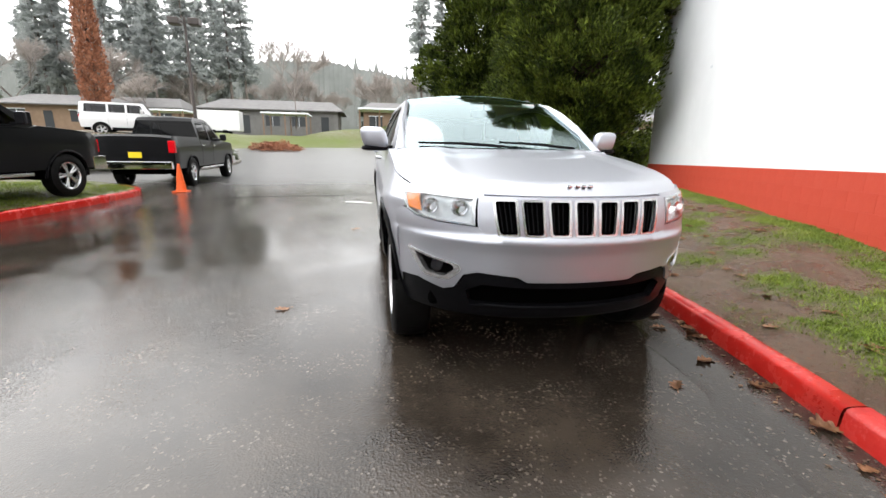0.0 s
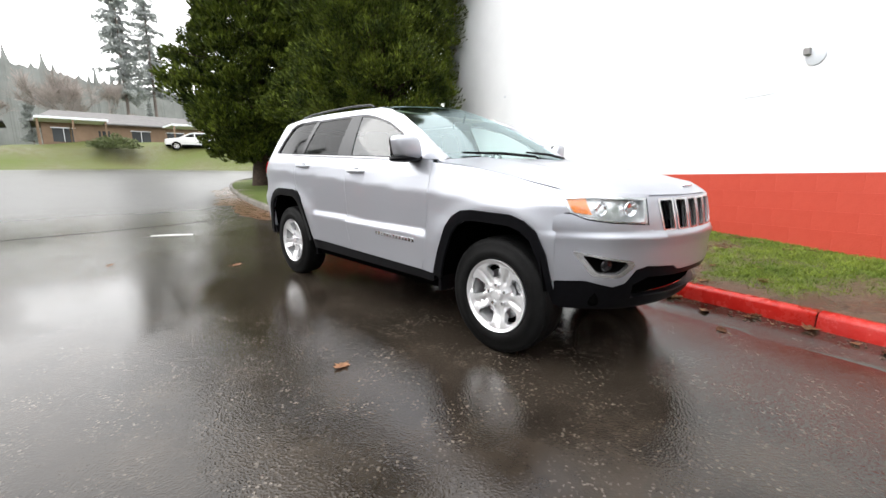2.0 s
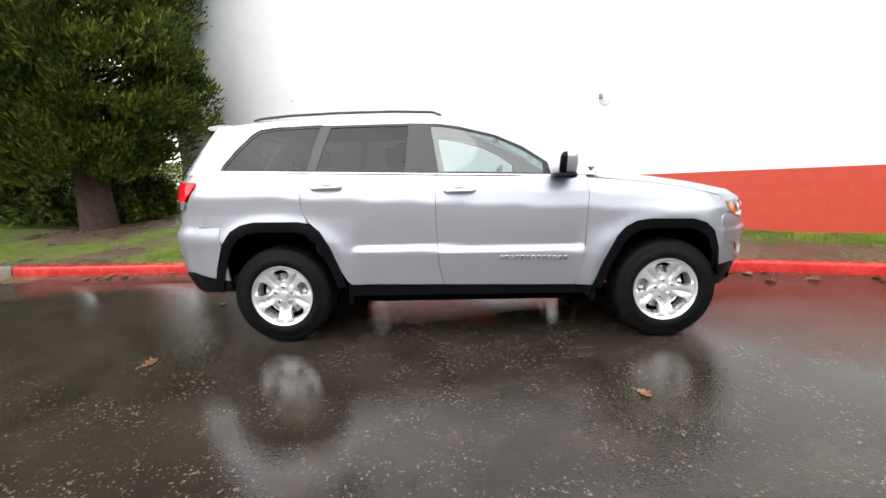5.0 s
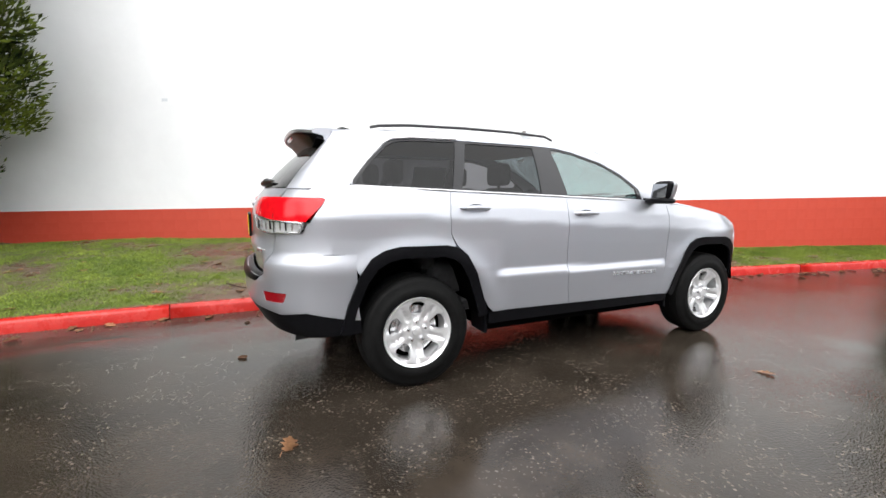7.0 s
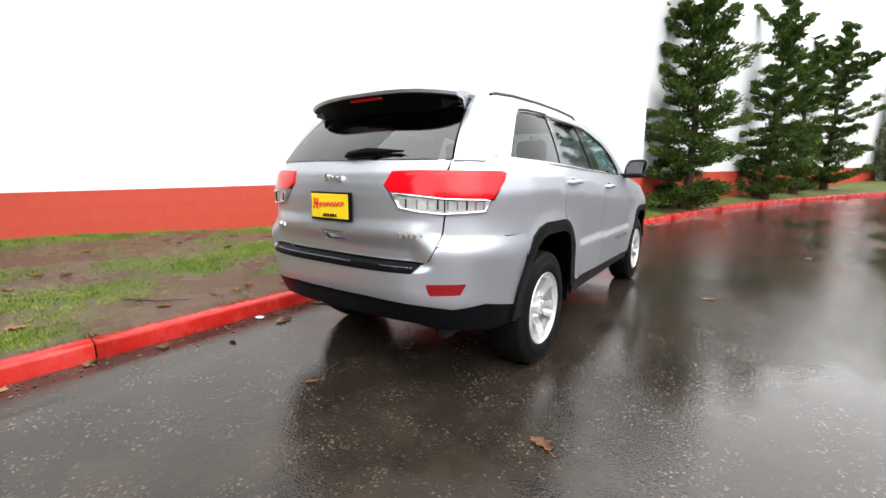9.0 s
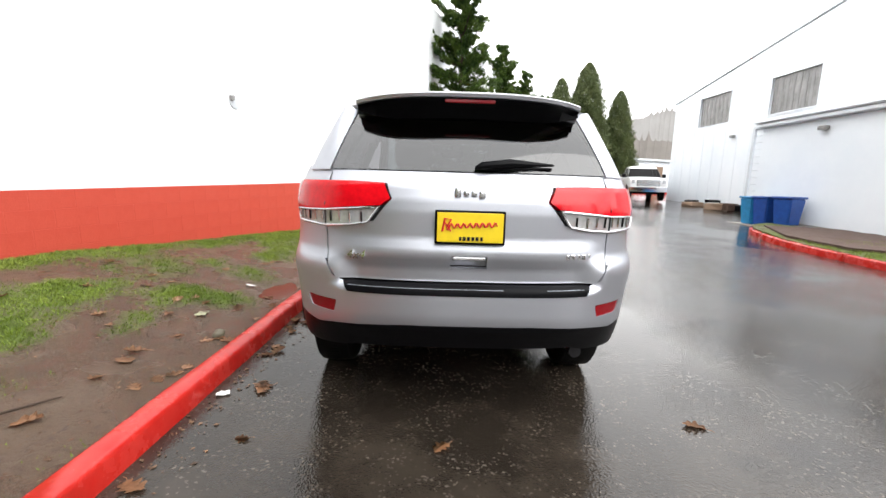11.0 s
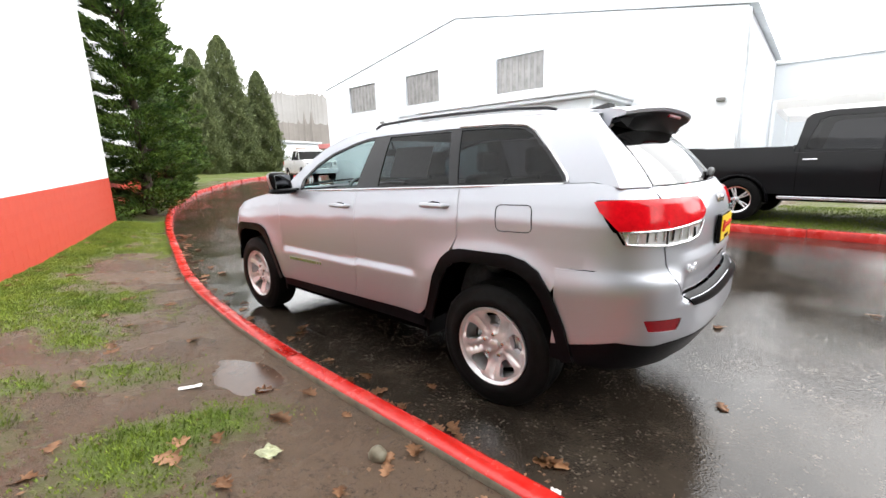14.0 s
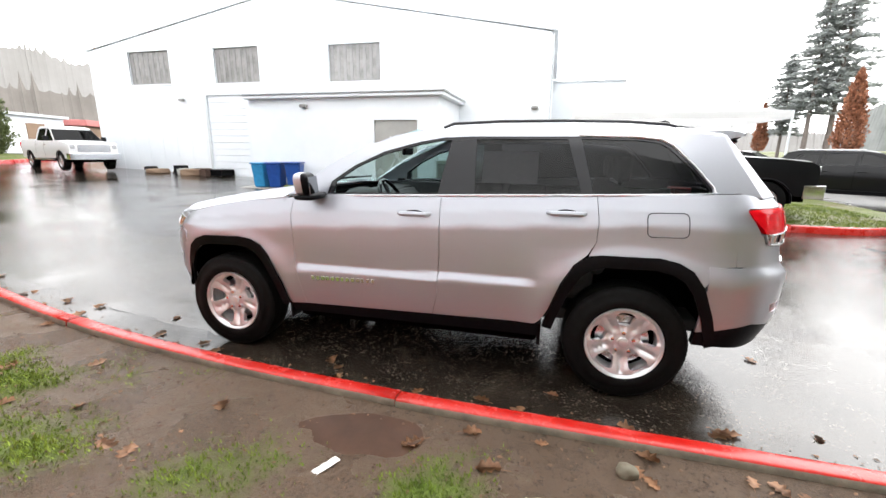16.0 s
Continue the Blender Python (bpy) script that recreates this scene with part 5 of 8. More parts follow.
    rf = rounded([(rx(-0.795), 0.692), (rx(-0.625), 0.688), (rx(-0.645), 0.625), (rx(-0.775), 0.630)], 0.012, 2)
    sheet("rear_bumper", [both(bl) + list(reversed(both(bu))), rf, [(-a, z) for a, z in rf]], tail, SILVER, car, thick=0.02, step=0.03)
    for s in (1, -1):
        sheet("rear_reflector", [[(a * s, z) for a, z in rf]], tail, RED_DARK, car, "deep red rear reflector", lift=-0.004, thick=0.02, step=0.03)
    st = both([(rx(-0.56), 0.742), (rx(-0.585), 0.782), (rx(-0.3), 0.782)])
    sheet("bumper_step", [st], tail, BLACK_PLASTIC, car, "black ribbed bumper step", lift=0.006, thick=0.02, step=0.03)
    vl = [(-ry(1.84), 0.43), (rx(-0.85), 0.41), (rx(-0.62), 0.43), (rx(-0.55), 0.45), (rx(-0.3), 0.455)]
    vu = [(-ry(1.84), 0.511), (-ry(2.0), 0.541), (rx(-0.86), 0.571), (rx(-0.74), 0.548), (rx(-0.60), 0.568), (rx(-0.3), 0.588)]
    sheet("rear_valance", [both(vl) + list(reversed(both(vu)))], tail, BLACK_PLASTIC, car, "black lower rear valance", thick=0.05)
    ex = tube([(-0.62, 1.8, 0.38), (-0.62, 2.05, 0.375), (-0.62, 2.2, 0.37)], 0.034, 12)
    part("exhaust_pipe", ex, RAIL_DARK, car, "metal tail pipe", smooth=True)
    # spoiler
    sp = bmesh.new()
    secs = []
    for u in np.linspace(-1, 1, 17):
        au = abs(u)
        x = 0.605 * u
        z0 = 1.745 - 0.035 * au ** 2.5
        yb = 2.155 - 0.10 * au ** 4
        pts = [(1.86, z0 - 0.012), (1.97, z0 - 0.008), (yb - 0.02, z0 - 0.018), (yb, z0 - 0.028), (yb - 0.006, z0 - 0.045), (yb - 0.07, z0 - 0.058), (1.97, z0 - 0.105), (1.88, z0 - 0.10)]
        secs.append([sp.verts.new((x * (1 if au < 0.98 else 0.99), y, z)) for y, z in pts])
    for a, b in zip(secs, secs[1:]):
        for i in range(8):
            sp.faces.new((a[i], a[(i + 1) % 8], b[(i + 1) % 8], b[i]))
    sp.faces.new(secs[0])
    sp.faces.new(secs[-1])
    part("roof_spoiler", sp, SILVER, car, "roof spoiler over the rear window", smooth=True, sharp=50)
    us = bmesh.new()
    secs = []
    for u in np.linspace(-1, 1, 13):
        au = abs(u)
        x = 0.595 * u
        z0 = 1.745 - 0.035 * au ** 2.5
        yb = 2.155 - 0.10 * au ** 4
        pts = [(yb - 0.012, z0 - 0.050), (yb - 0.05, z0 - 0.085 + 0.035 * au ** 4), (2.03, z0 - 0.15 + 0.075 * au ** 4), (1.95, z0 - 0.12 + 0.03 * au ** 4)]
        secs.append([us.verts.new((x, y, z)) for y, z in pts])
    for a, b in zip(secs, secs[1:]):
        for i in range(4):
            us.faces.new((a[i], a[(i + 1) % 4], b[(i + 1) % 4], b[i]))
    us.faces.new(secs[0])
    us.faces.new(secs[-1])
    part("spoiler_underside", us, BLACK_PLASTIC, car, "black spoiler underside", smooth=True)
    part("brake_lamp", box(-0.13, 0.13, 2.10, 2.137, 1.672, 1.694, 0.005), RED_DARK, car, "deep red high brake lamp")
    # rear wiper and plate
    wp = tube([rg(-0.03, 0.05) + Vector((0, 0.012, 0.004)), rg(-0.08, 0.075) + Vector((0, 0.022, 0.006)), rg(-0.28, 0.115) + Vector((0, 0.022, 0.008)), rg(-0.60, 0.115) + Vector((0, 0.016, 0.006))], [0.008, 0.019, 0.021, 0.005], 8)
    join(wp, tube([rg(-0.10, 0.05) + Vector((0, 0.010, 0)), rg(-0.58, 0.085) + Vector((0, 0.010, 0))], 0.006, 6))
    part("rear_wiper", wp, BLACK_PLASTIC, car, "black rear wiper", smooth=True)
    py = 2.44
    pl = part("plate_frame", box(-0.165, 0.165, py - 0.02, py, 0.982, 1.142, 0.006), BLACK_PLASTIC, car, "black plate frame")
    part("plate", box(-0.154, 0.154, py, py + 0.004, 0.994, 1.132, 0.003), PLATE_YELLOW, pl, "yellow dealer plate with red script")
    bm = bmesh.new()
    line = [(0.125 - 0.25 * i / 40, py + 0.007, 1.068 + 0.012 * i / 40 + 0.014 * math.sin(i * 1.35) * (1.5 if i < 5 else 0.8)) for i in range(41)]
    join(bm, tube(line, 0.0045, 5))
    join(bm, tube([(0.13, py + 0.007, 1.045), (0.118, py + 0.007, 1.105), (0.09, py + 0.007, 1.10), (0.105, py + 0.007, 1.07), (0.09, py + 0.007, 1.045)], 0.005, 5))
    part("plate_script", bm, PLATE_RED, pl, "red script line")
    for a, b, z0, z1 in bars(-0.06, 0.06, 1.002, 1.02, 6, 3):
        part("plate_bar", box(a, b, py + 0.004, py + 0.007, z0, z1), GLOSS_BLACK, pl)
    for a, b, z0, z1 in bars(-0.07, 0.07, 1.132, 1.142, 9, 4):
        part("plate_bar", box(a, b, py, py + 0.003, z0, z1), GLOSS_BLACK, pl)
    # badges: plain raised shapes
    bm = bmesh.new()
    for a, b, lo, hi in ((-0.075, -0.045, 1.20, 1.245), (-0.035, -0.008, 1.207, 1.232), (0.002, 0.03, 1.207, 1.232), (0.04, 0.07, 1.195, 1.232)):
        box(-b, -a, 2.385, 2.411, lo, hi, 0.006, bm=bm)
    part("rear_badge", bm, CHROME_DULL, car, "chrome marque badge", smooth=True)
    bm = bmesh.new()
    for a in (-0.07, -0.03, 0.005, 0.04):
        p0 = hood_pt(a / 0.8, 0.05)
        join(bm, box(a, a + 0.027, p0[1] - 0.015, p0[1] + 0.012, p0[2] + 0.0, p0[2] + 0.012, 0.004))
    part("bonnet_badge", bm, CHROME, car, "chrome marque badge", smooth=True)
    cu = bpy.data.curves.new("drive_badge", "FONT")
    cu.body, cu.size, cu.extrude, cu.align_x = "4x4", 0.062, 0.004, "CENTER"
    cu.shear = 0.25
    cu.materials.append(CHROME)
    tx = new("drive_badge", cu)
    q = Vector(tail(rx(0.53), 0.915))
    tx.matrix_world = Matrix.Translation(q + Vector((0, 0.004, -0.02))) @ Euler((radians(90), 0, radians(180 - 12))).to_matrix().to_4x4()
    tx.parent = car
    tagged(tx, "chrome 4x4 lettering")
    bm = bmesh.new()
    for a, b, z0, z1 in bars(-0.60, -0.46, 0.915, 0.94, 5, 8):
        q0, q1 = Vector(tail(rx(a), 0.93)), Vector(tail(rx(b), 0.93))
        box(a, b, max(q0.y, q1.y) - 0.01, max(q0.y, q1.y) + 0.002, z0, z1, 0.003, bm=bm)
    part("trim_badge", bm, CHROME, car, "small chrome trim badge")
    for s in (1, -1):
        bm = bmesh.new()
        for a, b, z0, z1 in bars(-0.71, -0.2, 0.638, 0.668, 13, 11):
            w = half_width((a + b) / 2, 0.655)
            box(-w - 0.004 if s > 0 else w - 0.006, -w + 0.006 if s > 0 else w + 0.004, a, b, z0 + 0.02 * a + 0.012, z1 + 0.02 * a + 0.012, 0.002, bm=bm)
        part("door_badge", bm, CHROME, car, "row of small chrome badge bars")

    # handles, fuel flap, mirrors
    for s, door_f, door_r in ((-1, fd[0], rd[0]), (1, fd[1], rd[1])):
        for y, z, d in ((0.075, 1.155, door_f), (1.05, 1.20, door_r)):
            w = half_width(y, z)
            h = tube([(s * (w - 0.01), y - 0.115, z), (s * (w + 0.03), y - 0.085, z), (s * (w + 0.038), y, z + 0.002), (s * (w + 0.03), y + 0.085, z), (s * (w - 0.01), y + 0.115, z)], [0.012, 0.016, 0.017, 0.016, 0.012], 8)
            part("door_handle", h, SILVER, d, "silver door handle", smooth=True)
            # flat black disc on the door paints the shade behind the handle
            cup = lathe([(0.0, 0.0), (0.0, 0.055), (0.002, 0.06), (0.003, 0.0)], 20, "X")
            bmesh.ops.transform(cup, matrix=Matrix.Translation((s * (w - 0.001), y, z - 0.012)) @ Matrix.Diagonal((s, 1.35, 0.6, 1)), verts=cup.verts)
            part("handle_shade", cup, GLOSS_BLACK, d, "flat dark disc for the shade behind the handle", smooth=True)
        # mirror
        mi = bmesh.new()
        bmesh.ops.create_uvsphere(mi, u_segments=20, v_segments=12, radius=1)
        for v in mi.verts:
            c = v.co
            x, y, z = (math.copysign(abs(k) ** 0.55, k) for k in c)
            v.co = (s * (1.0 + 0.104 * x + 0.02 * z), -0.672 + (0.078 * y if y < 0 else 0.0) + 0.02 * x, 1.328 + 0.085 * z)
        mr = part("wing_mirror", mi, SILVER, car, "silver wing mirror with black back and base", smooth=True, sharp=80)
        hb = bmesh.new()
        bmesh.ops.create_uvsphere(hb, u_segments=20, v_segments=12, radius=1)
        for v in hb.verts:
            x, y, z = (math.copysign(abs(k) ** 0.5, k) for k in v.co)
            v.co = (s * (1.0 + 0.101 * x + 0.02 * z), -0.672 + (0.045 * y if y > 0 else 0.0) + 0.02 * x, 1.328 + 0.082 * z)
        part("mirror_shell", hb, BLACK_PLASTIC, mr, "black mirror back", smooth=True, sharp=80)
        mg = box(-0.08, 0.08, -0.002, 0.002, -0.058, 0.058, 0.0015)
        bmesh.ops.transform(mg, matrix=Matrix.Translation((s * 1.0, -0.624, 1.328)) @ Euler((radians(6), 0, s * radians(11))).to_matrix().to_4x4(), verts=mg.verts)
        part("mirror_glass", mg, MIRROR_GLASS, mr, "dark mirror glass")
        lowb = bmesh.new()
        bmesh.ops.create_uvsphere(lowb, u_segments=16, v_segments=8, radius=1)
        for v in lowb.verts:
            x, y, z = (math.copysign(abs(k) ** 0.6, k) for k in v.co)
            v.co = (s * (0.99 + 0.115 * x), -0.66 + 0.082 * y, 1.248 + 0.024 * z)
        part("mirror_base", lowb, BLACK_PLASTIC, mr, "black mirror base", smooth=True)
        part("mirror_arm", box(min(s * 0.84, s * 0.95), max(s * 0.84, s * 0.95), -0.70, -0.61, 1.235, 1.27, 0.012), BLACK_PLASTIC, mr)
        if s == 1:
            flap = rounded([(1.515, 1.082), (1.735, 1.088), (1.725, 1.228), (1.505, 1.222)], 0.035, 4)
            bm = tube([(-side(y, z)[0] + 0.001, y, z) for y, z in densify(flap, 0.03)], 0.0028, 5, closed=True)
            fl = part("fuel_flap", bm, GLOSS_BLACK, car, "outline of the fuel flap")

    # wheels
    def wheel(hy, sx):
        wt = new("wheel")
        wt.parent = car
        prof = []
        R = 0.379
        for a, r in ((-0.085, 0.232), (-0.112, 0.246), (-0.119, 0.253), (-0.1225, 0.30), (-0.120, 0.302), (-0.117, 0.340), (-0.106, 0.364), (-0.088, 0.376), (-0.04, 0.380), (0.04, 0.380), (0.088, 0.376), (0.106, 0.364), (0.117, 0.340), (0.120, 0.302), (0.1225, 0.30), (0.119, 0.253), (0.112, 0.246), (0.085, 0.232)):
            prof.append((a, r * R / 0.381))
        ty = part("tyre", lathe(prof, 56, caps=False), RUBBER, wt, "wet black tyre", smooth=True, sharp=60)
        tread = bmesh.new()
        for i in range(72):
            t = 2 * math.pi * i / 72
            for x0, x1 in ((-0.096, -0.06), (-0.03, 0.03), (0.06, 0.096)):
                b = box(x0, x1, -0.012, 0.012, 0.35, 0.3725 if abs(x0) + abs(x1) > 0.1 else 0.3795, 0)
                join(tread, b, Matrix.Rotation(t + (0.05 if x0 > 0 else 0), 4, "X"))
        tagged(part("tread", tread, RUBBER, ty), kind="stuff")
        barrel = lathe([(-0.10, 0.236), (-0.09, 0.228), (0.06, 0.215), (0.098, 0.226), (0.112, 0.239), (0.118, 0.236), (0.11, 0.222), (0.06, 0.205), (-0.08, 0.205)], 48, caps=False)
        rim = part("rim", barrel, ALLOY, wt, "silver five spoke alloy rim", smooth=True, sharp=50)

        def face(u, v):
            r = math.hypot(u, v)
            a = math.atan2(v, u)
            spoke = math.cos(5 * a)
            x = 0.075 + 0.03 * smooth01(0.10, 0.215, r) - 0.018 * (1 - smooth01(0.03, 0.09, r)) * 0 - 0.012 * smooth01(0.2, 0.75, -spoke) * smooth01(0.05, 0.1, r)
            groove = math.exp(-((abs(math.remainder(a, 2 * math.pi / 5)) * r) / 0.014) ** 2)
            x -= 0.016 * groove * smooth01(0.06, 0.12, r) * (1 - smooth01(0.19, 0.215, r))
            return (x, u, v)
        ring = [(0.223 * math.cos(t), 0.223 * math.sin(t)) for t in np.linspace(0, 2 * math.pi, 48, endpoint=False)]
        holes = []
        for i in range(5):
            t = 2 * math.pi * (i + 0.5) / 5
            lp = [(0.108, -0.13), (0.122, -0.27), (0.182, -0.35), (0.197, -0.27), (0.203, -0.13), (0.204, 0.0), (0.203, 0.13), (0.197, 0.27), (0.182, 0.35), (0.122, 0.27), (0.108, 0.13)]
            holes.append(rounded([(r * math.cos(t + a), r * math.sin(t + a)) for r, a in lp], 0.012, 2))
        sheet("spokes", [ring] + holes, face, ALLOY, rim, step=0.02, thick=0.035, centre=Vector((-1, 0, 0)))
        part("brake_disc", lathe([(0.0, 0.0), (0.0, 0.158), (0.02, 0.165), (0.022, 0.09), (0.045, 0.07), (0.045, 0.0)], 36), CHROME_DULL, wt, "dull brake disc", smooth=True)
        part("hub_back", lathe([(-0.03, 0.0), (-0.03, 0.207), (-0.02, 0.207), (-0.02, 0.0)], 30), DARK_VOID, wt)
        part("hub_cap", lathe([(0.07, 0.0), (0.07, 0.034), (0.094, 0.032), (0.098, 0.02), (0.098, 0.0)], 24), ALLOY, rim, "small hub cap", smooth=True)
        for i in range(5):
            t = 2 * math.pi * i / 5 + 0.63
            part("wheel_nut", lathe([(0.06, 0.0), (0.06, 0.0135), (0.092, 0.0125), (0.095, 0.0)], 8), CHROME, rim) .location = (0, 0.066 * math.cos(t), 0.066 * math.sin(t))
        wt.matrix_basis = pose(sx * 0.805, hy, 0.380, {-1.4575: -10, 1.4575: -18}[hy], 0, 0 if sx > 0 else 180)
        return wt
    for hy in (-1.4575, 1.4575):
        for sx in (1, -1):
            wheel(hy, sx)
    # arches and underside: near-black colour stands in for the shade in there
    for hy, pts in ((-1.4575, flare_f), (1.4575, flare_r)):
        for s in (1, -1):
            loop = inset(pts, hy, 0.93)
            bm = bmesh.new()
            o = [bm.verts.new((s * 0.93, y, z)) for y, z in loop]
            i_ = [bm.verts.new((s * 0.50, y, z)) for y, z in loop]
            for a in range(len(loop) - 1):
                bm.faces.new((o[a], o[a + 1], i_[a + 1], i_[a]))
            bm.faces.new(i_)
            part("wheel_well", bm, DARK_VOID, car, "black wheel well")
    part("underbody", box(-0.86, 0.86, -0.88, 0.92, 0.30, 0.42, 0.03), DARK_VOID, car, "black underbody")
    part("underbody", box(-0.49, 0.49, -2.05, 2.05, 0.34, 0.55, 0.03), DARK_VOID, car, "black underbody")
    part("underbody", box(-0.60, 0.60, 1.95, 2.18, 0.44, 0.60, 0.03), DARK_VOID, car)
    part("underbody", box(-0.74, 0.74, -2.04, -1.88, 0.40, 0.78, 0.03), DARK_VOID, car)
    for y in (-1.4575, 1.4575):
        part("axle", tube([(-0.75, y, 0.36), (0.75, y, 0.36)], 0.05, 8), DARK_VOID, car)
    for y, s in ((0.93, 1), (0.93, -1), (-0.93, 1), (-0.93, -1)):
        part("mud_flap", box(s * 0.80 - 0.1, s * 0.80 + 0.1, y - 0.012, y + 0.012, 0.30, 0.46, 0.004), BLACK_PLASTIC, car)

    # cabin
    part("cabin_floor", box(-0.74, 0.74, -0.85, 2.1, 0.44, 0.52, 0.01), CABIN, car, "dark cabin floor")
    for s in (1, -1):
        part("door_lining", box(s * 0.845 - 0.02, s * 0.845 + 0.02, -0.8, 0.88, 0.5, 1.24, 0.012), CABIN, car, "dark door lining")
        part("load_lining", box(s * 0.845 - 0.02, s * 0.845 + 0.02, 0.885, 2.05, 1.0, 1.24, 0.012), CABIN, car, "dark load space lining")
    part("rear_lining", box(-0.66, 0.66, 2.17, 2.22, 0.5, 1.28, 0.01), CABIN, car)
    part("headliner", box(-0.58, 0.58, -0.06, 1.85, 1.655, 1.675, 0.008), CABIN_LIGHT, car, "pale headliner")
    dash = bmesh.new()
    for x in (-0.80, 0.80):
        for y, z in ((-0.92, 0.95), (-0.92, 1.17), (-0.72, 1.215), (-0.50, 1.20), (-0.42, 1.10), (-0.40, 0.9)):
            dash.verts.new((x, y, z))
    bmesh.ops.convex_hull(dash, input=dash.verts)
    bmesh.ops.bevel(dash, geom=dash.edges[:], offset=0.02, segments=2, affect="EDGES")
    part("dashboard", dash, CABIN, car, "dark dashboard", smooth=True)
    part("firewall", box(-0.80, 0.80, -0.95, -0.90, 0.45, 1.20), DARK_VOID, car)
    hood_ = bmesh.new()
    bmesh.ops.create_uvsphere(hood_, u_segments=16, v_segments=8, radius=1)
    for v in hood_.verts:
        v.co = (0.38 + 0.19 * v.co.x, -0.55 + 0.14 * v.co.y, 1.20 + 0.07 * v.co.z)
    part("instrument_hood", hood_, CABIN, car, "dark instrument binnacle", smooth=True)
    n = 28
    wheel_ring = [(0.19 * math.cos(2 * math.pi * i / n), 0.19 * math.sin(2 * math.pi * i / n), 0) for i in range(n)]
    sw = tube(wheel_ring, 0.016, 8, closed=True)
    join(sw, box(-0.175, 0.175, -0.022, 0.022, -0.015, 0.01, 0.006))
    join(sw, box(-0.02, 0.02, -0.175, 0.02, -0.015, 0.01, 0.006))
    join(sw, lathe([(-0.03, 0.0), (-0.03, 0.06), (0.015, 0.055), (0.02, 0.0)], 16, "Z"))
    bmesh.ops.transform(sw, matrix=Matrix.Translation((0.38, -0.28, 1.16)) @ Euler((radians(-62), 0, 0)).to_matrix().to_4x4(), verts=sw.verts)
    part("steering_wheel", sw, GLOSS_BLACK, car, "black steering wheel", smooth=True)
    part("centre_console", box(-0.13, 0.13, -0.5, 0.55, 0.5, 0.86, 0.03), CABIN, car, "dark centre console")
    part("centre_screen", box(-0.13, 0.13, -0.415, -0.395, 1.0, 1.13, 0.008), CHROME_DULL, car, "grey centre screen surround")
    rm = box(-0.12, 0.12, -0.30, -0.27, 1.525, 1.595, 0.015)
    join(rm, tube([(0, -0.29, 1.57), (0, -0.33, 1.66)], 0.01, 6))
    part("rear_view_mirror", rm, BLACK_PLASTIC, car, "black rear view mirror")

    def seat(x, y, w, name):
        bm = box(x - w, x + w, y - 0.25, y + 0.25, 0.55, 0.80, 0.06, 3)
        bk = box(x - w, x + w, -0.07, 0.07, 0.0, 0.62, 0.06, 3)
        join(bm, bk, Matrix.Translation((0, y + 0.24, 0.74)) @ Matrix.Rotation(radians(-14), 4, "X"))
        n_ = 2 if w > 0.4 else 1
        for i in range(n_):
            hx = x if n_ == 1 else x + (-0.32, 0.32)[i]
            join(bm, box(hx - 0.13, hx + 0.13, y + 0.36, y + 0.46, 1.36, 1.54, 0.04, 3))
            join(bm, tube([(hx, y + 0.40, 1.3), (hx, y + 0.41, 1.4)], 0.012, 6))
        part(name, bm, CABIN, car, "dark cloth seat with head rest", smooth=True, sharp=50)
    seat(0.38, 0.12, 0.25, "front_seat")
    seat(-0.38, 0.12, 0.25, "front_seat")
    seat(0.0, 1.02, 0.66, "rear_seat")
    part("window_sticker", box(0.0, 0.002, 0.5, 0.86, 0, 0.22), PAPER, car, "paper sticker behind the rear glass").matrix_basis = Matrix.Translation((0.79, 0.0, 1.36)) @ Matrix.Rotation(radians(-22), 4, "Y")
    part("screen_sticker", box(0.38, 0.50, -0.258, -0.255, 1.635, 1.665), PAPER, car, "small paper sticker on the windscreen")
    # front wipers
    for x0, x1 in ((0.55, -0.08), (-0.05, -0.68)):
        pts = [ws(x0 / 0.78, 0.0) + Vector((0, -0.03, 0.012)), ws((x0 + x1) / 1.5, 0.02) + Vector((0, -0.02, 0.02)), ws(x1 / 0.78, 0.05) + Vector((0, -0.02, 0.012))]
        part("windscreen_wiper", tube(pts, [0.012, 0.012, 0.008], 6), BLACK_PLASTIC, car, "black windscreen wiper", smooth=True)
    return car


wagon()


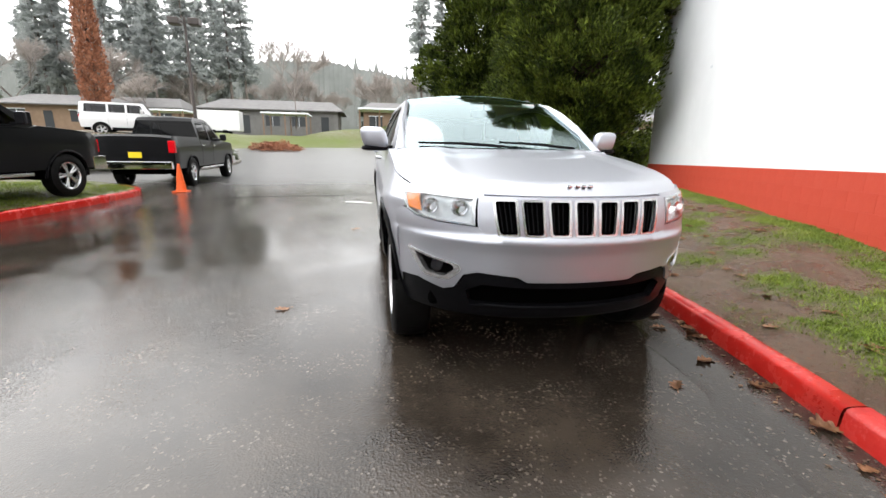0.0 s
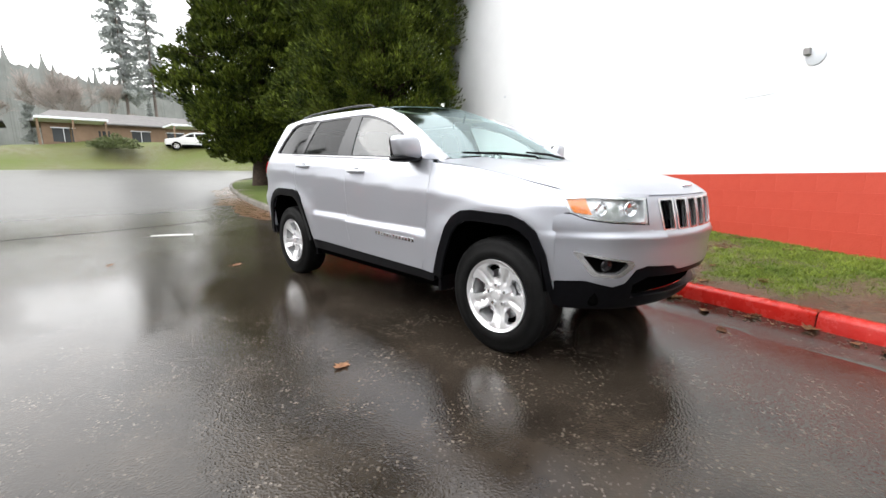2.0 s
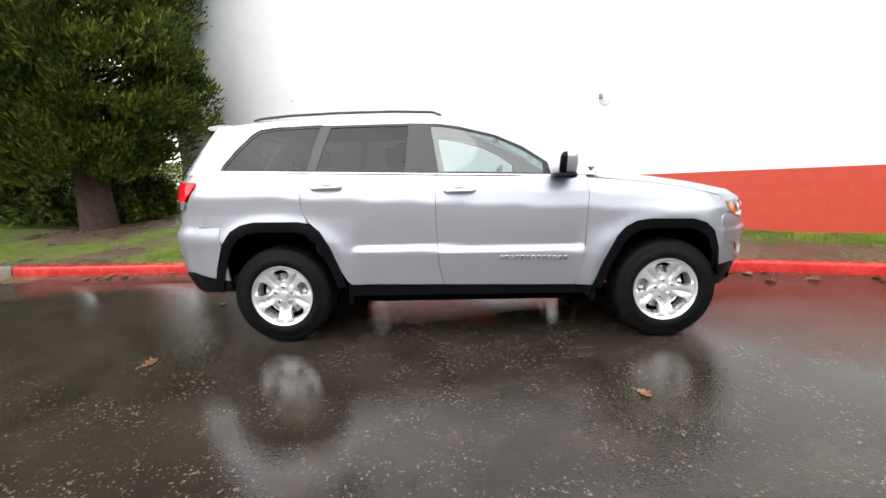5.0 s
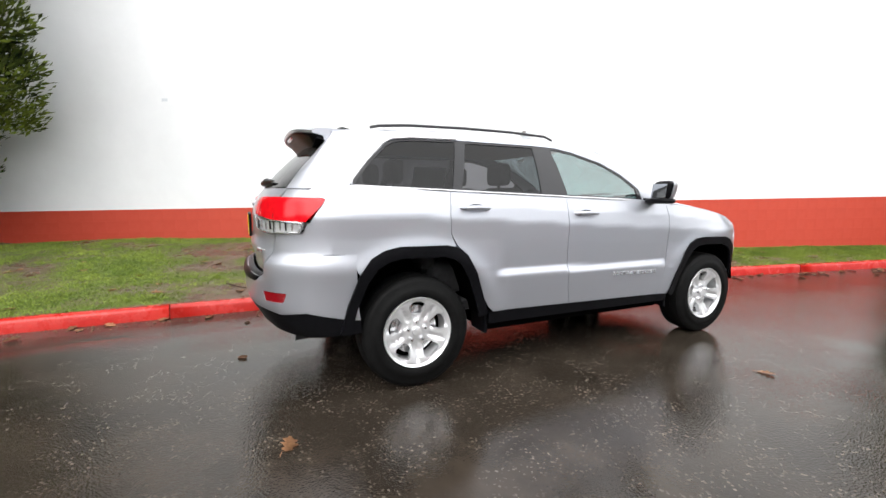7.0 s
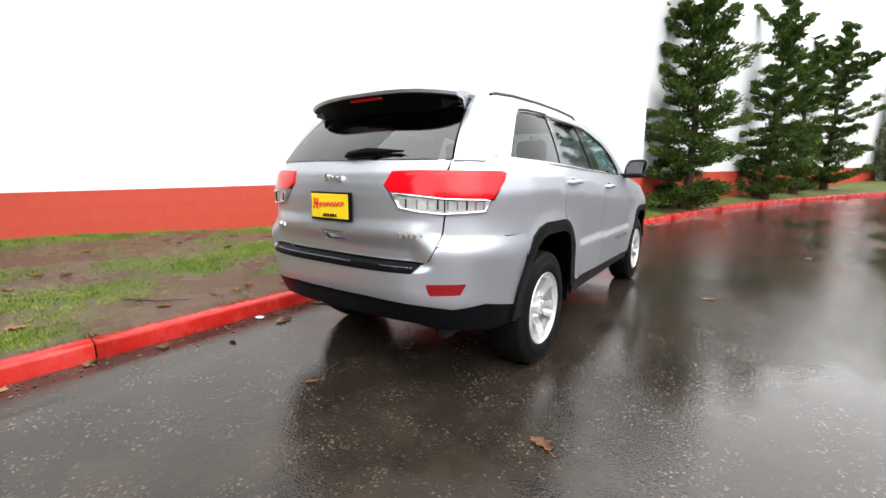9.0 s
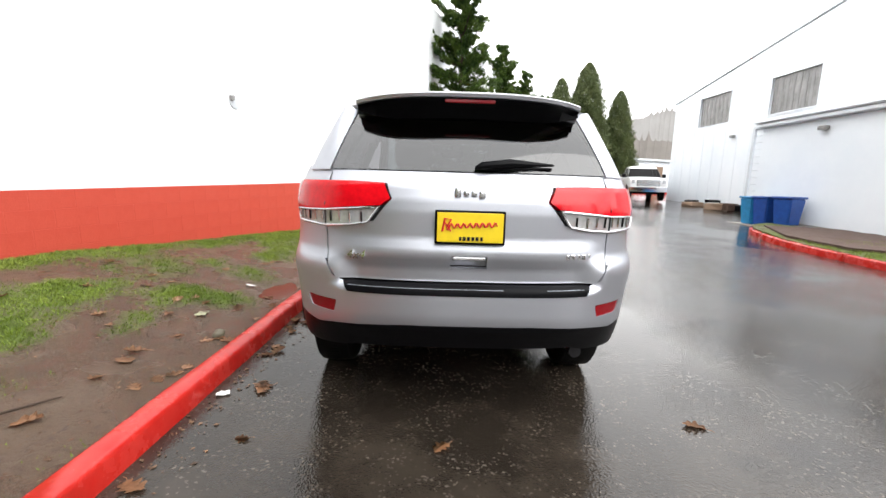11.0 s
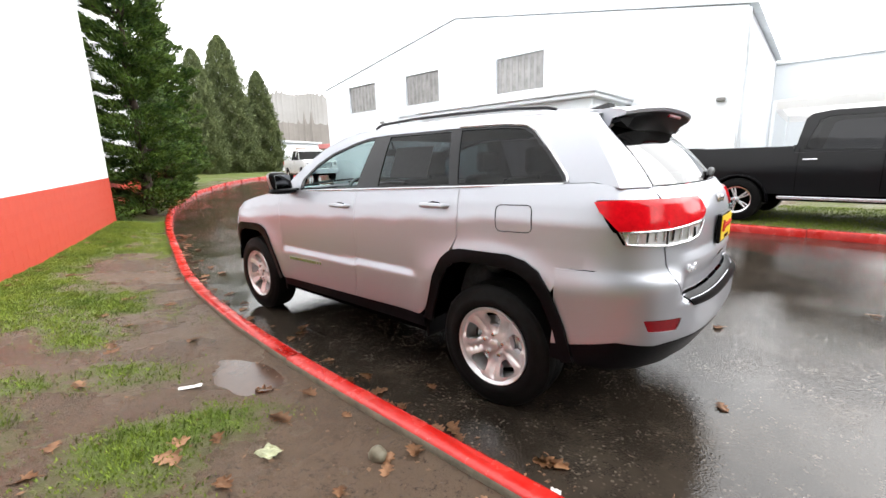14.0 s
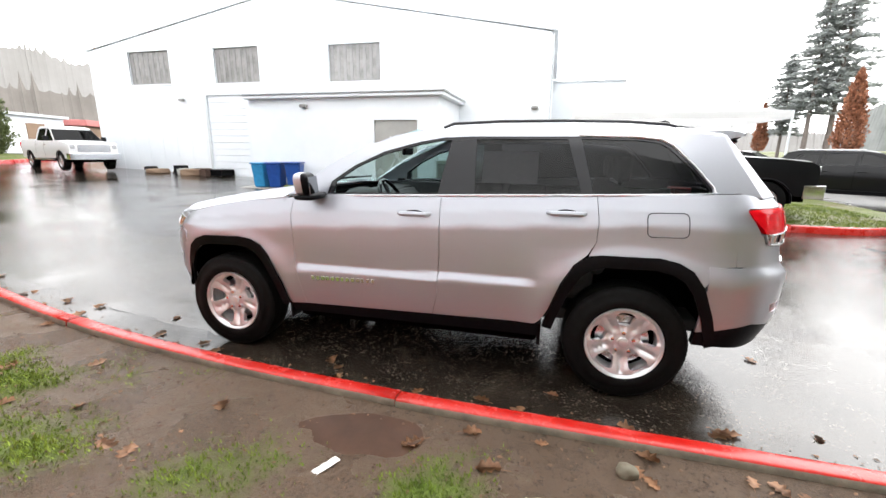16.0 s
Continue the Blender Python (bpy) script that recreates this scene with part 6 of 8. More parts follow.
# ---------- other vehicles ----------
def simple_wheel(parent, x, y, r, w, out, rim_mat):
    wt = new("wheel")
    wt.parent = parent
    hw = w / 2
    part("tyre", lathe([(-hw * 0.7, r * 0.60), (-hw, r * 0.68), (-hw, r * 0.88), (-hw * 0.8, r * 0.985), (0, r), (hw * 0.8, r * 0.985), (hw, r * 0.88), (hw, r * 0.68), (hw * 0.7, r * 0.60)], 36, caps=False), RUBBER, wt, smooth=True)
    rim = part("rim", lathe([(-hw * 0.7, r * 0.61), (hw * 0.4, r * 0.55), (hw * 0.85, r * 0.6), (hw * 0.92, r * 0.62), (hw * 0.8, r * 0.56), (hw * 0.2, r * 0.52)], 32, caps=False), rim_mat, wt, "bright alloy rim", smooth=True)
    part("brake_back", lathe([(-0.02, 0.0), (-0.02, r * 0.54), (0.0, r * 0.54), (0.0, 0.0)], 20), DARK_VOID, wt)
    for i in range(5):
        t = 2 * math.pi * i / 5
        b = bmesh.new()
        for sgn in (-1, 1):
            q = box(hw * 0.35, hw * 0.75, -0.017, 0.017, r * 0.1, r * 0.57, 0.008, 1)
            join(b, q, Matrix.Rotation(t + sgn * 0.14, 4, "X"))
        part("spoke", b, rim_mat, rim)
    part("hub", lathe([(hw * 0.2, 0.0), (hw * 0.2, r * 0.16), (hw * 0.8, r * 0.14), (hw * 0.85, 0.0)], 16), rim_mat, rim, smooth=True)
    wt.matrix_basis = pose(x, y, r, 17, 0, 0 if out > 0 else 180)
    return wt


def profile_car(name, label, m, paint, outline, roofline, wheels, r, half, glass, lamps, rim_mat=None, bed=None, arch=0.46, extras=None, tint=None):
    """A parked car in its own frame, nose to +y, resting on z = 0, from its side outline.
    outline: lower body (y, z) loop without arches; roofline: cabin loop; wheels: axle y; glass: side panes; lamps: (y, name)."""
    car = tagged(new(name), label, "truck" if bed else "car")
    rim_mat = rim_mat or ALLOY
    tint = tint or GLASS_TINT
    loop = []
    for i, (a, b) in enumerate(zip(outline, outline[1:] + outline[:1])):
        loop.append(a)
        if abs(a[1] - b[1]) < 0.08 and a[1] < 0.6 and b[1] < 0.6:
            for ay in sorted(wheels, reverse=a[0] > b[0]):
                if min(a[0], b[0]) < ay - arch and max(a[0], b[0]) > ay + arch:
                    s = 1 if a[0] < b[0] else -1
                    for k in range(9):
                        t = math.pi * k / 8
                        loop.append((ay - s * arch * math.cos(t), max(a[1], r * 0.95 + arch * math.sin(t) * 0.98 if 0 < k < 8 else a[1])))
    zlo, zhi = min(q[1] for q in outline), max(q[1] for q in outline)
    y0, y1 = min(q[0] for q in outline), max(q[0] for q in outline)

    def flank(y, z):
        t = (z - zlo) / (zhi - zlo)
        w = half * (1 - 0.03 * (1 - min(1, t / 0.3)) ** 2 - 0.06 * max(0, (t - 0.6) / 0.4) ** 2 - 0.008 * math.sin(t * 9))
        w *= 1 - 0.10 * smooth01(y1 - 0.55, y1 + 0.15, y) ** 2 - 0.05 * (1 - smooth01(y0 - 0.1, y0 + 0.35, y)) ** 2
        return (w, y, z)
    cen = Vector((0, (y0 + y1) / 2, (zlo + zhi) / 2))
    for s in (1, -1):
        sheet("body_side", [loop], lambda y, z, s=s: (s * flank(y, z)[0], y, z), paint, car, "", step=0.07, thick=0.02, centre=cen)
    n = len(outline)
    skin = [i for i in range(n) if not (abs(outline[i][1] - outline[(i + 1) % n][1]) < 0.08 and outline[i][1] < 0.6)]
    bm = bmesh.new()
    for i in skin:
        a, b = outline[i], outline[(i + 1) % n]
        k = 6
        rows = []
        for (y, z) in (a, b):
            w = flank(y, z)[0]
            rows.append([bm.verts.new((w * u, y, z + (0.035 * (1 - u ** 4) if z > zhi - 0.35 else 0))) for u in np.linspace(-1, 1, 2 * k + 1)])
        for q in range(2 * k):
            bm.faces.new((rows[0][q], rows[0][q + 1], rows[1][q + 1], rows[1][q]))
    bmesh.ops.remove_doubles(bm, verts=bm.verts, dist=0.002)
    if bed:
        kill = [f2 for f2 in bm.faces if all(bed[0] - 0.01 < v.co.y < bed[1] + 0.01 and v.co.z > zhi - 0.4 for v in f2.verts)]
        bmesh.ops.delete(bm, geom=kill, context="FACES")
    part("body_top", bm, paint, car, smooth=True, sharp=40)
    # cabin
    rlo, rhi = min(q[1] for q in roofline), max(q[1] for q in roofline)

    def cabin_side(y, z):
        t = (z - rlo) / (rhi - rlo)
        return (half * (0.94 - 0.17 * t - 0.03 * t * t), y, z)
    ccen = Vector((0, sum(q[0] for q in roofline) / len(roofline), rlo))
    for s in (1, -1):
        fm = lambda y, z, s=s: (s * cabin_side(y, z)[0], y, z)
        sheet("cabin_side", [roofline] + glass, fm, paint, car, step=0.12, thick=0.03, centre=ccen)
        for g in glass:
            cy, cz = sum(q[0] for q in g) / len(g), sum(q[1] for q in g) / len(g)
            sheet("side_window", [g], fm, tint, car, "dark side window", step=0.15, thick=0.004, lift=-0.01, centre=ccen)
    m_ = len(roofline)
    for i in range(m_):
        a, b = roofline[i], roofline[(i + 1) % m_]
        if abs(a[1] - rlo) < 0.02 and abs(b[1] - rlo) < 0.02:
            continue
        steep = abs(b[1] - a[1]) > 0.18
        bm = bmesh.new()
        rows = []
        for (y, z) in (a, b):
            w = cabin_side(y, z)[0]
            rows.append([bm.verts.new((w * u, y, z + (0.03 * (1 - u * u) if z > rhi - 0.12 else 0))) for u in np.linspace(-1, 1, 9)])
        for q in range(8):
            bm.faces.new((rows[0][q], rows[0][q + 1], rows[1][q + 1], rows[1][q]))
        if steep:
            part("screen", bm, GLASS_TRUCK if bed else GLASS_REAR, car, "dark glass screen", smooth=True)
        else:
            part("roof", bm, paint, car, smooth=True)
    # near-black blocks stand in for the shade in cabin, underside and wheel wells
    part("cabin_shade_block", box(-half * 0.72, half * 0.72, min(q[0] for q in roofline) + 0.25, max(q[0] for q in roofline) - 0.45, zlo, rlo - 0.1), DARK_VOID, car, "near-black block for the shaded cabin inside")
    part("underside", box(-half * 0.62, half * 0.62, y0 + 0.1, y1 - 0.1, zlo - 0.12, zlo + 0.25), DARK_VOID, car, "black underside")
    for ay in wheels:
        for s in (1, -1):
            simple_wheel(car, s * (half - 0.13), ay, r, 0.27, s, rim_mat)
        part("wheel_well", box(-half * 0.93, half * 0.93, ay - arch, ay + arch, r * 0.9, r * 0.95 + arch * 0.98), DARK_VOID, car)
        for s in (1, -1):
            lip = [(s * (flank(ay + arch * math.cos(t), r + arch * math.sin(t))[0] + 0.006), ay - arch * math.cos(t) * 1.0, r * 0.95 + arch * math.sin(t)) for t in np.linspace(0.0, math.pi, 11)]
            part("arch_lip", tube(lip, 0.022, 6), BLACK_PLASTIC if bed else paint, car, smooth=True)
    for nm, mt, x, ya, yb, z0, z1, lb in lamps:
        for s in (1, -1):
            part(nm, box(s * x - 0.085, s * x + 0.085, ya, yb, z0, z1, 0.015), mt, car, lb)
    for nm, mt, b6, lb in extras or ():
        part(nm, box(*b6, 0.012), mt, car, lb)
    # mirrors and door handles
    yf = max(q[0] for q in roofline)
    for s in (1, -1):
        part("wing_mirror", box(s * (half + 0.12) - 0.10, s * (half + 0.12) + 0.10, yf - 0.52, yf - 0.40, rlo + 0.05, rlo + 0.27, 0.03), GLOSS_BLACK if bed else paint, car, "wing mirror")
        part("mirror_arm", box(min(s * half * 0.9, s * (half + 0.05)), max(s * half * 0.9, s * (half + 0.05)), yf - 0.49, yf - 0.43, rlo + 0.05, rlo + 0.10), GLOSS_BLACK, car)
        for g in glass[:2]:
            gy = min(q[0] for q in g) + 0.12
            w = flank(gy, rlo - 0.11)[0]
            part("door_handle", box(s * w - 0.02, s * w + 0.025, gy - 0.11, gy + 0.11, rlo - 0.13, rlo - 0.095, 0.01), CHROME if bed else paint, car, "door handle")
    for gy in extras and [min(q[0] for q in g) - 0.05 for g in glass[:2]] or []:
        for s in (1, -1):
            ln = [(s * (flank(gy, z)[0] + 0.001), gy, z) for z in np.linspace(zlo + 0.1, zhi - 0.05, 8)]
            part("door_gap", tube(ln, 0.004, 4), DARK_VOID, car)
    car.matrix_basis = m
    return car


def paint_of(name, c, metal=0.3):
    return material(name, c, 0.3, metal, vary=0.05, scale=120, coat=0.2, bump=0.0, bump_scale=200, spec=0.2)


DARK_PAINT = paint_of("charcoal_paint", (0.0055, 0.0056, 0.0065), 0.0)
BLACK_PAINT = paint_of("black_paint", (0.004, 0.004, 0.005), 0.0)
WHITE_PAINT = paint_of("white_paint", (0.72, 0.72, 0.72), 0.0)

PICK_OUT = [(-3.02, 0.55), (2.76, 0.52), (2.84, 0.62), (2.87, 1.04), (2.84, 1.17), (2.70, 1.25), (2.2, 1.30), (1.46, 1.34), (1.30, 1.30), (-0.98, 1.30), (-1.02, 1.42), (-2.95, 1.42), (-3.02, 1.36)]
PICK_CAB = [(1.50, 1.29), (0.70, 1.88), (0.52, 1.96), (0.25, 2.01), (-0.55, 2.02), (-0.82, 1.98), (-0.90, 1.90), (-0.99, 1.29)]
PICK_GLASS = [[(1.22, 1.34), (0.66, 1.80), (0.50, 1.87), (0.26, 1.91), (0.24, 1.34)], [(0.13, 1.34), (0.15, 1.91), (-0.55, 1.92), (-0.70, 1.88), (-0.86, 1.36)]]
PICK_LAMPS = [("tail_lamp", RED_LENS, 0.90, -3.035, -2.93, 0.98, 1.30, "red tail lamp"), ("headlamp", CLEAR_LENS, 0.80, 2.66, 2.89, 0.98, 1.17, "clear headlamp")]
PICK_EXTRA = [("rear_bumper", CHROME, (-0.92, 0.92, -3.2, -3.04, 0.55, 0.75), "chrome rear bumper"), ("front_bumper", CHROME, (-0.98, 0.98, 2.62, 2.99, 0.50, 0.78), "chrome front bumper"),
              ("grille", CHROME_DULL, (-0.62, 0.62, 2.84, 2.91, 0.82, 1.18), "bright crossbar grille"), ("bed_floor", DARK_VOID, (-0.80, 0.80, -2.9, -1.05, 0.78, 0.82), "dark truck bed"),
              ("bed_front", DARK_VOID, (-0.85, 0.85, -1.06, -1.02, 0.8, 1.36), ""), ("tailgate", None, (-0.88, 0.88, -3.01, -2.96, 0.78, 1.38), "tailgate"),
              ("running_board", CHROME_DULL, (-1.03, -0.90, -1.15, 1.15, 0.46, 0.52), "side step"), ("running_board", CHROME_DULL, (0.90, 1.03, -1.15, 1.15, 0.46, 0.52), "side step")]


def pickup(label, m, paint, canopy=False):
    ex = [(a, b or paint, c, d) for a, b, c, d in PICK_EXTRA]
    car = profile_car("pickup_truck", label, m, paint, PICK_OUT, PICK_CAB, (-1.80, 1.95), 0.42, 1.0, PICK_GLASS, PICK_LAMPS, CHROME_DULL, bed=(-2.96, -1.0), arch=0.50, extras=ex)
    return car


SUV_OUT = [(-2.35, 0.50), (2.30, 0.48), (2.40, 0.60), (2.38, 0.92), (2.25, 1.03), (1.0, 1.20), (-2.30, 1.26), (-2.40, 0.95)]
SUV_CAB = [(1.15, 1.19), (0.25, 1.64), (0.0, 1.69), (-1.7, 1.70), (-1.95, 1.64), (-2.28, 1.22)]
SUV_GLASS = [[(0.75, 1.25), (0.15, 1.58), (-0.15, 1.62), (-0.18, 1.25)], [(-0.26, 1.25), (-0.24, 1.62), (-1.05, 1.63), (-1.08, 1.26)], [(-1.16, 1.26), (-1.14, 1.63), (-1.6, 1.61), (-1.95, 1.28)]]
SUV_LAMPS = [("tail_lamp", RED_LENS, 0.80, -2.40, -2.28, 0.98, 1.15, "red tail lamp"), ("headlamp", CLEAR_LENS, 0.72, 2.27, 2.40, 0.85, 1.0, "clear headlamp")]


def suv(name, label, m, paint, boxy=False):
    cab = [(0.95, 1.24), (0.60, 1.80), (0.45, 1.85), (-2.2, 1.85), (-2.32, 1.80), (-2.36, 1.24)] if boxy else SUV_CAB
    gl = [[(0.62, 1.30), (0.42, 1.74), (-0.2, 1.75), (-0.2, 1.30)], [(-0.30, 1.30), (-0.30, 1.75), (-1.05, 1.75), (-1.05, 1.30)], [(-1.15, 1.30), (-1.15, 1.75), (-2.1, 1.75), (-2.15, 1.30)]] if boxy else SUV_GLASS
    return profile_car(name, label, m, paint, SUV_OUT, cab, (-1.45, 1.45), 0.38, 0.93, gl, SUV_LAMPS, arch=0.45,
                       extras=[("grille", CHROME_DULL, (-0.45, 0.45, 2.36, 2.42, 0.78, 0.98), "bright grille"), ("roof_rail", CHROME_DULL, (0.62, 0.66, -1.7, -0.1, 1.70, 1.75), "roof rail"),
                               ("roof_rail", CHROME_DULL, (-0.66, -0.62, -1.7, -0.1, 1.70, 1.75), "roof rail"), ("sill", BLACK_PLASTIC, (-0.95, 0.95, -0.95, 0.95, 0.38, 0.50), "black sill")])


pickup("charcoal crew cab pickup parked on the grass island", pose(-8.1, 3.55, 0.17, 0, 0, -8), DARK_PAINT)
t2 = pickup("black crew cab pickup with a yellow dealer plate", pose(-7.25, 11.5, 0.0, 0, 0, 2), BLACK_PAINT)
part("dealer_plate", box(-0.16, 0.16, -3.03, -3.012, 0.84, 0.99, 0.004), PLATE_YELLOW, t2, "yellow dealer plate")
suv("sport_wagon", "dark grey off-road wagon parked beyond the island", pose(-12.9, 10.6, 0.0, 0, 0, -32), DARK_PAINT)
suv("boxy_wagon", "white boxy off-road wagon parked on the bank", pose(-14.4, 24.2, 1.5, 0, 0, -72), WHITE_PAINT, True)
pickup("white pickup truck parked by the workshop", pose(-12.65, -22.35, 0.52, 0, 0, -17), WHITE_PAINT)
suv("sport_wagon", "dark parked wagon in the far car park", pose(-19.5, 9.8, 0.0, 0, 0, -35), BLACK_PAINT)
suv("sport_wagon", "white wagon parked in the far car park", pose(-26, 17.0, 0.05, 0, 0, -40), WHITE_PAINT)
suv("sport_wagon", "white car parked below the apartments", pose(9.5, 47.0, 2.9, 0, 0, 80), WHITE_PAINT)


# ---------- trees and planting ----------
BARK = material("bark", (0.030, 0.018, 0.012), 0.85, second=(0.065, 0.042, 0.029), scale=9, bump=0.9, bump_scale=25)
# noise up to bright olive puts lit clumps into the cedar colour
LEAF_CEDAR = material("cedar_foliage", (0.008, 0.019, 0.003), 0.65, second=(0.125, 0.160, 0.020), scale=1.5, island=0.6, spec=0.2)
LEAF_PINE = material("pine_foliage", (0.020, 0.050, 0.010), 0.65, second=(0.095, 0.145, 0.024), scale=2.6, island=0.5, spec=0.2)
LEAF_SHRUB = material("shrub_foliage", (0.030, 0.050, 0.012), 0.6, second=(0.085, 0.12, 0.028), scale=1.6, island=0.4)
LEAF_HEDGE = material("hedge_conifer_foliage", (0.075, 0.10, 0.034), 0.6, second=(0.135, 0.16, 0.058), scale=0.9, island=0.22)
LEAF_BARE = material("bare_twigs", (0.30, 0.26, 0.235), 0.9, second=(0.36, 0.32, 0.295), scale=0.3, island=0.2)
LEAF_RUST = material("rust_foliage", (0.26, 0.10, 0.05), 0.7, second=(0.36, 0.16, 0.09), scale=0.8, island=0.4)
LEAF_FALLEN = material("fallen_leaf", (0.17, 0.075, 0.03), 0.5, second=(0.33, 0.17, 0.085), scale=30)
# woods greyed and lightened: the mist before them is in this colour
BACKDROP = material("mist_painted_woods", (0.29, 0.28, 0.265), 1.0, second=(0.35, 0.34, 0.33), scale=0.05)


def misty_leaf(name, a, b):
    """Soft far foliage that light passes through, its pale colours standing in for haze."""
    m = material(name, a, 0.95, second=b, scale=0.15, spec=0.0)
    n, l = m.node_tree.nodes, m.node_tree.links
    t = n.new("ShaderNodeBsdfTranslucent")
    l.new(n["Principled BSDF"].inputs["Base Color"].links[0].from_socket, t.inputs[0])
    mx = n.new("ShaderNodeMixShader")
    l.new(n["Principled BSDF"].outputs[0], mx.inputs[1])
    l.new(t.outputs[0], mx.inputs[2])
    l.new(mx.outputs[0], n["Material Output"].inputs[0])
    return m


# haze is painted into the pale leaf and bark colours of the far trees
LEAF_FAR = misty_leaf("hazed_conifer_foliage", (0.34, 0.365, 0.35), (0.42, 0.44, 0.43))
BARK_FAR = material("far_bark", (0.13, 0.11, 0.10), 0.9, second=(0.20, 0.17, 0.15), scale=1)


def leaf_mesh(name, centres, dirs, length, width, seed, mat_, parent, label=""):
    """Many small pointed leaves, each a bent pair of triangles, as one mesh."""
    rs = np.random.RandomState(seed)
    n = len(centres)
    d = dirs / np.maximum(1e-6, np.linalg.norm(dirs, axis=1))[:, None]
    r = rs.normal(size=(n, 3))
    side = np.cross(d, r)
    side /= np.maximum(1e-6, np.linalg.norm(side, axis=1))[:, None]
    up = np.cross(side, d)
    L = length * rs.uniform(0.6, 1.3, (n, 1))
    W = width * rs.uniform(0.6, 1.3, (n, 1))
    v = np.empty((n, 4, 3))
    v[:, 0] = centres - d * L * 0.5
    v[:, 1] = centres + side * W * 0.5 + up * W * 0.15
    v[:, 2] = centres + d * L * 0.5 - up * L * 0.1
    v[:, 3] = centres - side * W * 0.5 + up * W * 0.15
    me = bpy.data.meshes.new(name)
    me.vertices.add(n * 4)
    me.vertices.foreach_set("co", v.reshape(-1))
    me.loops.add(n * 4)
    me.loops.foreach_set("vertex_index", np.arange(n * 4))
    me.polygons.add(n)
    me.polygons.foreach_set("loop_start", np.arange(0, n * 4, 4))
    me.polygons.foreach_set("loop_total", np.full(n, 4))
    me.update(calc_edges=True)
    me.materials.append(mat_)
    ob = new(name, me)
    ob.parent = parent
    if label:
        tagged(ob, label)
    return ob


def trunk(parent, h, r, seed, lean=0.0, flare=1.5, n=12, bark=None):
    rnd = random.Random(seed)
    pts, rs = [], []
    for i in range(n):
        t = i / (n - 1)
        pts.append((lean * t * t + 0.06 * rnd.uniform(-1, 1) * (i > 0), 0.06 * rnd.uniform(-1, 1) * (i > 0), -0.15 + h * t))
        rs.append(r * (1 - 0.85 * t) * (1 + (flare - 1) * max(0, 1 - t * n / 1.6)))
    part("trunk", tube(pts, rs, 14), bark or BARK, parent, "brown ridged trunk", smooth=True)
    return pts


def cedar(label, m, h, radius, seed, low=1.6, clumps=420, per=70, leaf=0.15, girth=0.30, puff=1.0):
    """A dense many-limbed cedar: trunk, limbs, and sprays in clumps with gaps between."""
    tr = tagged(new("cedar_tree"), label, "tree")
    rs = np.random.RandomState(seed)
    trunk(tr, h * 0.93, girth, seed, flare=1.4)
    n_in = 26000
    ti = rs.beta(1.0, 1.8, n_in)
    ai = rs.uniform(0, 2 * math.pi, n_in)
    ri = radius * np.minimum(1, 0.5 + 4 * ti) * (1 - np.maximum(0, ti - 0.25) / 0.75) ** 0.45 * rs.uniform(0.15, 0.72, n_in)
    C = [np.stack([ri * np.cos(ai), ri * np.sin(ai), low + 0.2 + (h - low) * ti], 1)]
    D = [rs.normal(size=(n_in, 3))]
    for i in range(clumps):
        t = rs.beta(1.0, 1.8)
        z = low + (h - low) * t
        prof = (min(1.0, 0.55 + t * 4.0)) * (1 - max(0, t - 0.25) / 0.75) ** 0.45
        a = rs.uniform(0, 2 * math.pi)
        R = radius * prof * (0.82 + 0.22 * math.sin(3 * a + z * 1.3 + seed) + 0.14 * math.sin(7 * a + 2 * z))
        r = R * rs.uniform(0.45, 1.0) ** 0.5
        c = np.array((r * math.cos(a), r * math.sin(a), z - 0.25 * r / radius))
        if i % 12 == 0 and r > 0.6:
            part("limb", tube([(0, 0, z - 0.35 * r), tuple(c * (0.5, 0.5, 1) - (0, 0, 0.1)), tuple(c)], [0.06, 0.035, 0.012], 5), BARK, tr)
        size = puff * rs.uniform(0.22, 0.44) * (0.9 + leaf)
        k = int(per * rs.uniform(0.7, 1.3))
        u = rs.normal(size=(k, 3))
        u /= np.linalg.norm(u, axis=1)[:, None]
        q = u * size * rs.uniform(0.5, 1.0, (k, 1)) * (1.0, 1.0, 0.72)
        C.append(c + q)
        out = np.array((math.cos(a), math.sin(a), 0.25))
        D.append(u * 0.6 + out * 0.7 + (0, 0, 0.7) + rs.normal(size=(k, 3)) * 0.35)
    leaf_mesh("crown", np.concatenate(C), np.concatenate(D), leaf, leaf * 0.30, seed, LEAF_CEDAR, tr, "dense dark green scaly sprays")
    tr.matrix_basis = m
    return tr


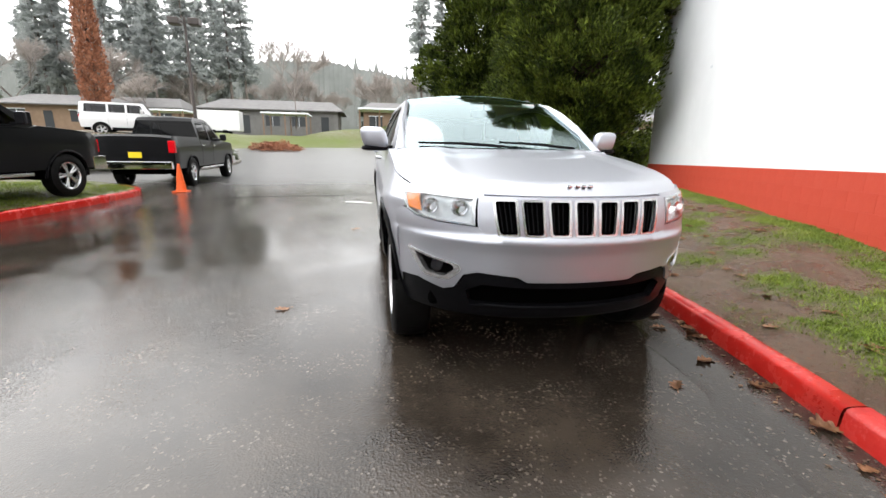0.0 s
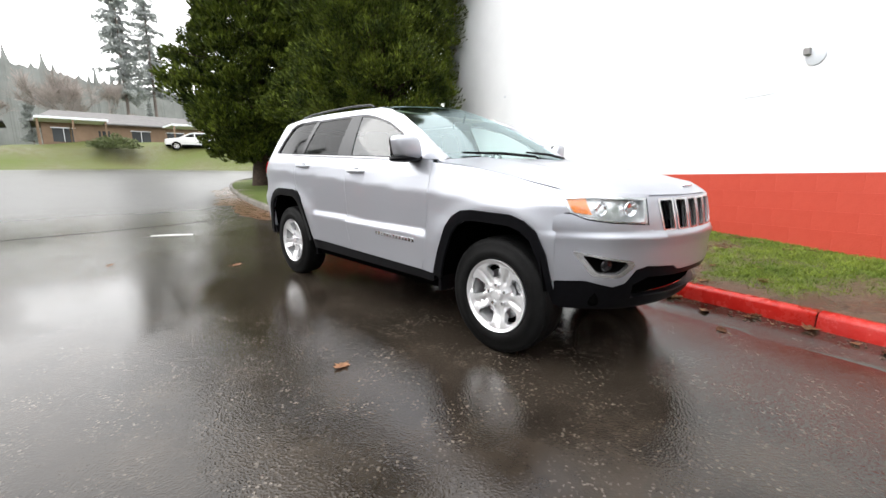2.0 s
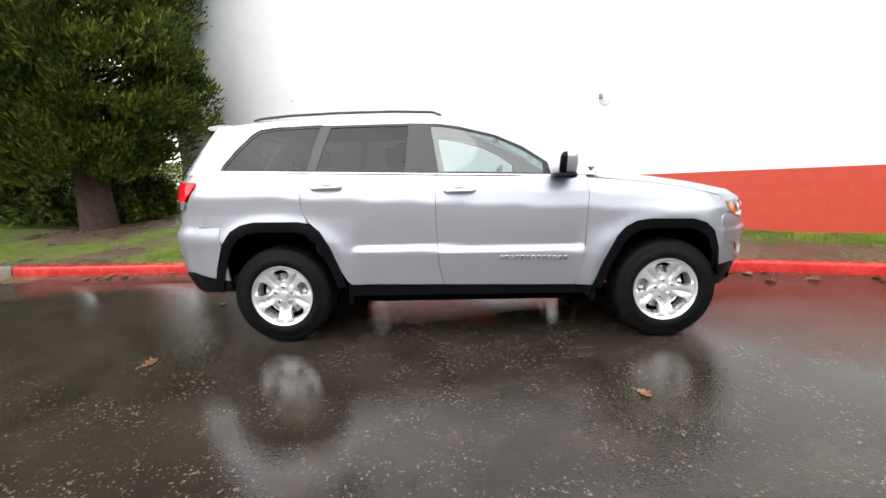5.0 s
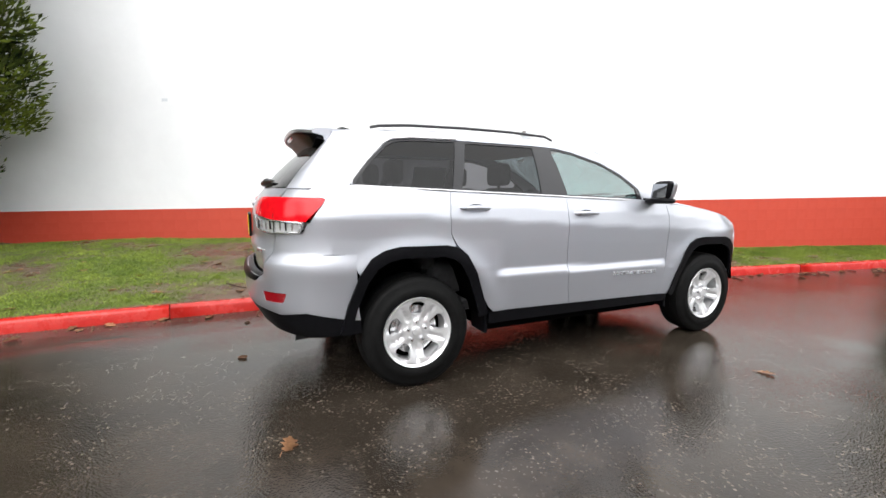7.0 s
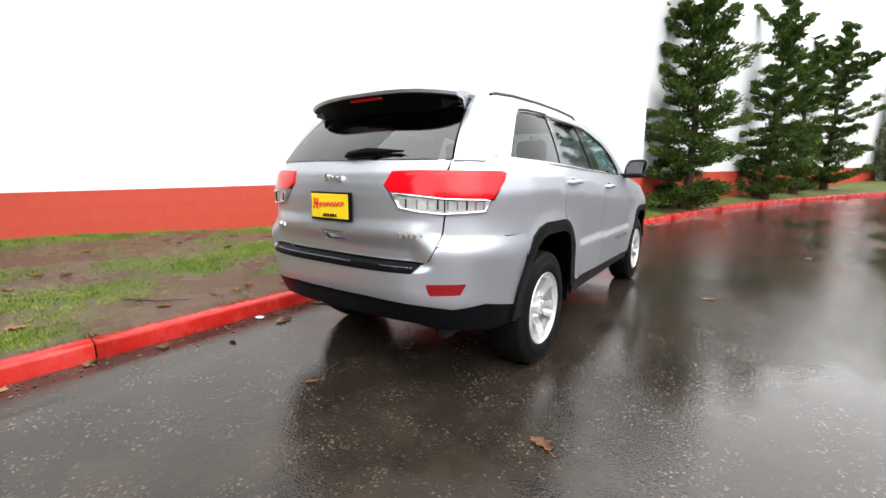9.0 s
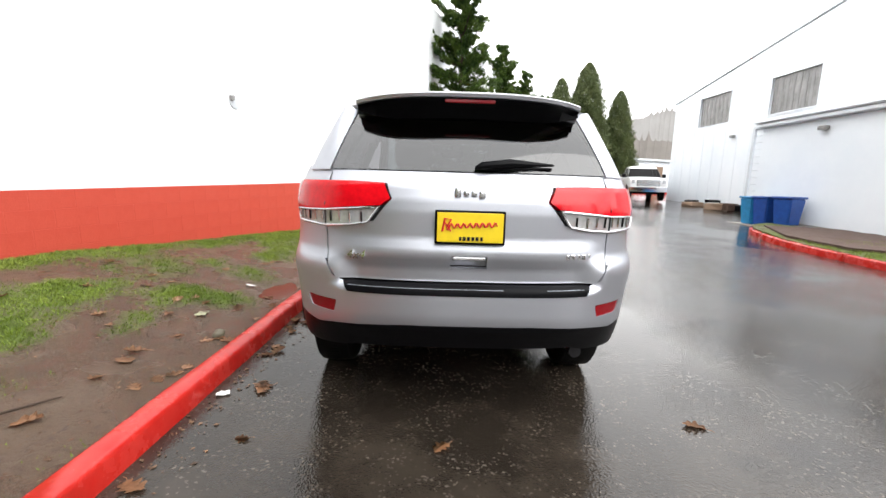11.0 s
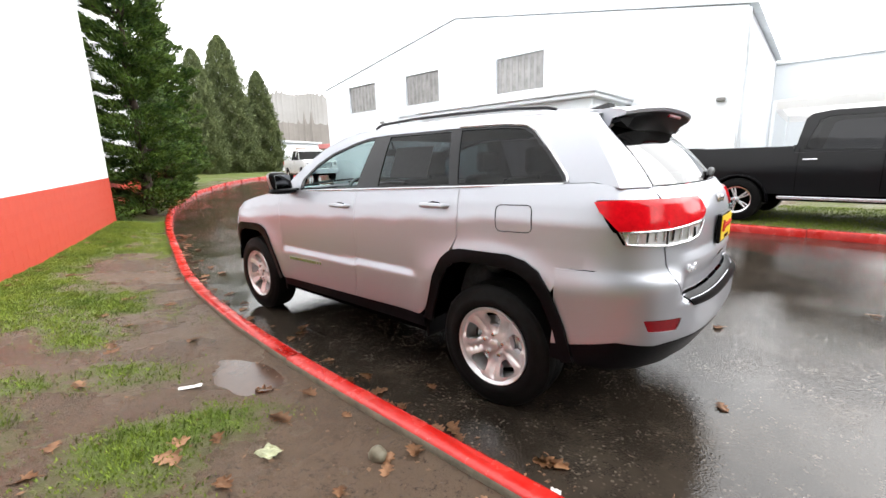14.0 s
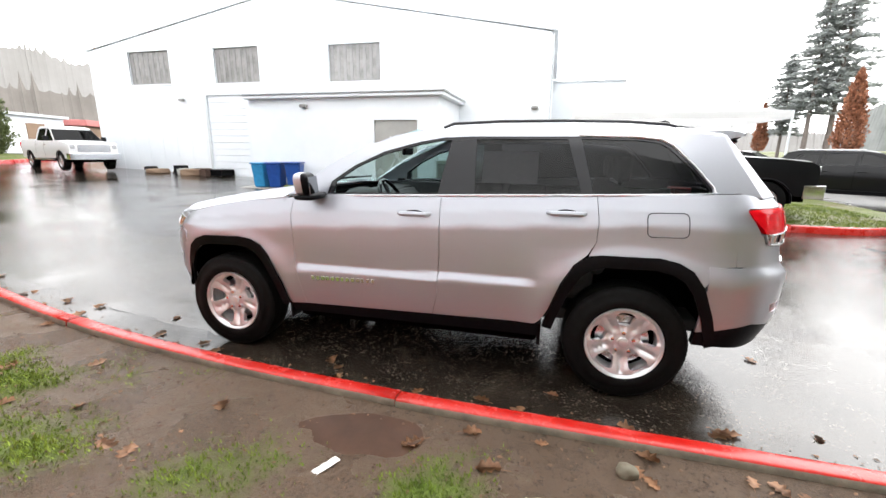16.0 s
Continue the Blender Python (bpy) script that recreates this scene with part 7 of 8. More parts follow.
def pine(label, m, h, radius, seed, limbs=58, leaf=0.15, arms=4, low=0.12):
    """An irregular wind-shaped pine: boughs in tufted layers, open and forked at the top."""
    tr = tagged(new("pine_tree"), label, "tree")
    rs = np.random.RandomState(seed)
    trunk(tr, h, 0.13, seed, flare=1.4)
    C, D = [], []

    def bough(z, L, a, rise, tufts, size):
        pts = [(L * s * math.cos(a), L * s * math.sin(a), z + L * rise * s ** 1.7) for s in (0, 0.35, 0.7, 1.0)]
        part("limb", tube(pts, [0.035, 0.026, 0.016, 0.008], 5), BARK, tr)
        for s in np.linspace(0.35, 1.0, tufts):
            for side in (-1, 1):
                off = side * 0.16 * L * rs.uniform(0.2, 1.0)
                c = np.array((L * s * math.cos(a) - off * math.sin(a), L * s * math.sin(a) + off * math.cos(a), z + L * rise * s ** 1.7 + rs.uniform(-0.05, 0.08)))
                k = int(rs.uniform(60, 90))
                u = rs.normal(size=(k, 3))
                u /= np.linalg.norm(u, axis=1)[:, None]
                C.append(c + u * size * rs.uniform(0.7, 1.2) * rs.uniform(0.35, 1.0, (k, 1)) * (1.0, 1.0, 0.62))
                D.append(u * 0.6 + np.array((math.cos(a), math.sin(a), 0.9 if rise > 0.4 else 0.35)) + rs.normal(size=(k, 3)) * 0.4)
    for i in range(limbs):
        t = (i + rs.uniform(0, 1)) / limbs
        z = low + (h * 0.96 - low) * t + rs.uniform(-0.15, 0.15)
        prof = np.interp(t, (0, 0.05, 0.12, 0.42, 0.6, 0.8, 1.0), (0.8, 0.95, 1.0, 0.92, 0.66, 0.42, 0.16))
        a = i * 2.4 + rs.uniform(-0.5, 0.5)
        wind = 1 + 0.28 * math.sin(a * 2 + seed + 3 * t)
        L = radius * prof * rs.uniform(0.7, 1.1) * wind
        bough(z, L, a, rs.uniform(0.15, 0.75) if t > 0.45 else rs.uniform(-0.15, 0.5), 2 if L < 0.5 else 3 if L < 0.9 else 4, 0.17 + 0.11 * (1 - t))
    for i in range(arms):
        bough(h * rs.uniform(0.62, 0.86), radius * rs.uniform(0.85, 1.15), i * 2.2 + seed, rs.uniform(0.5, 0.95), 6, 0.15)
    leaf_mesh("crown", np.concatenate(C), np.concatenate(D), leaf, leaf * 0.26, seed, LEAF_PINE, tr, "green needle tufts with gaps")
    tr.matrix_basis = m
    return tr


def column_tree(name, label, m, h, radius, seed, mat_, leaves=9000, leaf=0.28, bare=0.0, pointed=1.0):
    tr = tagged(new(name), label, "tree")
    rs = np.random.RandomState(seed)
    trunk(tr, h * 0.9, max(0.08, radius * 0.12), seed)
    t = rs.beta(1.1, 1.5, leaves)
    a = rs.uniform(0, 2 * math.pi, leaves)
    prof = np.minimum(1, 0.6 + t * 3) * (1 - t) ** (0.75 * pointed)
    R = radius * prof * (0.85 + 0.16 * np.sin(5 * a + 9 * t * h / 3 + seed) + 0.12 * np.sin(11 * a - 5 * t * h))
    r = R * rs.uniform(0.3, 1.0, leaves) ** 0.4
    z = bare + (h - bare) * t
    c = np.stack([r * np.cos(a), r * np.sin(a), z], 1)
    d = np.stack([np.cos(a) * 0.6, np.sin(a) * 0.6, np.full(leaves, 1.0)], 1) + rs.normal(size=(leaves, 3)) * 0.45
    leaf_mesh("crown", c, d, leaf, leaf * 0.42, seed, mat_, tr)
    tr.matrix_basis = m
    return tr


def far_conifer(h, radius, seed, mat_, label, m):
    """A tall ragged fir seen from afar: whorls of drooping boughs with sky between them."""
    tr = tagged(new("fir_tree"), label, "tree", "firs behind the apartments")
    rs = np.random.RandomState(seed)
    trunk(tr, h, h * 0.008, seed, flare=1.2, bark=BARK_FAR)
    C, D = [], []
    z = h * rs.uniform(0.22, 0.38)
    while z < h * 0.985:
        t = z / h
        R = radius * (1 - t) ** 0.75 * rs.uniform(0.6, 1.15) + 0.25
        for k in range(rs.randint(4, 8)):
            a = rs.uniform(0, 6.283)
            L = R * rs.uniform(0.5, 1.1)
            n = max(6, int(L * 14))
            s = rs.uniform(0.1, 1.0, n)
            c = np.stack([L * s * np.cos(a), L * s * np.sin(a), z - 0.22 * L * s], 1) + rs.normal(size=(n, 3)) * 0.16
            C.append(c)
            D.append(np.tile((math.cos(a), math.sin(a), -0.35), (n, 1)) + rs.normal(size=(n, 3)) * 0.6)
        z += h * rs.uniform(0.012, 0.028)
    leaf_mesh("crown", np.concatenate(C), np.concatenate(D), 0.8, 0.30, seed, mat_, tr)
    tr.matrix_basis = m
    return tr


def bush(label, m, w, h, seed, mat_, n=2600, leaf=0.10):
    b = tagged(new("bush"), label, "bush")
    rs = np.random.RandomState(seed)
    u = rs.normal(size=(n, 3))
    u /= np.linalg.norm(u, axis=1)[:, None]
    u[:, 2] = np.abs(u[:, 2])
    rr = rs.uniform(0.35, 1.0, (n, 1)) ** 0.5 * (0.8 + 0.25 * np.sin(u[:, :1] * 6 + seed) * np.cos(u[:, 1:2] * 5))
    c = u * rr * (w, w, h)
    leaf_mesh("foliage", c, u + rs.normal(size=(n, 3)) * 0.5, leaf, leaf * 0.5, seed, mat_, b)
    bm = bmesh.new()
    for i in range(7):
        a = i * 0.9
        join(bm, tube([(0, 0, -0.1), (0.35 * w * math.cos(a), 0.35 * w * math.sin(a), 0.3 * h), (0.7 * w * math.cos(a), 0.7 * w * math.sin(a), 0.65 * h)], [0.03, 0.02, 0.008], 5))
    part("stems", bm, BARK, b)
    b.matrix_basis = m
    return b


# the evergreens at the end of the long wall
cedar("tall dark green cedar at the end of the wall", pose(5.05, 7.95, 0.30), 15.0, 2.6, 3, low=1.35, clumps=1000, per=210, leaf=0.135, girth=0.27, puff=1.4)
cedar("dense cedar on the lawn beyond the wall", pose(5.7, 19.2, 0.34), 17.5, 3.9, 5, low=1.35, clumps=1050, per=115, leaf=0.25, girth=0.42)
cedar("dense cedar on the lawn beyond the wall", pose(8.9, 18.0, 0.38), 20.5, 3.6, 8, low=1.5, clumps=950, per=110, leaf=0.25, girth=0.42)
cedar("dense cedar on the lawn beyond the wall", pose(7.3, 13.4, 0.36), 18.5, 2.9, 14, low=1.3, clumps=950, per=110, leaf=0.22, girth=0.36)
bush("dark low evergreen bush at the foot of the wall", pose(6.1, 8.1, 0.35), 0.85, 1.1, 21, LEAF_CEDAR, 6000, 0.10)
bush("dark low evergreen bush at the foot of the wall", pose(6.9, 8.1, 0.33), 0.85, 1.25, 29, LEAF_CEDAR, 7000, 0.10)
bush("dark low evergreen bush under the cedar", pose(7.2, 9.4, 0.35), 1.0, 1.2, 22, LEAF_CEDAR)
bush("dark evergreen bush behind the cedar", pose(8.6, 10.6, 0.35), 1.3, 1.7, 23, LEAF_CEDAR, 3500, 0.14)
bush("dark evergreen bush behind the cedar", pose(6.4, 11.2, 0.35), 1.2, 1.5, 24, LEAF_CEDAR, 3500, 0.14)
bush("dark evergreen bush behind the cedar", pose(10.6, 11.6, 0.35), 1.6, 2.2, 25, LEAF_CEDAR, 3500, 0.16)
bush("dark evergreen thicket behind the cedars", pose(12.8, 13.5, 0.35), 2.4, 3.2, 26, LEAF_CEDAR, 5200, 0.2)
bush("dark evergreen thicket behind the cedars", pose(9.8, 14.6, 0.35), 1.8, 2.6, 27, LEAF_CEDAR, 4600, 0.2)
bush("dark low evergreen bush under the cedar", pose(5.6, 9.6, 0.33), 0.9, 1.0, 28, LEAF_CEDAR, 2600, 0.12)
# pines along the southern wall
pine("wind-shaped pine at the corner of the wall", pose(-0.55, -10.8, 0.30), 7.6, 1.25, 31, limbs=84)
pine("pine beside the wall with a forked top", pose(-2.65, -16.0, 0.48), 7.2, 0.98, 33, limbs=66, arms=5)
pine("slim pine beside the wall with upswept limbs", pose(-3.7, -18.9, 0.58), 5.8, 0.75, 36, limbs=36, arms=3)
pine("slim pine at the end of the wall", pose(-5.0, -22.1, 0.7), 7.4, 1.2, 38, limbs=66, arms=5)
# clipped conifers where the road bends
column_tree("hedge_conifer", "tall pointed hedge conifer beside the road bend", pose(-13.3, -35.5, 1.0), 11.2, 2.9, 41, LEAF_HEDGE, 62000, 0.19, pointed=0.72)
column_tree("hedge_conifer", "smaller pointed hedge conifer beside the road bend", pose(-17.0, -37.0, 1.0), 9.2, 2.3, 42, LEAF_HEDGE, 42000, 0.19, pointed=0.72)
column_tree("hedge_conifer", "pointed hedge conifer behind the pines", pose(-10.2, -33.0, 1.0), 9.2, 2.2, 43, LEAF_HEDGE, 30000, 0.19, pointed=0.72)
# autumn columns and planting to the north and west
column_tree("hornbeam_tree", "rust brown columnar tree in autumn leaf", pose(-17.3, 26.3, 1.7), 12.5, 1.0, 51, LEAF_RUST, 9500, 0.20, bare=1.2, pointed=0.8)
column_tree("hornbeam_tree", "rust brown columnar tree in autumn leaf", pose(-46.0, 27.9, 0.2), 9.2, 1.5, 52, LEAF_RUST, 4500, 0.35, bare=1.8, pointed=0.8)
column_tree("hornbeam_tree", "rust brown columnar tree in autumn leaf", pose(-67, 29.0, 0.2), 8.4, 1.1, 53, LEAF_RUST, 2400, 0.4, bare=2.0, pointed=0.8)
bush("round green shrub on the planted bank", pose(-9.3, 19.0, 0.35), 1.0, 1.15, 61, LEAF_SHRUB, 3600)
bush("low green shrub at the kerb of the planted bank", pose(-9.0, 21.6, 0.35), 0.9, 0.8, 66, LEAF_SHRUB, 2600)
for hx, hy, hw, hh, sd in ((-14.0, 19.0, 1.6, 1.1, 67), (-16.6, 18.6, 1.7, 1.2, 68), (-19.4, 18.2, 1.8, 1.2, 69), (-11.8, 17.4, 1.2, 0.8, 70)):
    bush("dark green hedge shrub on the planted bank", pose(hx, hy, 0.5 + 0.2 * (hx < -13)), hw, hh, sd, LEAF_SHRUB, 4200, 0.13)
bush("round green shrub on the planted bank", pose(-10.2, 21.3, 0.6), 1.1, 1.1, 62, LEAF_HEDGE)
bush("low reddish shrub on the planted bank", pose(-8.8, 35.5, 0.72), 2.6, 0.9, 63, LEAF_RUST, 3200, 0.18)
bush("green shrub on the grass bank", pose(3.0, 46.0, 2.9), 2.2, 1.3, 64, LEAF_HEDGE, 2200, 0.25)
bush("green shrub on the grass bank", pose(16.0, 46.0, 2.9), 2.5, 1.6, 65, LEAF_HEDGE, 2200, 0.25)
# firs behind the apartments
rnd_f = random.Random(77)
protos = [far_conifer(30, 4.2, 101, LEAF_FAR, "tall fir behind the apartments, haze in its pale colour", pose(-30, 84, 2)),
          far_conifer(36, 4.6, 102, LEAF_FAR, "tall fir behind the apartments, haze in its pale colour", pose(-24, 88, 2)),
          far_conifer(26, 4.0, 103, LEAF_FAR, "tall fir behind the apartments, haze in its pale colour", pose(-38, 80, 2))]
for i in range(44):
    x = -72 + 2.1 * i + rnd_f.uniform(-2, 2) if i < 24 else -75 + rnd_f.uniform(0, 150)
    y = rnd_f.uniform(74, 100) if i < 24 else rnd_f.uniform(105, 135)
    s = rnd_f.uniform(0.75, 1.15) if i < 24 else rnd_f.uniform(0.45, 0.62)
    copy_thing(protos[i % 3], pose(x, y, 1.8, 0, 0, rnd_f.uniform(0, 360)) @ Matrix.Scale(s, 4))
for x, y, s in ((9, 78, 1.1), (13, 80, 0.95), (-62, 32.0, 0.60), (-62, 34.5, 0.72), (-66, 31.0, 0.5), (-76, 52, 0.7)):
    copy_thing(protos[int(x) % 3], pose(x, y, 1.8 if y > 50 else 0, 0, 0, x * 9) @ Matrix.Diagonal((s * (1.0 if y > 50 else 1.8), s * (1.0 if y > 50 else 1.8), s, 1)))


def bare_tree(m, h, seed):
    """A leafless tree: forking limbs and a haze of fine twigs."""
    tr = tagged(new("bare_tree"), "leafless brown tree before the firs", "tree", "bare trees")
    rnd = random.Random(seed)
    bm = bmesh.new()
    C, D = [], []

    def grow(p, d, L, r, lev):
        q = p + d * L
        join(bm, tube([p, (p + q) / 2 + Vector((rnd.uniform(-1, 1), rnd.uniform(-1, 1), 0)) * L * 0.06, q], [r, r * 0.85, r * 0.65], 5))
        if lev >= 2:
            for _ in range(34):
                e = (d + Vector((rnd.uniform(-1, 1), rnd.uniform(-1, 1), rnd.uniform(-0.3, 0.9)))).normalized()
                c = p.lerp(q, rnd.random()) + e * rnd.uniform(0.1, 0.9)
                C.append(c)
                D.append(e)
        if lev < 4:
            for _ in range(3):
                e = (d * 0.8 + Vector((rnd.uniform(-1, 1), rnd.uniform(-1, 1), rnd.uniform(-0.1, 0.6)))).normalized()
                grow(q, e, L * rnd.uniform(0.6, 0.8), r * 0.6, lev + 1)
    grow(Vector((0, 0, -0.1)), Vector((0, 0, 1)), h * 0.22, h * 0.006, 0)
    part("limb", bm, BARK_FAR, tr)
    leaf_mesh("crown", np.array([tuple(c) for c in C]), np.array([tuple(c) for c in D]), 0.9, 0.03, seed, LEAF_BARE, tr)
    tr.matrix_basis = m
    return tr


b1 = bare_tree(pose(-9.6, 52, 3.2), 17, 5)
b2 = bare_tree(pose(-30, 62, 2), 13, 6)
for i in range(14):
    copy_thing((b1, b2)[i % 2], pose(-66 + i * 6.0 + rnd_f.uniform(-3, 3), rnd_f.uniform(70, 82), 2, 0, 0, rnd_f.uniform(0, 360)) @ Matrix.Scale(rnd_f.uniform(0.7, 1.4), 4))


def woods_ridge(name, label, cx, cy, length, turn, h, seed, mat_=None, tall=1.0):
    """The far tree line, mist put into its pale colour: a slope of woods with a ragged top of small tree tips."""
    rnd = random.Random(seed)
    vs, fs = [(-length / 2, 0, -2), (-length / 2, 3, h * 0.5)], []
    u = -length / 2
    while u < length / 2:
        w = rnd.uniform(0.8, 2.6)
        base = h * (0.74 + 0.20 * noise.noise(Vector((u * 0.02, seed, 0))) + 0.06 * noise.noise(Vector((u * 0.09, seed, 4))))
        tip = tall * rnd.choice((0.3, 0.5, 0.8, 1.2, 2.0, 3.4)) * rnd.uniform(0.7, 1.2)
        for du_, dz_ in ((0.15, 0.0), (0.35, 0.45), (0.5, 1.0), (0.62, 0.5), (0.85, 0.05)):
            vs += [(u + du_ * w, 0, -2), (u + du_ * w, 3, base + tip * dz_ + rnd.uniform(0, 0.25))]
        u += w
    n = len(vs) // 2 - 1
    fs = [(2 * i, 2 * i + 2, 2 * i + 3, 2 * i + 1) for i in range(n)]
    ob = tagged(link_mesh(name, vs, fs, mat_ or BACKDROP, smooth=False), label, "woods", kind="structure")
    ob.matrix_basis = pose(cx, cy, 0, 0, 0, turn)


# nearer woods, less mist mixed into the colour
BACKDROP_NEAR = material("mist_painted_brown_woods", (0.17, 0.155, 0.14), 1.0, second=(0.24, 0.22, 0.20), scale=0.07)
woods_ridge("backdrop_north", "far woods to the north, mist in their pale colour", 0, 230, 620, 0, 30, 3)
woods_ridge("backdrop_south", "far brown woods to the south, mist in their pale colour", -70, -165, 460, 150, 38, 7)
woods_ridge("backdrop_south_near", "brown woods beyond the sheds, mist in their pale colour", -52, -100, 260, 150, 17, 8, BACKDROP_NEAR)
woods_ridge("backdrop_west", "far woods to the west, mist in their pale colour", -250, 40, 500, 90, 16, 9)
woods_ridge("backdrop_north_near", "dark woods behind the apartments, mist in their grey colour", -40, 118, 330, 2, 27, 12, material("mist_painted_green_woods", (0.17, 0.18, 0.17), 1.0, second=(0.25, 0.26, 0.25), scale=0.12), 1.3)


# ---------- buildings to the north ----------
ROOF_GREY = material("grey_shingle_roof", (0.125, 0.12, 0.12), 0.8, second=(0.165, 0.16, 0.155), scale=1.5, bump=0.4, bump_scale=8)
WALL_TAN = material("tan_siding", (0.20, 0.13, 0.085), 0.8, second=(0.25, 0.17, 0.115), scale=1)
WALL_GREY = material("grey_siding", (0.15, 0.145, 0.14), 0.8, second=(0.20, 0.195, 0.19), scale=1)
WINDOW_DARK = material("dark_window_glass", (0.05, 0.055, 0.06), 0.12)
TENT_WHITE = cloth_material("white_tent_cloth", (0.84, 0.84, 0.84))
BLUE_BIN = material("blue_plastic", (0.015, 0.07, 0.30), 0.35, vary=0.15, scale=6)
CYAN_BIN = material("light_blue_plastic", (0.03, 0.25, 0.50), 0.35, vary=0.15, scale=6)
METAL_GREY = material("painted_grey_metal", (0.34, 0.36, 0.33), 0.4, second=(0.42, 0.44, 0.40), scale=4)
ORANGE = material("orange_cone_plastic", (0.80, 0.11, 0.015), 0.4, vary=0.1, scale=12)
POLE_BROWN = material("brown_lamp_post", (0.05, 0.04, 0.035), 0.5, vary=0.15, scale=6)
STONE = material("stone", (0.10, 0.085, 0.055), 0.6, second=(0.20, 0.18, 0.13), scale=8, bump=0.5, bump_scale=30)
PUDDLE = material("muddy_water", (0.060, 0.032, 0.020), 0.12, ior=1.33, vary=0.2, scale=6, bump=0.05, bump_scale=30)
MULCH = material("bark_mulch", (0.05, 0.028, 0.02), 0.8, second=(0.10, 0.06, 0.045), scale=12, bump=0.8, bump_scale=30)


def apartment(m, width, wall_mat, label):
    hs = tagged(new("apartment_building"), label, "building", "apartments on the bank")
    w = width / 2
    part("wall", box(-w, w, 0, 9, -1.0, 2.9), wall_mat, hs)
    bm = bmesh.new()
    e = 0.8
    vs = [bm.verts.new(q) for q in ((-w - e, -e, 2.8), (w + e, -e, 2.8), (w + e, 9 + e, 2.8), (-w - e, 9 + e, 2.8), (-w + 1, 4.5, 4.35), (w - 1, 4.5, 4.35), (-w - e, -e, 2.65), (w + e, -e, 2.65), (w + e, 9 + e, 2.65), (-w - e, 9 + e, 2.65))]
    for q in ((0, 1, 5, 4), (1, 2, 5), (2, 3, 4, 5), (3, 0, 4), (0, 6, 7, 1), (1, 7, 8, 2), (2, 8, 9, 3), (3, 9, 6, 0)):
        bm.faces.new([vs[i] for i in q])
    part("roof", bm, ROOF_GREY, hs, "grey shingle hip roof")
    n = max(3, int(width / 3.2))
    for i in range(n):
        x = -w + width * (i + 0.5) / n
        if i % 3 == 1:
            part("door", box(x - 0.5, x + 0.5, -0.05, 0.0, -0.3, 2.0), WINDOW_DARK, hs, "dark door")
        else:
            wd = part("window", box(x - 0.9, x + 0.9, -0.04, 0.0, 0.7, 2.1), WINDOW_DARK, hs, "dark window")
            part("frame", box(x - 1.0, x + 1.0, -0.06, -0.041, 2.1, 2.2), SIDING, wd)
            part("frame", box(x - 0.03, x + 0.03, -0.06, -0.041, 0.7, 2.1), SIDING, wd)
    hs.matrix_basis = m
    return hs


for i, (x, y, w, mt) in enumerate(((-62, 62, 22, WALL_GREY), (-36, 60, 20, WALL_TAN), (-13.5, 58, 17, WALL_GREY), (7.0, 58, 17, WALL_TAN), (28, 60, 18, WALL_GREY), (50, 62, 18, WALL_TAN))):
    apartment(pose(x, y, 2.9 if x < 0 else 3.1, 0, 0, (3, 2, 0, -1, -3, -4)[i]), w, mt, "long low apartment building with a grey roof, " + ("tan" if mt is WALL_TAN else "grey") + " siding")


def carport(m, label):
    cp = tagged(new("carport"), label, "carport", "carports below the apartments")
    part("roof", box(-2.6, 2.6, -2.0, 2.4, 1.95, 2.15, 0.03), SIDING, cp, "white flat roof")
    for x in (-2.4, 0, 2.4):
        for y in (-1.8, 2.1):
            part("post", box(x - 0.07, x + 0.07, y - 0.07, y + 0.07, -0.6, 1.95), WALL_TAN, cp)
    cp.matrix_basis = m


for x, y in ((-24, 52), (-10.5, 51.5), (0.5, 51.5), (11, 51.5), (22, 52)):
    carport(pose(x, y, 2.7 if x < -5 else 3.5), "white-roofed carport on the bank")
bt = tagged(new("box_trailer"), "white box trailer parked beyond the pickup", "trailer")
part("body", box(-2.2, 2.2, -1.1, 1.1, 0.5, 2.7, 0.06), WHITE_PAINT, bt)
for x in (-0.6, 0.6):
    for s in (-1, 1):
        part("wheel", lathe([(-0.1, 0.0), (-0.1, 0.3), (-0.06, 0.34), (0.06, 0.34), (0.1, 0.3), (0.1, 0.0)], 20), RUBBER, bt, smooth=True).matrix_basis = pose(x, s * 1.0, 0.34, 0, 0, 90)
bt.matrix_basis = pose(-17.6, 50, 2.1, 0, 0, 4)


# ---------- car park fittings ----------
def lamp_post(m, h, label):
    lp = tagged(new("street_lamp"), label, "lamp")
    part("post", tube([(0, 0, -0.2), (0, 0, h * 0.5), (0, 0, h)], [0.11, 0.09, 0.075], 10), POLE_BROWN, lp, smooth=True)
    part("base", lathe([(-0.2, 0.0), (-0.2, 0.26), (0.35, 0.26), (0.40, 0.2), (0.40, 0.0)], 16, "Z"), CONCRETE, lp)
    for s in (-1, 1):
        part("arm", tube([(0, 0, h - 0.35), (s * 0.25, 0, h - 0.25)], 0.04, 6), POLE_BROWN, lp)
        part("lamp_head", box(s * 0.55 - 0.32, s * 0.55 + 0.32, -0.30, 0.30, h - 0.46, h - 0.06, 0.06), POLE_BROWN, lp, "brown floodlight head")
    lp.matrix_basis = m


lamp_post(pose(-11.6, 25.6, 0.5), 8.0, "tall brown car park lamp with two heads")
lamp_post(pose(-66, 18, 0), 9.2, "far car park lamp with two heads")
lamp_post(pose(-67.9, 25.6, 0), 9.0, "far car park lamp with two heads")
tc = tagged(new("traffic_cone"), "orange plastic traffic cone on the wet paving", "cone")
part("base", box(-0.17, 0.17, -0.17, 0.17, 0.0, 0.035, 0.012), ORANGE, tc, "square orange base")
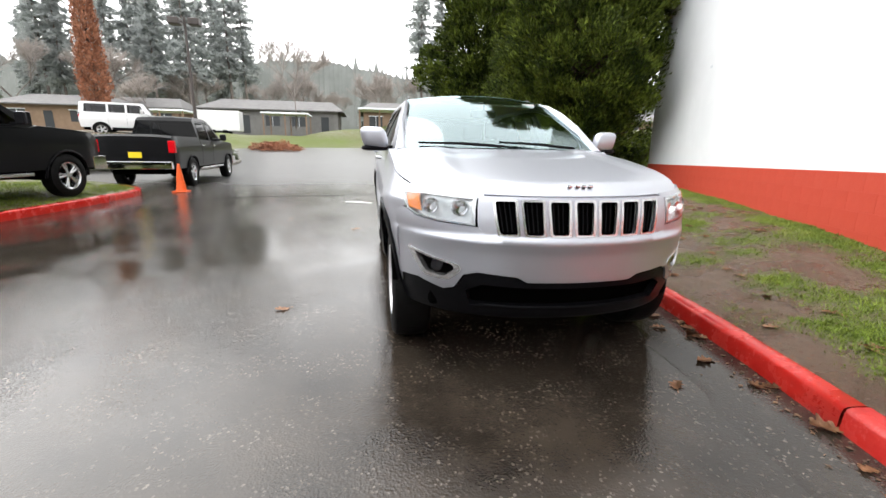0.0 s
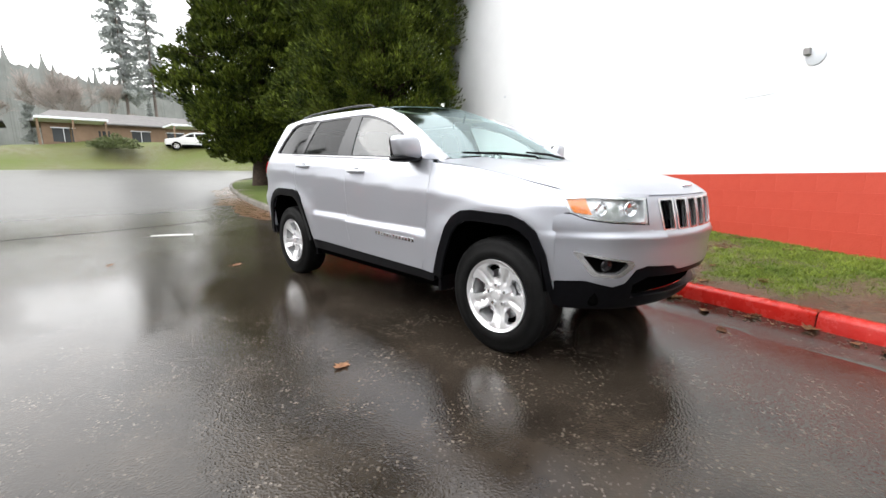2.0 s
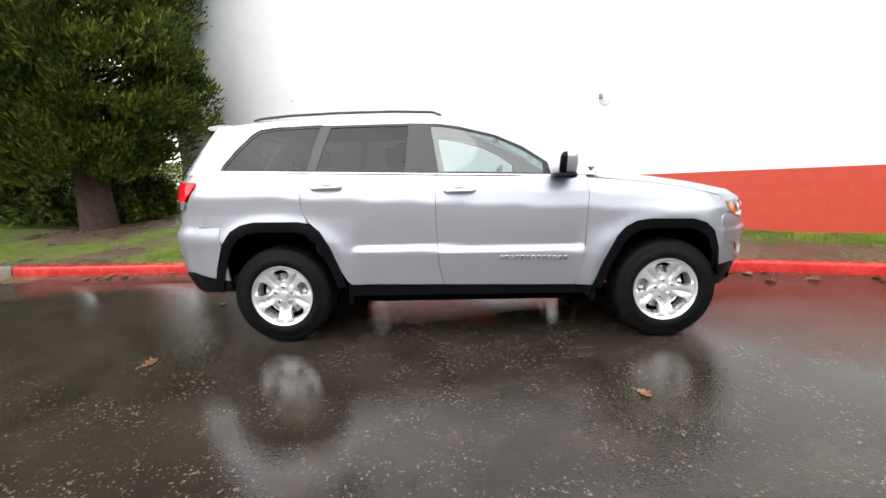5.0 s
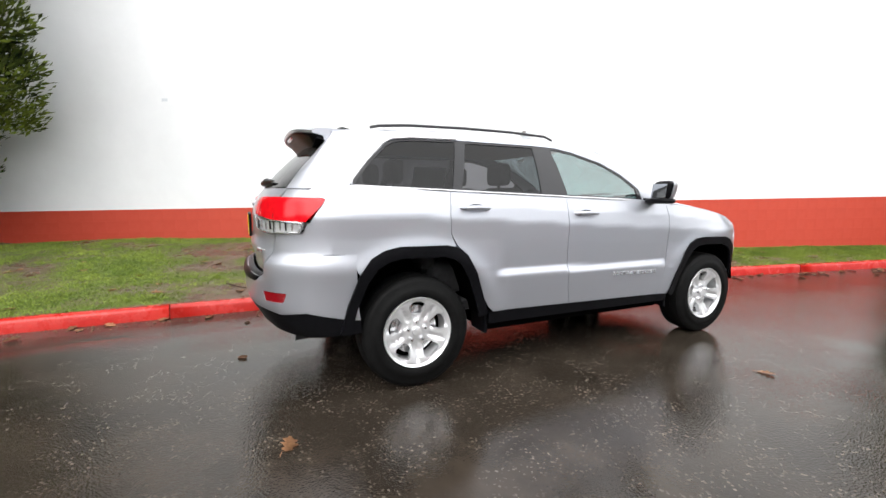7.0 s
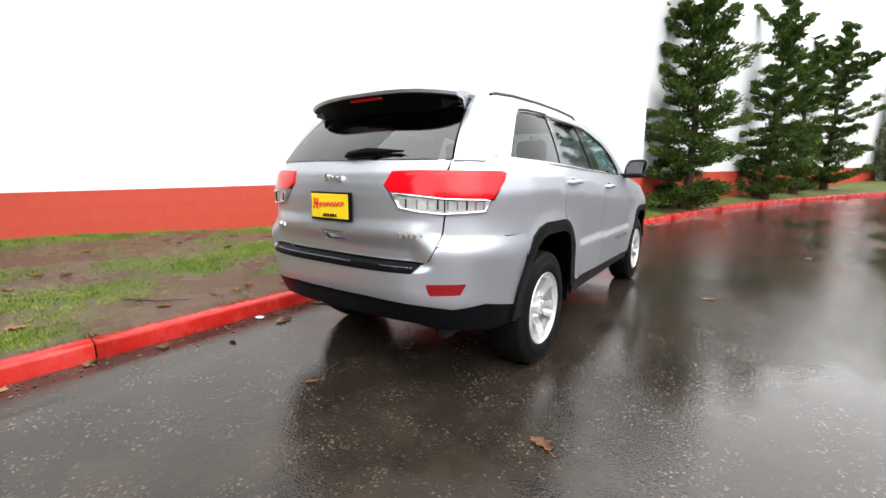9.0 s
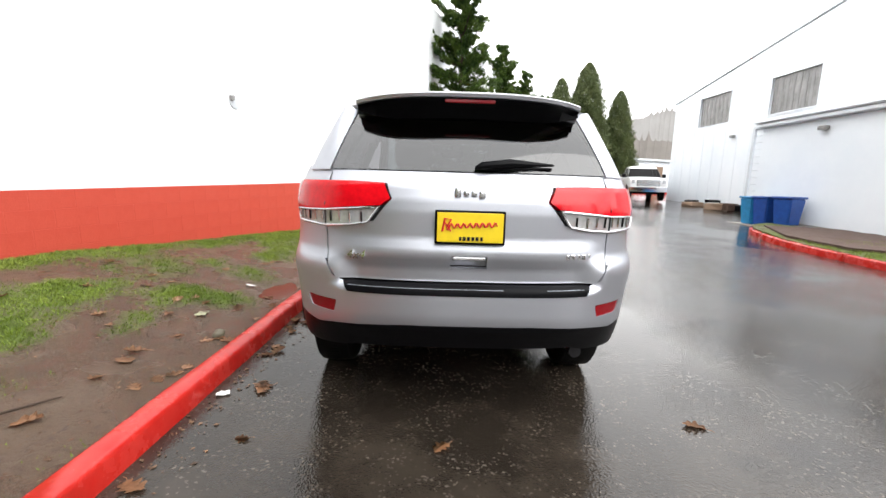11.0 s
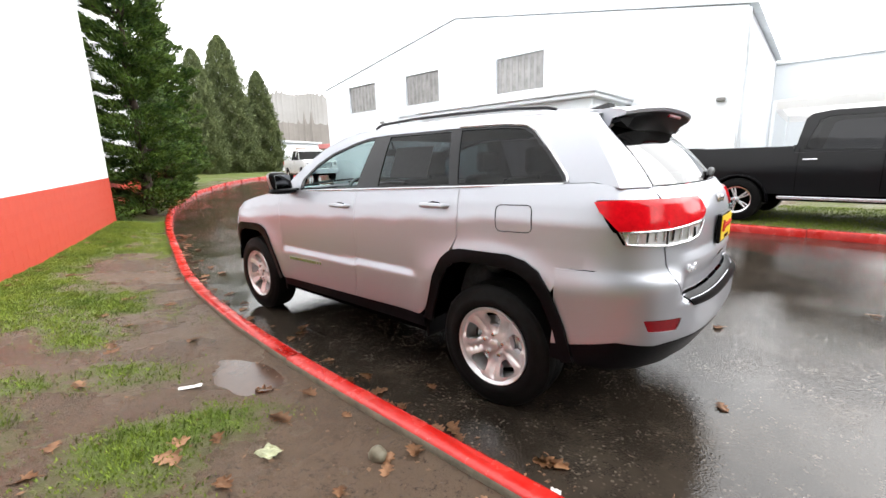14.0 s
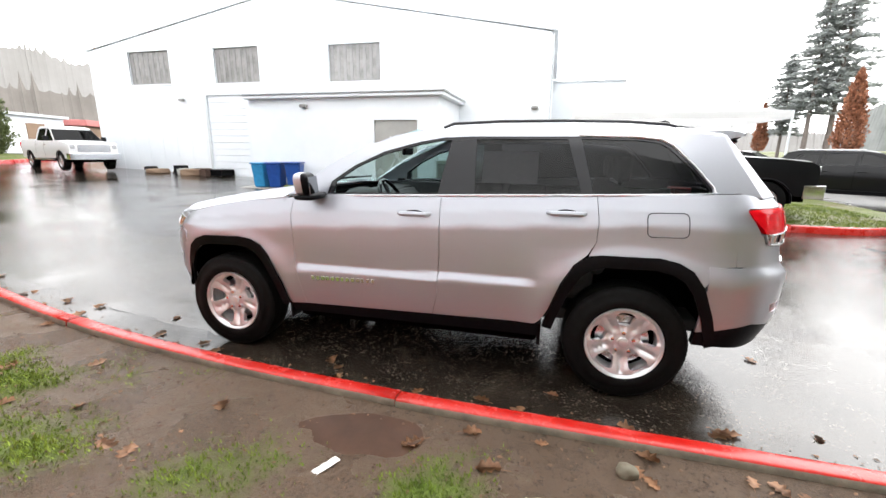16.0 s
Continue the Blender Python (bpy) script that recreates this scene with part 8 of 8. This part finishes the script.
part("body", lathe([(0.03, 0.135), (0.06, 0.125), (0.4, 0.075), (0.70, 0.032), (0.715, 0.026), (0.715, 0.0)], 28, "Z"), ORANGE, tc, smooth=True)
tc.matrix_basis = pose(-5.87, 7.85, 0.0)


def tent(m, label):
    tn = tagged(new("marquee_tent"), label, "tent")
    bm = bmesh.new()
    n = 10
    rings = []
    for k in range(n + 1):
        t = k / n
        r = 3.6 * (1 - t)
        z = 3.05 + 2.6 * t ** 1.7
        rings.append([bm.verts.new((sx * r, sy * r, z)) for sx, sy in ((-1, -1), (1, -1), (1, 1), (-1, 1))] if k < n else [bm.verts.new((0, 0, z))])
    for k in range(n - 1):
        for i in range(4):
            bm.faces.new((rings[k][i], rings[k][(i + 1) % 4], rings[k + 1][(i + 1) % 4], rings[k + 1][i]))
    for i in range(4):
        bm.faces.new((rings[n - 1][i], rings[n - 1][(i + 1) % 4], rings[n][0]))
    part("canopy", bm, TENT_WHITE, tn, "white peaked canopy")
    for a, b in (((-3.6, -3.6), (3.6, -3.6)), ((3.6, -3.6), (3.6, 3.6)), ((3.6, 3.6), (-3.6, 3.6)), ((-3.6, 3.6), (-3.6, -3.6))):
        part("valance", box(min(a[0], b[0]) - 0.01, max(a[0], b[0]) + 0.01, min(a[1], b[1]) - 0.01, max(a[1], b[1]) + 0.01, 2.78, 3.048), TENT_WHITE, tn)
        part("post", tube([(a[0], a[1], 0), (a[0], a[1], 3.05)], 0.04, 8), SIDING, tn)
    tn.matrix_basis = m


tent(pose(-17.6, 5.2, 0.0), "white peaked marquee behind the pickup")

# air conditioning plant by the annex
ac = tagged(new("air_conditioner"), "grey-green outdoor air conditioning unit on a concrete pad", "machine")
part("casing", box(-11.0, -10.0, -2.24, -0.95, 0.80, 1.22, 0.02), METAL_GREY, ac, "grey-green metal casing")
part("coil_case", box(-11.0, -10.0, -2.75, -2.25, 0.36, 1.22, 0.015), METAL_GREY, ac, "full height coil end")
part("coil_panel", box(-9.998, -9.985, -2.70, -2.30, 0.42, 1.16, 0.005), WINDOW_GREY, ac, "dark coil panel")
part("coil_panel", box(-10.9, -10.1, -2.765, -2.752, 0.44, 1.16, 0.005), WINDOW_GREY, ac, "dark coil panel")
for y in (-1.80, -1.38):
    part("casing_seam", box(-9.999, -9.992, y - 0.006, y + 0.006, 0.82, 1.20), WINDOW_GREY, ac)
part("compressor", box(-10.35, -10.02, -2.20, -1.96, 0.36, 0.78, 0.03), BLACK_PLASTIC, ac, "black compressor box")
part("back_panel", box(-11.0, -10.95, -2.24, -0.95, 0.36, 0.80), METAL_GREY, ac)
for k, y in enumerate((-1.75, -1.45, -1.20)):
    part("pipe", tube([(-10.15, y - 0.12, 0.40), (-10.1, y - 0.06, 0.62), (-10.1, y + 0.05, 0.66), (-10.15, y + 0.14, 0.44)], 0.022, 6), BLACK_PLASTIC if k else METAL_GREY, ac, "bent service pipe", smooth=True)
for x in (-10.98, -10.06):
    part("base_rail", box(x, x + 0.06, -2.75, -0.95, 0.28, 0.36, 0.008), METAL_GREY, ac, "base rail")
part("lid", box(-11.04, -9.96, -2.79, -0.91, 1.222, 1.26, 0.01), METAL_GREY, ac)
for y in (-2.6, -1.85, -1.1):
    part("leg", box(-10.9, -10.1, y - 0.05, y + 0.05, 0.26, 0.33), BLACK_PLASTIC, ac)
for y in (-2.25, -1.75):
    part("vent", lathe([(1.26, 0.0), (1.26, 0.09), (1.36, 0.09), (1.36, 0.11), (1.44, 0.11), (1.45, 0.0)], 14, "Z"), METAL_GREY, ac, "round roof vent").location = (-10.6, y, 0)
tagged(part("plant_pad", box(-11.1, -9.8, -3.0, -0.7, 0.12, 0.26, 0.015), CONCRETE), "pale concrete plant pad", "pad", kind="structure")
# bins and rubble by the annex
for i, (x, y, mt, lb) in enumerate(((-10.6, -9.8, CYAN_BIN, "light blue lidded plastic bin"), (-10.5, -9.1, BLUE_BIN, "dark blue lidded plastic bin"), (-10.6, -8.4, BLUE_BIN, "dark blue lidded plastic bin"))):
    b = tagged(new("plastic_bin"), lb + " beside the annex", "bin", "blue bins")
    bm = bmesh.new()
    vs = [bm.verts.new((sx * k, sy * k * 0.9, z)) for z, k in ((0.0, 0.24), (0.85, 0.31)) for sx, sy in ((-1, -1), (1, -1), (1, 1), (-1, 1))]
    for q in ((0, 1, 2, 3), (4, 5, 6, 7), (0, 1, 5, 4), (1, 2, 6, 5), (2, 3, 7, 6), (3, 0, 4, 7)):
        bm.faces.new([vs[k] for k in q])
    bmesh.ops.bevel(bm, geom=bm.edges[:], offset=0.03, segments=2, affect="EDGES")
    part("body", bm, mt, b)
    part("lid", box(-0.34, 0.34, -0.31, 0.31, 0.852, 0.92, 0.025), mt, b)
    b.matrix_basis = pose(x, y, 0.16 + 0.02 * i, 0, 0, 8 * i)
rn = random.Random(9)
for i in range(9):
    y = -19.0 + i * 0.52
    s = rn.uniform(0.15, 0.5)
    bm = box(-s, s, -s * 0.8, s * 0.8, 0, rn.uniform(0.12, 0.5), 0.03, 1)
    for v in bm.verts:
        v.co += Vector((rn.uniform(-1, 1), rn.uniform(-1, 1), 0)) * 0.08
    ob = part("scrap_piece", bm, (BLACK_PLASTIC, DOOR_GREY, WALL_TAN, MULCH)[i % 4])
    ob.matrix_basis = pose(-13.7 + rn.uniform(-0.4, 0.4), y, lift_of(y) - 0.01, 0, 0, rn.uniform(0, 90))
    tagged(ob, "weathered piece of scrap heaped by the workshop wall", "scrap", "scrap by the workshop")
# mulch bed before the annex
bed = [(-11.0, -7.0), (-9.3, -7.6), (-8.2, -5.5), (-7.9, -3.6), (-8.6, -2.6), (-9.7, -3.1), (-9.75, -0.6), (-11.2, -0.4)]
tagged(sheet("mulch_bed", [bed], lambda x, y: (x, y, lift_of(y) + 0.235 + 0.02 * noise.noise(Vector((x * 3, y * 3, 0)))), MULCH, step=0.3, thick=0.1, centre=Vector((-9, -4, -50))), "dark bark mulch bed", "bed", kind="structure")
# sheds beyond the bend
sh = tagged(new("shed"), "white shed with a pale roof beyond the bend", "shed")
part("wall", box(-3, 3, -2, 2, 0, 2.8), SIDING, sh)
part("roof", box(-3.3, 3.3, -2.3, 2.3, 2.801, 3.0, 0.03), SIDING_DARK, sh)
part("door", box(-0.9, 0.9, 2.0, 2.04, 0.1, 2.3), WALL_TAN, sh, "tan stacked timber in the doorway")
sh.matrix_basis = pose(-21.5, -41, 1.1, 0, 0, 20)
rs_ = tagged(new("shed"), "low shed with a red roof beyond the bend", "shed")
part("wall", box(-8, 8, -3, 3, 0, 2.4), WALL_TAN, rs_)
part("roof", box(-8.4, 8.4, -3.4, 3.4, 2.401, 3.0, 0.05), material("faded_red_roof", (0.45, 0.16, 0.15), 0.7, vary=0.1, scale=1), rs_, "faded red roof")
rs_.matrix_basis = pose(-36, -52, 1.3, 0, 0, 30)


# ---------- litter and leaves ----------
def ground_z(x, y):
    """Height of whatever lies under a point of the verge or the paving."""
    k = kerb_x(y)
    if x < k:
        return gutter_z(x, y) + 0.002
    return lift_of(y) + 0.148 if x < k + 0.16 else verge_z(x, y)


def leaf_shape(seed):
    """A lobed oak leaf, curled up at its edges."""
    rnd = random.Random(seed)
    bm = bmesh.new()
    n = 13
    curl = rnd.uniform(0.10, 0.45)
    rows = []
    for i in range(n):
        u = i / (n - 1)
        w = 0.034 * math.sin(math.pi * min(1, 0.06 + 0.9 * u)) ** 0.8 * (1 + 0.42 * math.cos(2 * math.pi * 3.2 * u + seed)) * rnd.uniform(0.9, 1.1)
        x = -0.05 + 0.10 * u
        z = 0.004 + 0.5 * curl * (u - 0.4) ** 2 * 0.1
        bend = 0.012 * math.sin(3 * u + seed)
        rows.append([bm.verts.new((x, bend + k * w, z + curl * abs(k) ** 2 * w * rnd.uniform(0.6, 1.4))) for k in (-1, -0.5, 0, 0.5, 1)])
    for a, b in zip(rows, rows[1:]):
        for k in range(4):
            bm.faces.new((a[k], a[k + 1], b[k + 1], b[k]))
    bmesh.ops.solidify(bm, geom=bm.faces[:], thickness=0.001)
    join(bm, tube([(-0.048, 0, 0.005), (-0.066, 0.004, 0.008), (-0.085, 0.002, 0.004)], 0.0014, 4))
    me = bpy.data.meshes.new("fallen_leaf")
    bm.to_mesh(me)
    bm.free()
    me.materials.append(LEAF_FALLEN)
    return me


leaves = [leaf_shape(i) for i in range(5)]
rl = random.Random(44)
spots = [(1.68, 2.02), (1.72, 2.10), (1.66, 1.92), (1.78, 2.2), (1.19, 1.96), (0.91, 2.02), (1.74, 0.30), (1.78, 0.34), (2.05, 1.9), (2.1, 1.75), (2.55, -0.4), (2.3, -0.9), (3.0, 0.2), (2.2, 0.7), (2.35, 0.62),
         (1.9, 0.75), (1.2, -1.75), (1.15, -1.9), (0.95, -2.2), (1.0, -2.5), (0.6, -2.4), (1.1, -1.5), (1.22, -1.3), (1.0, -1.7)]
for _ in range(170):
    y = rl.uniform(-7.5, 5.5)
    k = kerb_x(y)
    if rl.random() < 0.35:
        x = k - abs(rl.gauss(0.0, 0.16)) - 0.02
    else:
        x = k + 0.2 + rl.random() ** 1.3 * 3.2
        x = min(x, WALL_X(y) - 0.15)
    spots.append((x, y))
for i in range(7):
    spots.append((rl.uniform(-3.0, 1.2), rl.uniform(-4.5, 5.0)))
for x, y in spots:
    if abs(x) < 0.95 and -2.2 < y < 2.3:
        continue
    ob = new("fallen_leaf", leaves[rl.randrange(5)])
    s = rl.uniform(0.7, 1.25)
    ob.matrix_basis = pose(x, y, ground_z(x, y) + 0.001, rl.uniform(-8, 8), rl.uniform(-8, 8), rl.uniform(0, 360)) @ Matrix.Scale(s, 4)
    tagged(ob, "curled brown fallen oak leaf, wet", "leaf", "fallen leaves")
rock = bmesh.new()
bmesh.ops.create_icosphere(rock, subdivisions=3, radius=1)
for v in rock.verts:
    k = 1 + 0.22 * noise.noise(v.co * 1.3) + 0.06 * noise.noise(v.co * 5)
    v.co = Vector((v.co.x * 0.040, v.co.y * 0.048, v.co.z * 0.038)) * k
ob = part("stone", rock, STONE, smooth=True, sharp=80)
ob.location = (1.745, 1.38, ground_z(1.745, 1.38) + 0.018)
tagged(ob, "rounded tan stone lying on the muddy verge", "stone")


def paper(m, w, h, label, crumple, mat_=None):
    bm = bmesh.new()
    bmesh.ops.create_grid(bm, x_segments=6, y_segments=6, size=0.5)
    for v in bm.verts:
        v.co = Vector((v.co.x * w, v.co.y * h, crumple * (0.5 + noise.noise(Vector((v.co.x * 4, v.co.y * 4, w * 30))))))
    bmesh.ops.solidify(bm, geom=bm.faces[:], thickness=0.001)
    ob = part("paper_scrap", bm, mat_ or PAPER)
    ob.matrix_basis = m
    tagged(ob, label, "litter", "paper litter")


paper(pose(1.36, 2.10, gutter_z(1.36, 2.10) + 0.006, 0, 0, 20), 0.07, 0.045, "white paper scrap lying by the kerb", 0.012)
paper(pose(2.10, 0.02, ground_z(2.10, 0.02) + 0.008, 0, 0, -27), 0.14, 0.04, "white paper strip on the mud", 0.008)
paper(pose(2.08, 0.99, ground_z(2.08, 0.99) + 0.004, 0, 0, 100), 0.11, 0.08, "crumpled pale yellow wrapper on the mud", 0.02, material("pale_wrapper", (0.30, 0.31, 0.19), 0.4, vary=0.3, scale=40))
# puddle by the kerb
pd = [(1.80 + 0.26 * math.cos(a), 0.08 + 0.42 * math.sin(a)) for a in np.linspace(0, 2 * math.pi, 24, endpoint=False)]
tagged(sheet("puddle", [pd], lambda x, y: (x, y, PUDDLE_Z), PUDDLE, step=0.08, thick=0.03, centre=Vector((1.8, 0, -9))), "brown rain puddle on the muddy verge", "puddle", kind="structure")
tw = tube([(2.05, 2.35, ground_z(2.05, 2.35) + 0.008), (2.2, 2.55, ground_z(2.2, 2.55) + 0.010), (2.42, 2.72, ground_z(2.42, 2.72) + 0.008)], [0.004, 0.007, 0.005], 6)
tagged(part("twig", tw, BARK), "thin broken twig on the mud", "twig")
# painted line on the street
ln = sheet("road_marking", [[(-1.60, 5.62), (-1.00, 5.34), (-0.98, 5.48), (-1.25, 5.70), (-1.55, 5.78)]], lambda x, y: (x, y, 0.004), material("worn_white_paint", (0.55, 0.55, 0.53), 0.3, vary=0.2, scale=10), step=0.2, thick=0.004, centre=Vector((0, 10, -9)))
tagged(ln, "worn white paint mark on the paving", "marking", kind="structure")
# a tar seam across the paving
tar = material("tar_seam", (0.008, 0.008, 0.008), 0.25, vary=0.2, scale=20)
seam = flowing([(-5.2, 6.3), (-3.6, 6.75), (-2.26, 6.92), (-0.74, 7.2), (0.74, 7.9), (1.5, 8.6)], 8)
out = [(x, y - 0.018 - 0.006 * math.sin(9 * x)) for x, y in seam] + [(x, y + 0.018 + 0.006 * math.sin(7 * x)) for x, y in reversed(seam)]
tagged(sheet("tar_seam", [out], lambda x, y: (x, y, 0.004), tar, step=0.2, thick=0.003, centre=Vector((0, 7, -9))), "dark tar seam across the wet paving", "seam", kind="structure")
# crumbs of leaf, bark and grit trodden into the mud
rc = np.random.RandomState(71)
cv, cf = [], []
for _ in range(8500):
    y = rc.uniform(-6.5, 5.5)
    k = kerb_x(y)
    x = k + 0.18 + rc.uniform(0, 1) ** 1.2 * (WALL_X(y) - k - 0.3) if rc.rand() < 0.8 else k - abs(rc.normal(0, 0.10)) - 0.005
    z = ground_z(x, y) + 0.001
    a, r = rc.uniform(0, 6.283), 0.003 + 0.016 * rc.uniform(0, 1) ** 3
    w = r * rc.uniform(0.25, 0.8)
    c, s = math.cos(a), math.sin(a)
    i = len(cv)
    cv += [(x + r * c, y + r * s, z), (x - w * s, y + w * c, z + rc.uniform(0.001, 0.006)), (x - r * c, y - r * s, z + rc.uniform(0, 0.004)), (x + w * s, y - w * c, z + rc.uniform(0.001, 0.006)), (x, y, z + 0.006)]
    cf += [(i, i + 1, i + 4), (i + 1, i + 2, i + 4), (i + 2, i + 3, i + 4), (i + 3, i, i + 4)]
tagged(link_mesh("leaf_litter", cv, cf, material("leaf_crumbs", (0.045, 0.025, 0.014), 0.7, second=(0.17, 0.09, 0.045), scale=5, island=0.6), smooth=False), "brown crumbs of leaf and grit on the mud", "litter", kind="stuff")
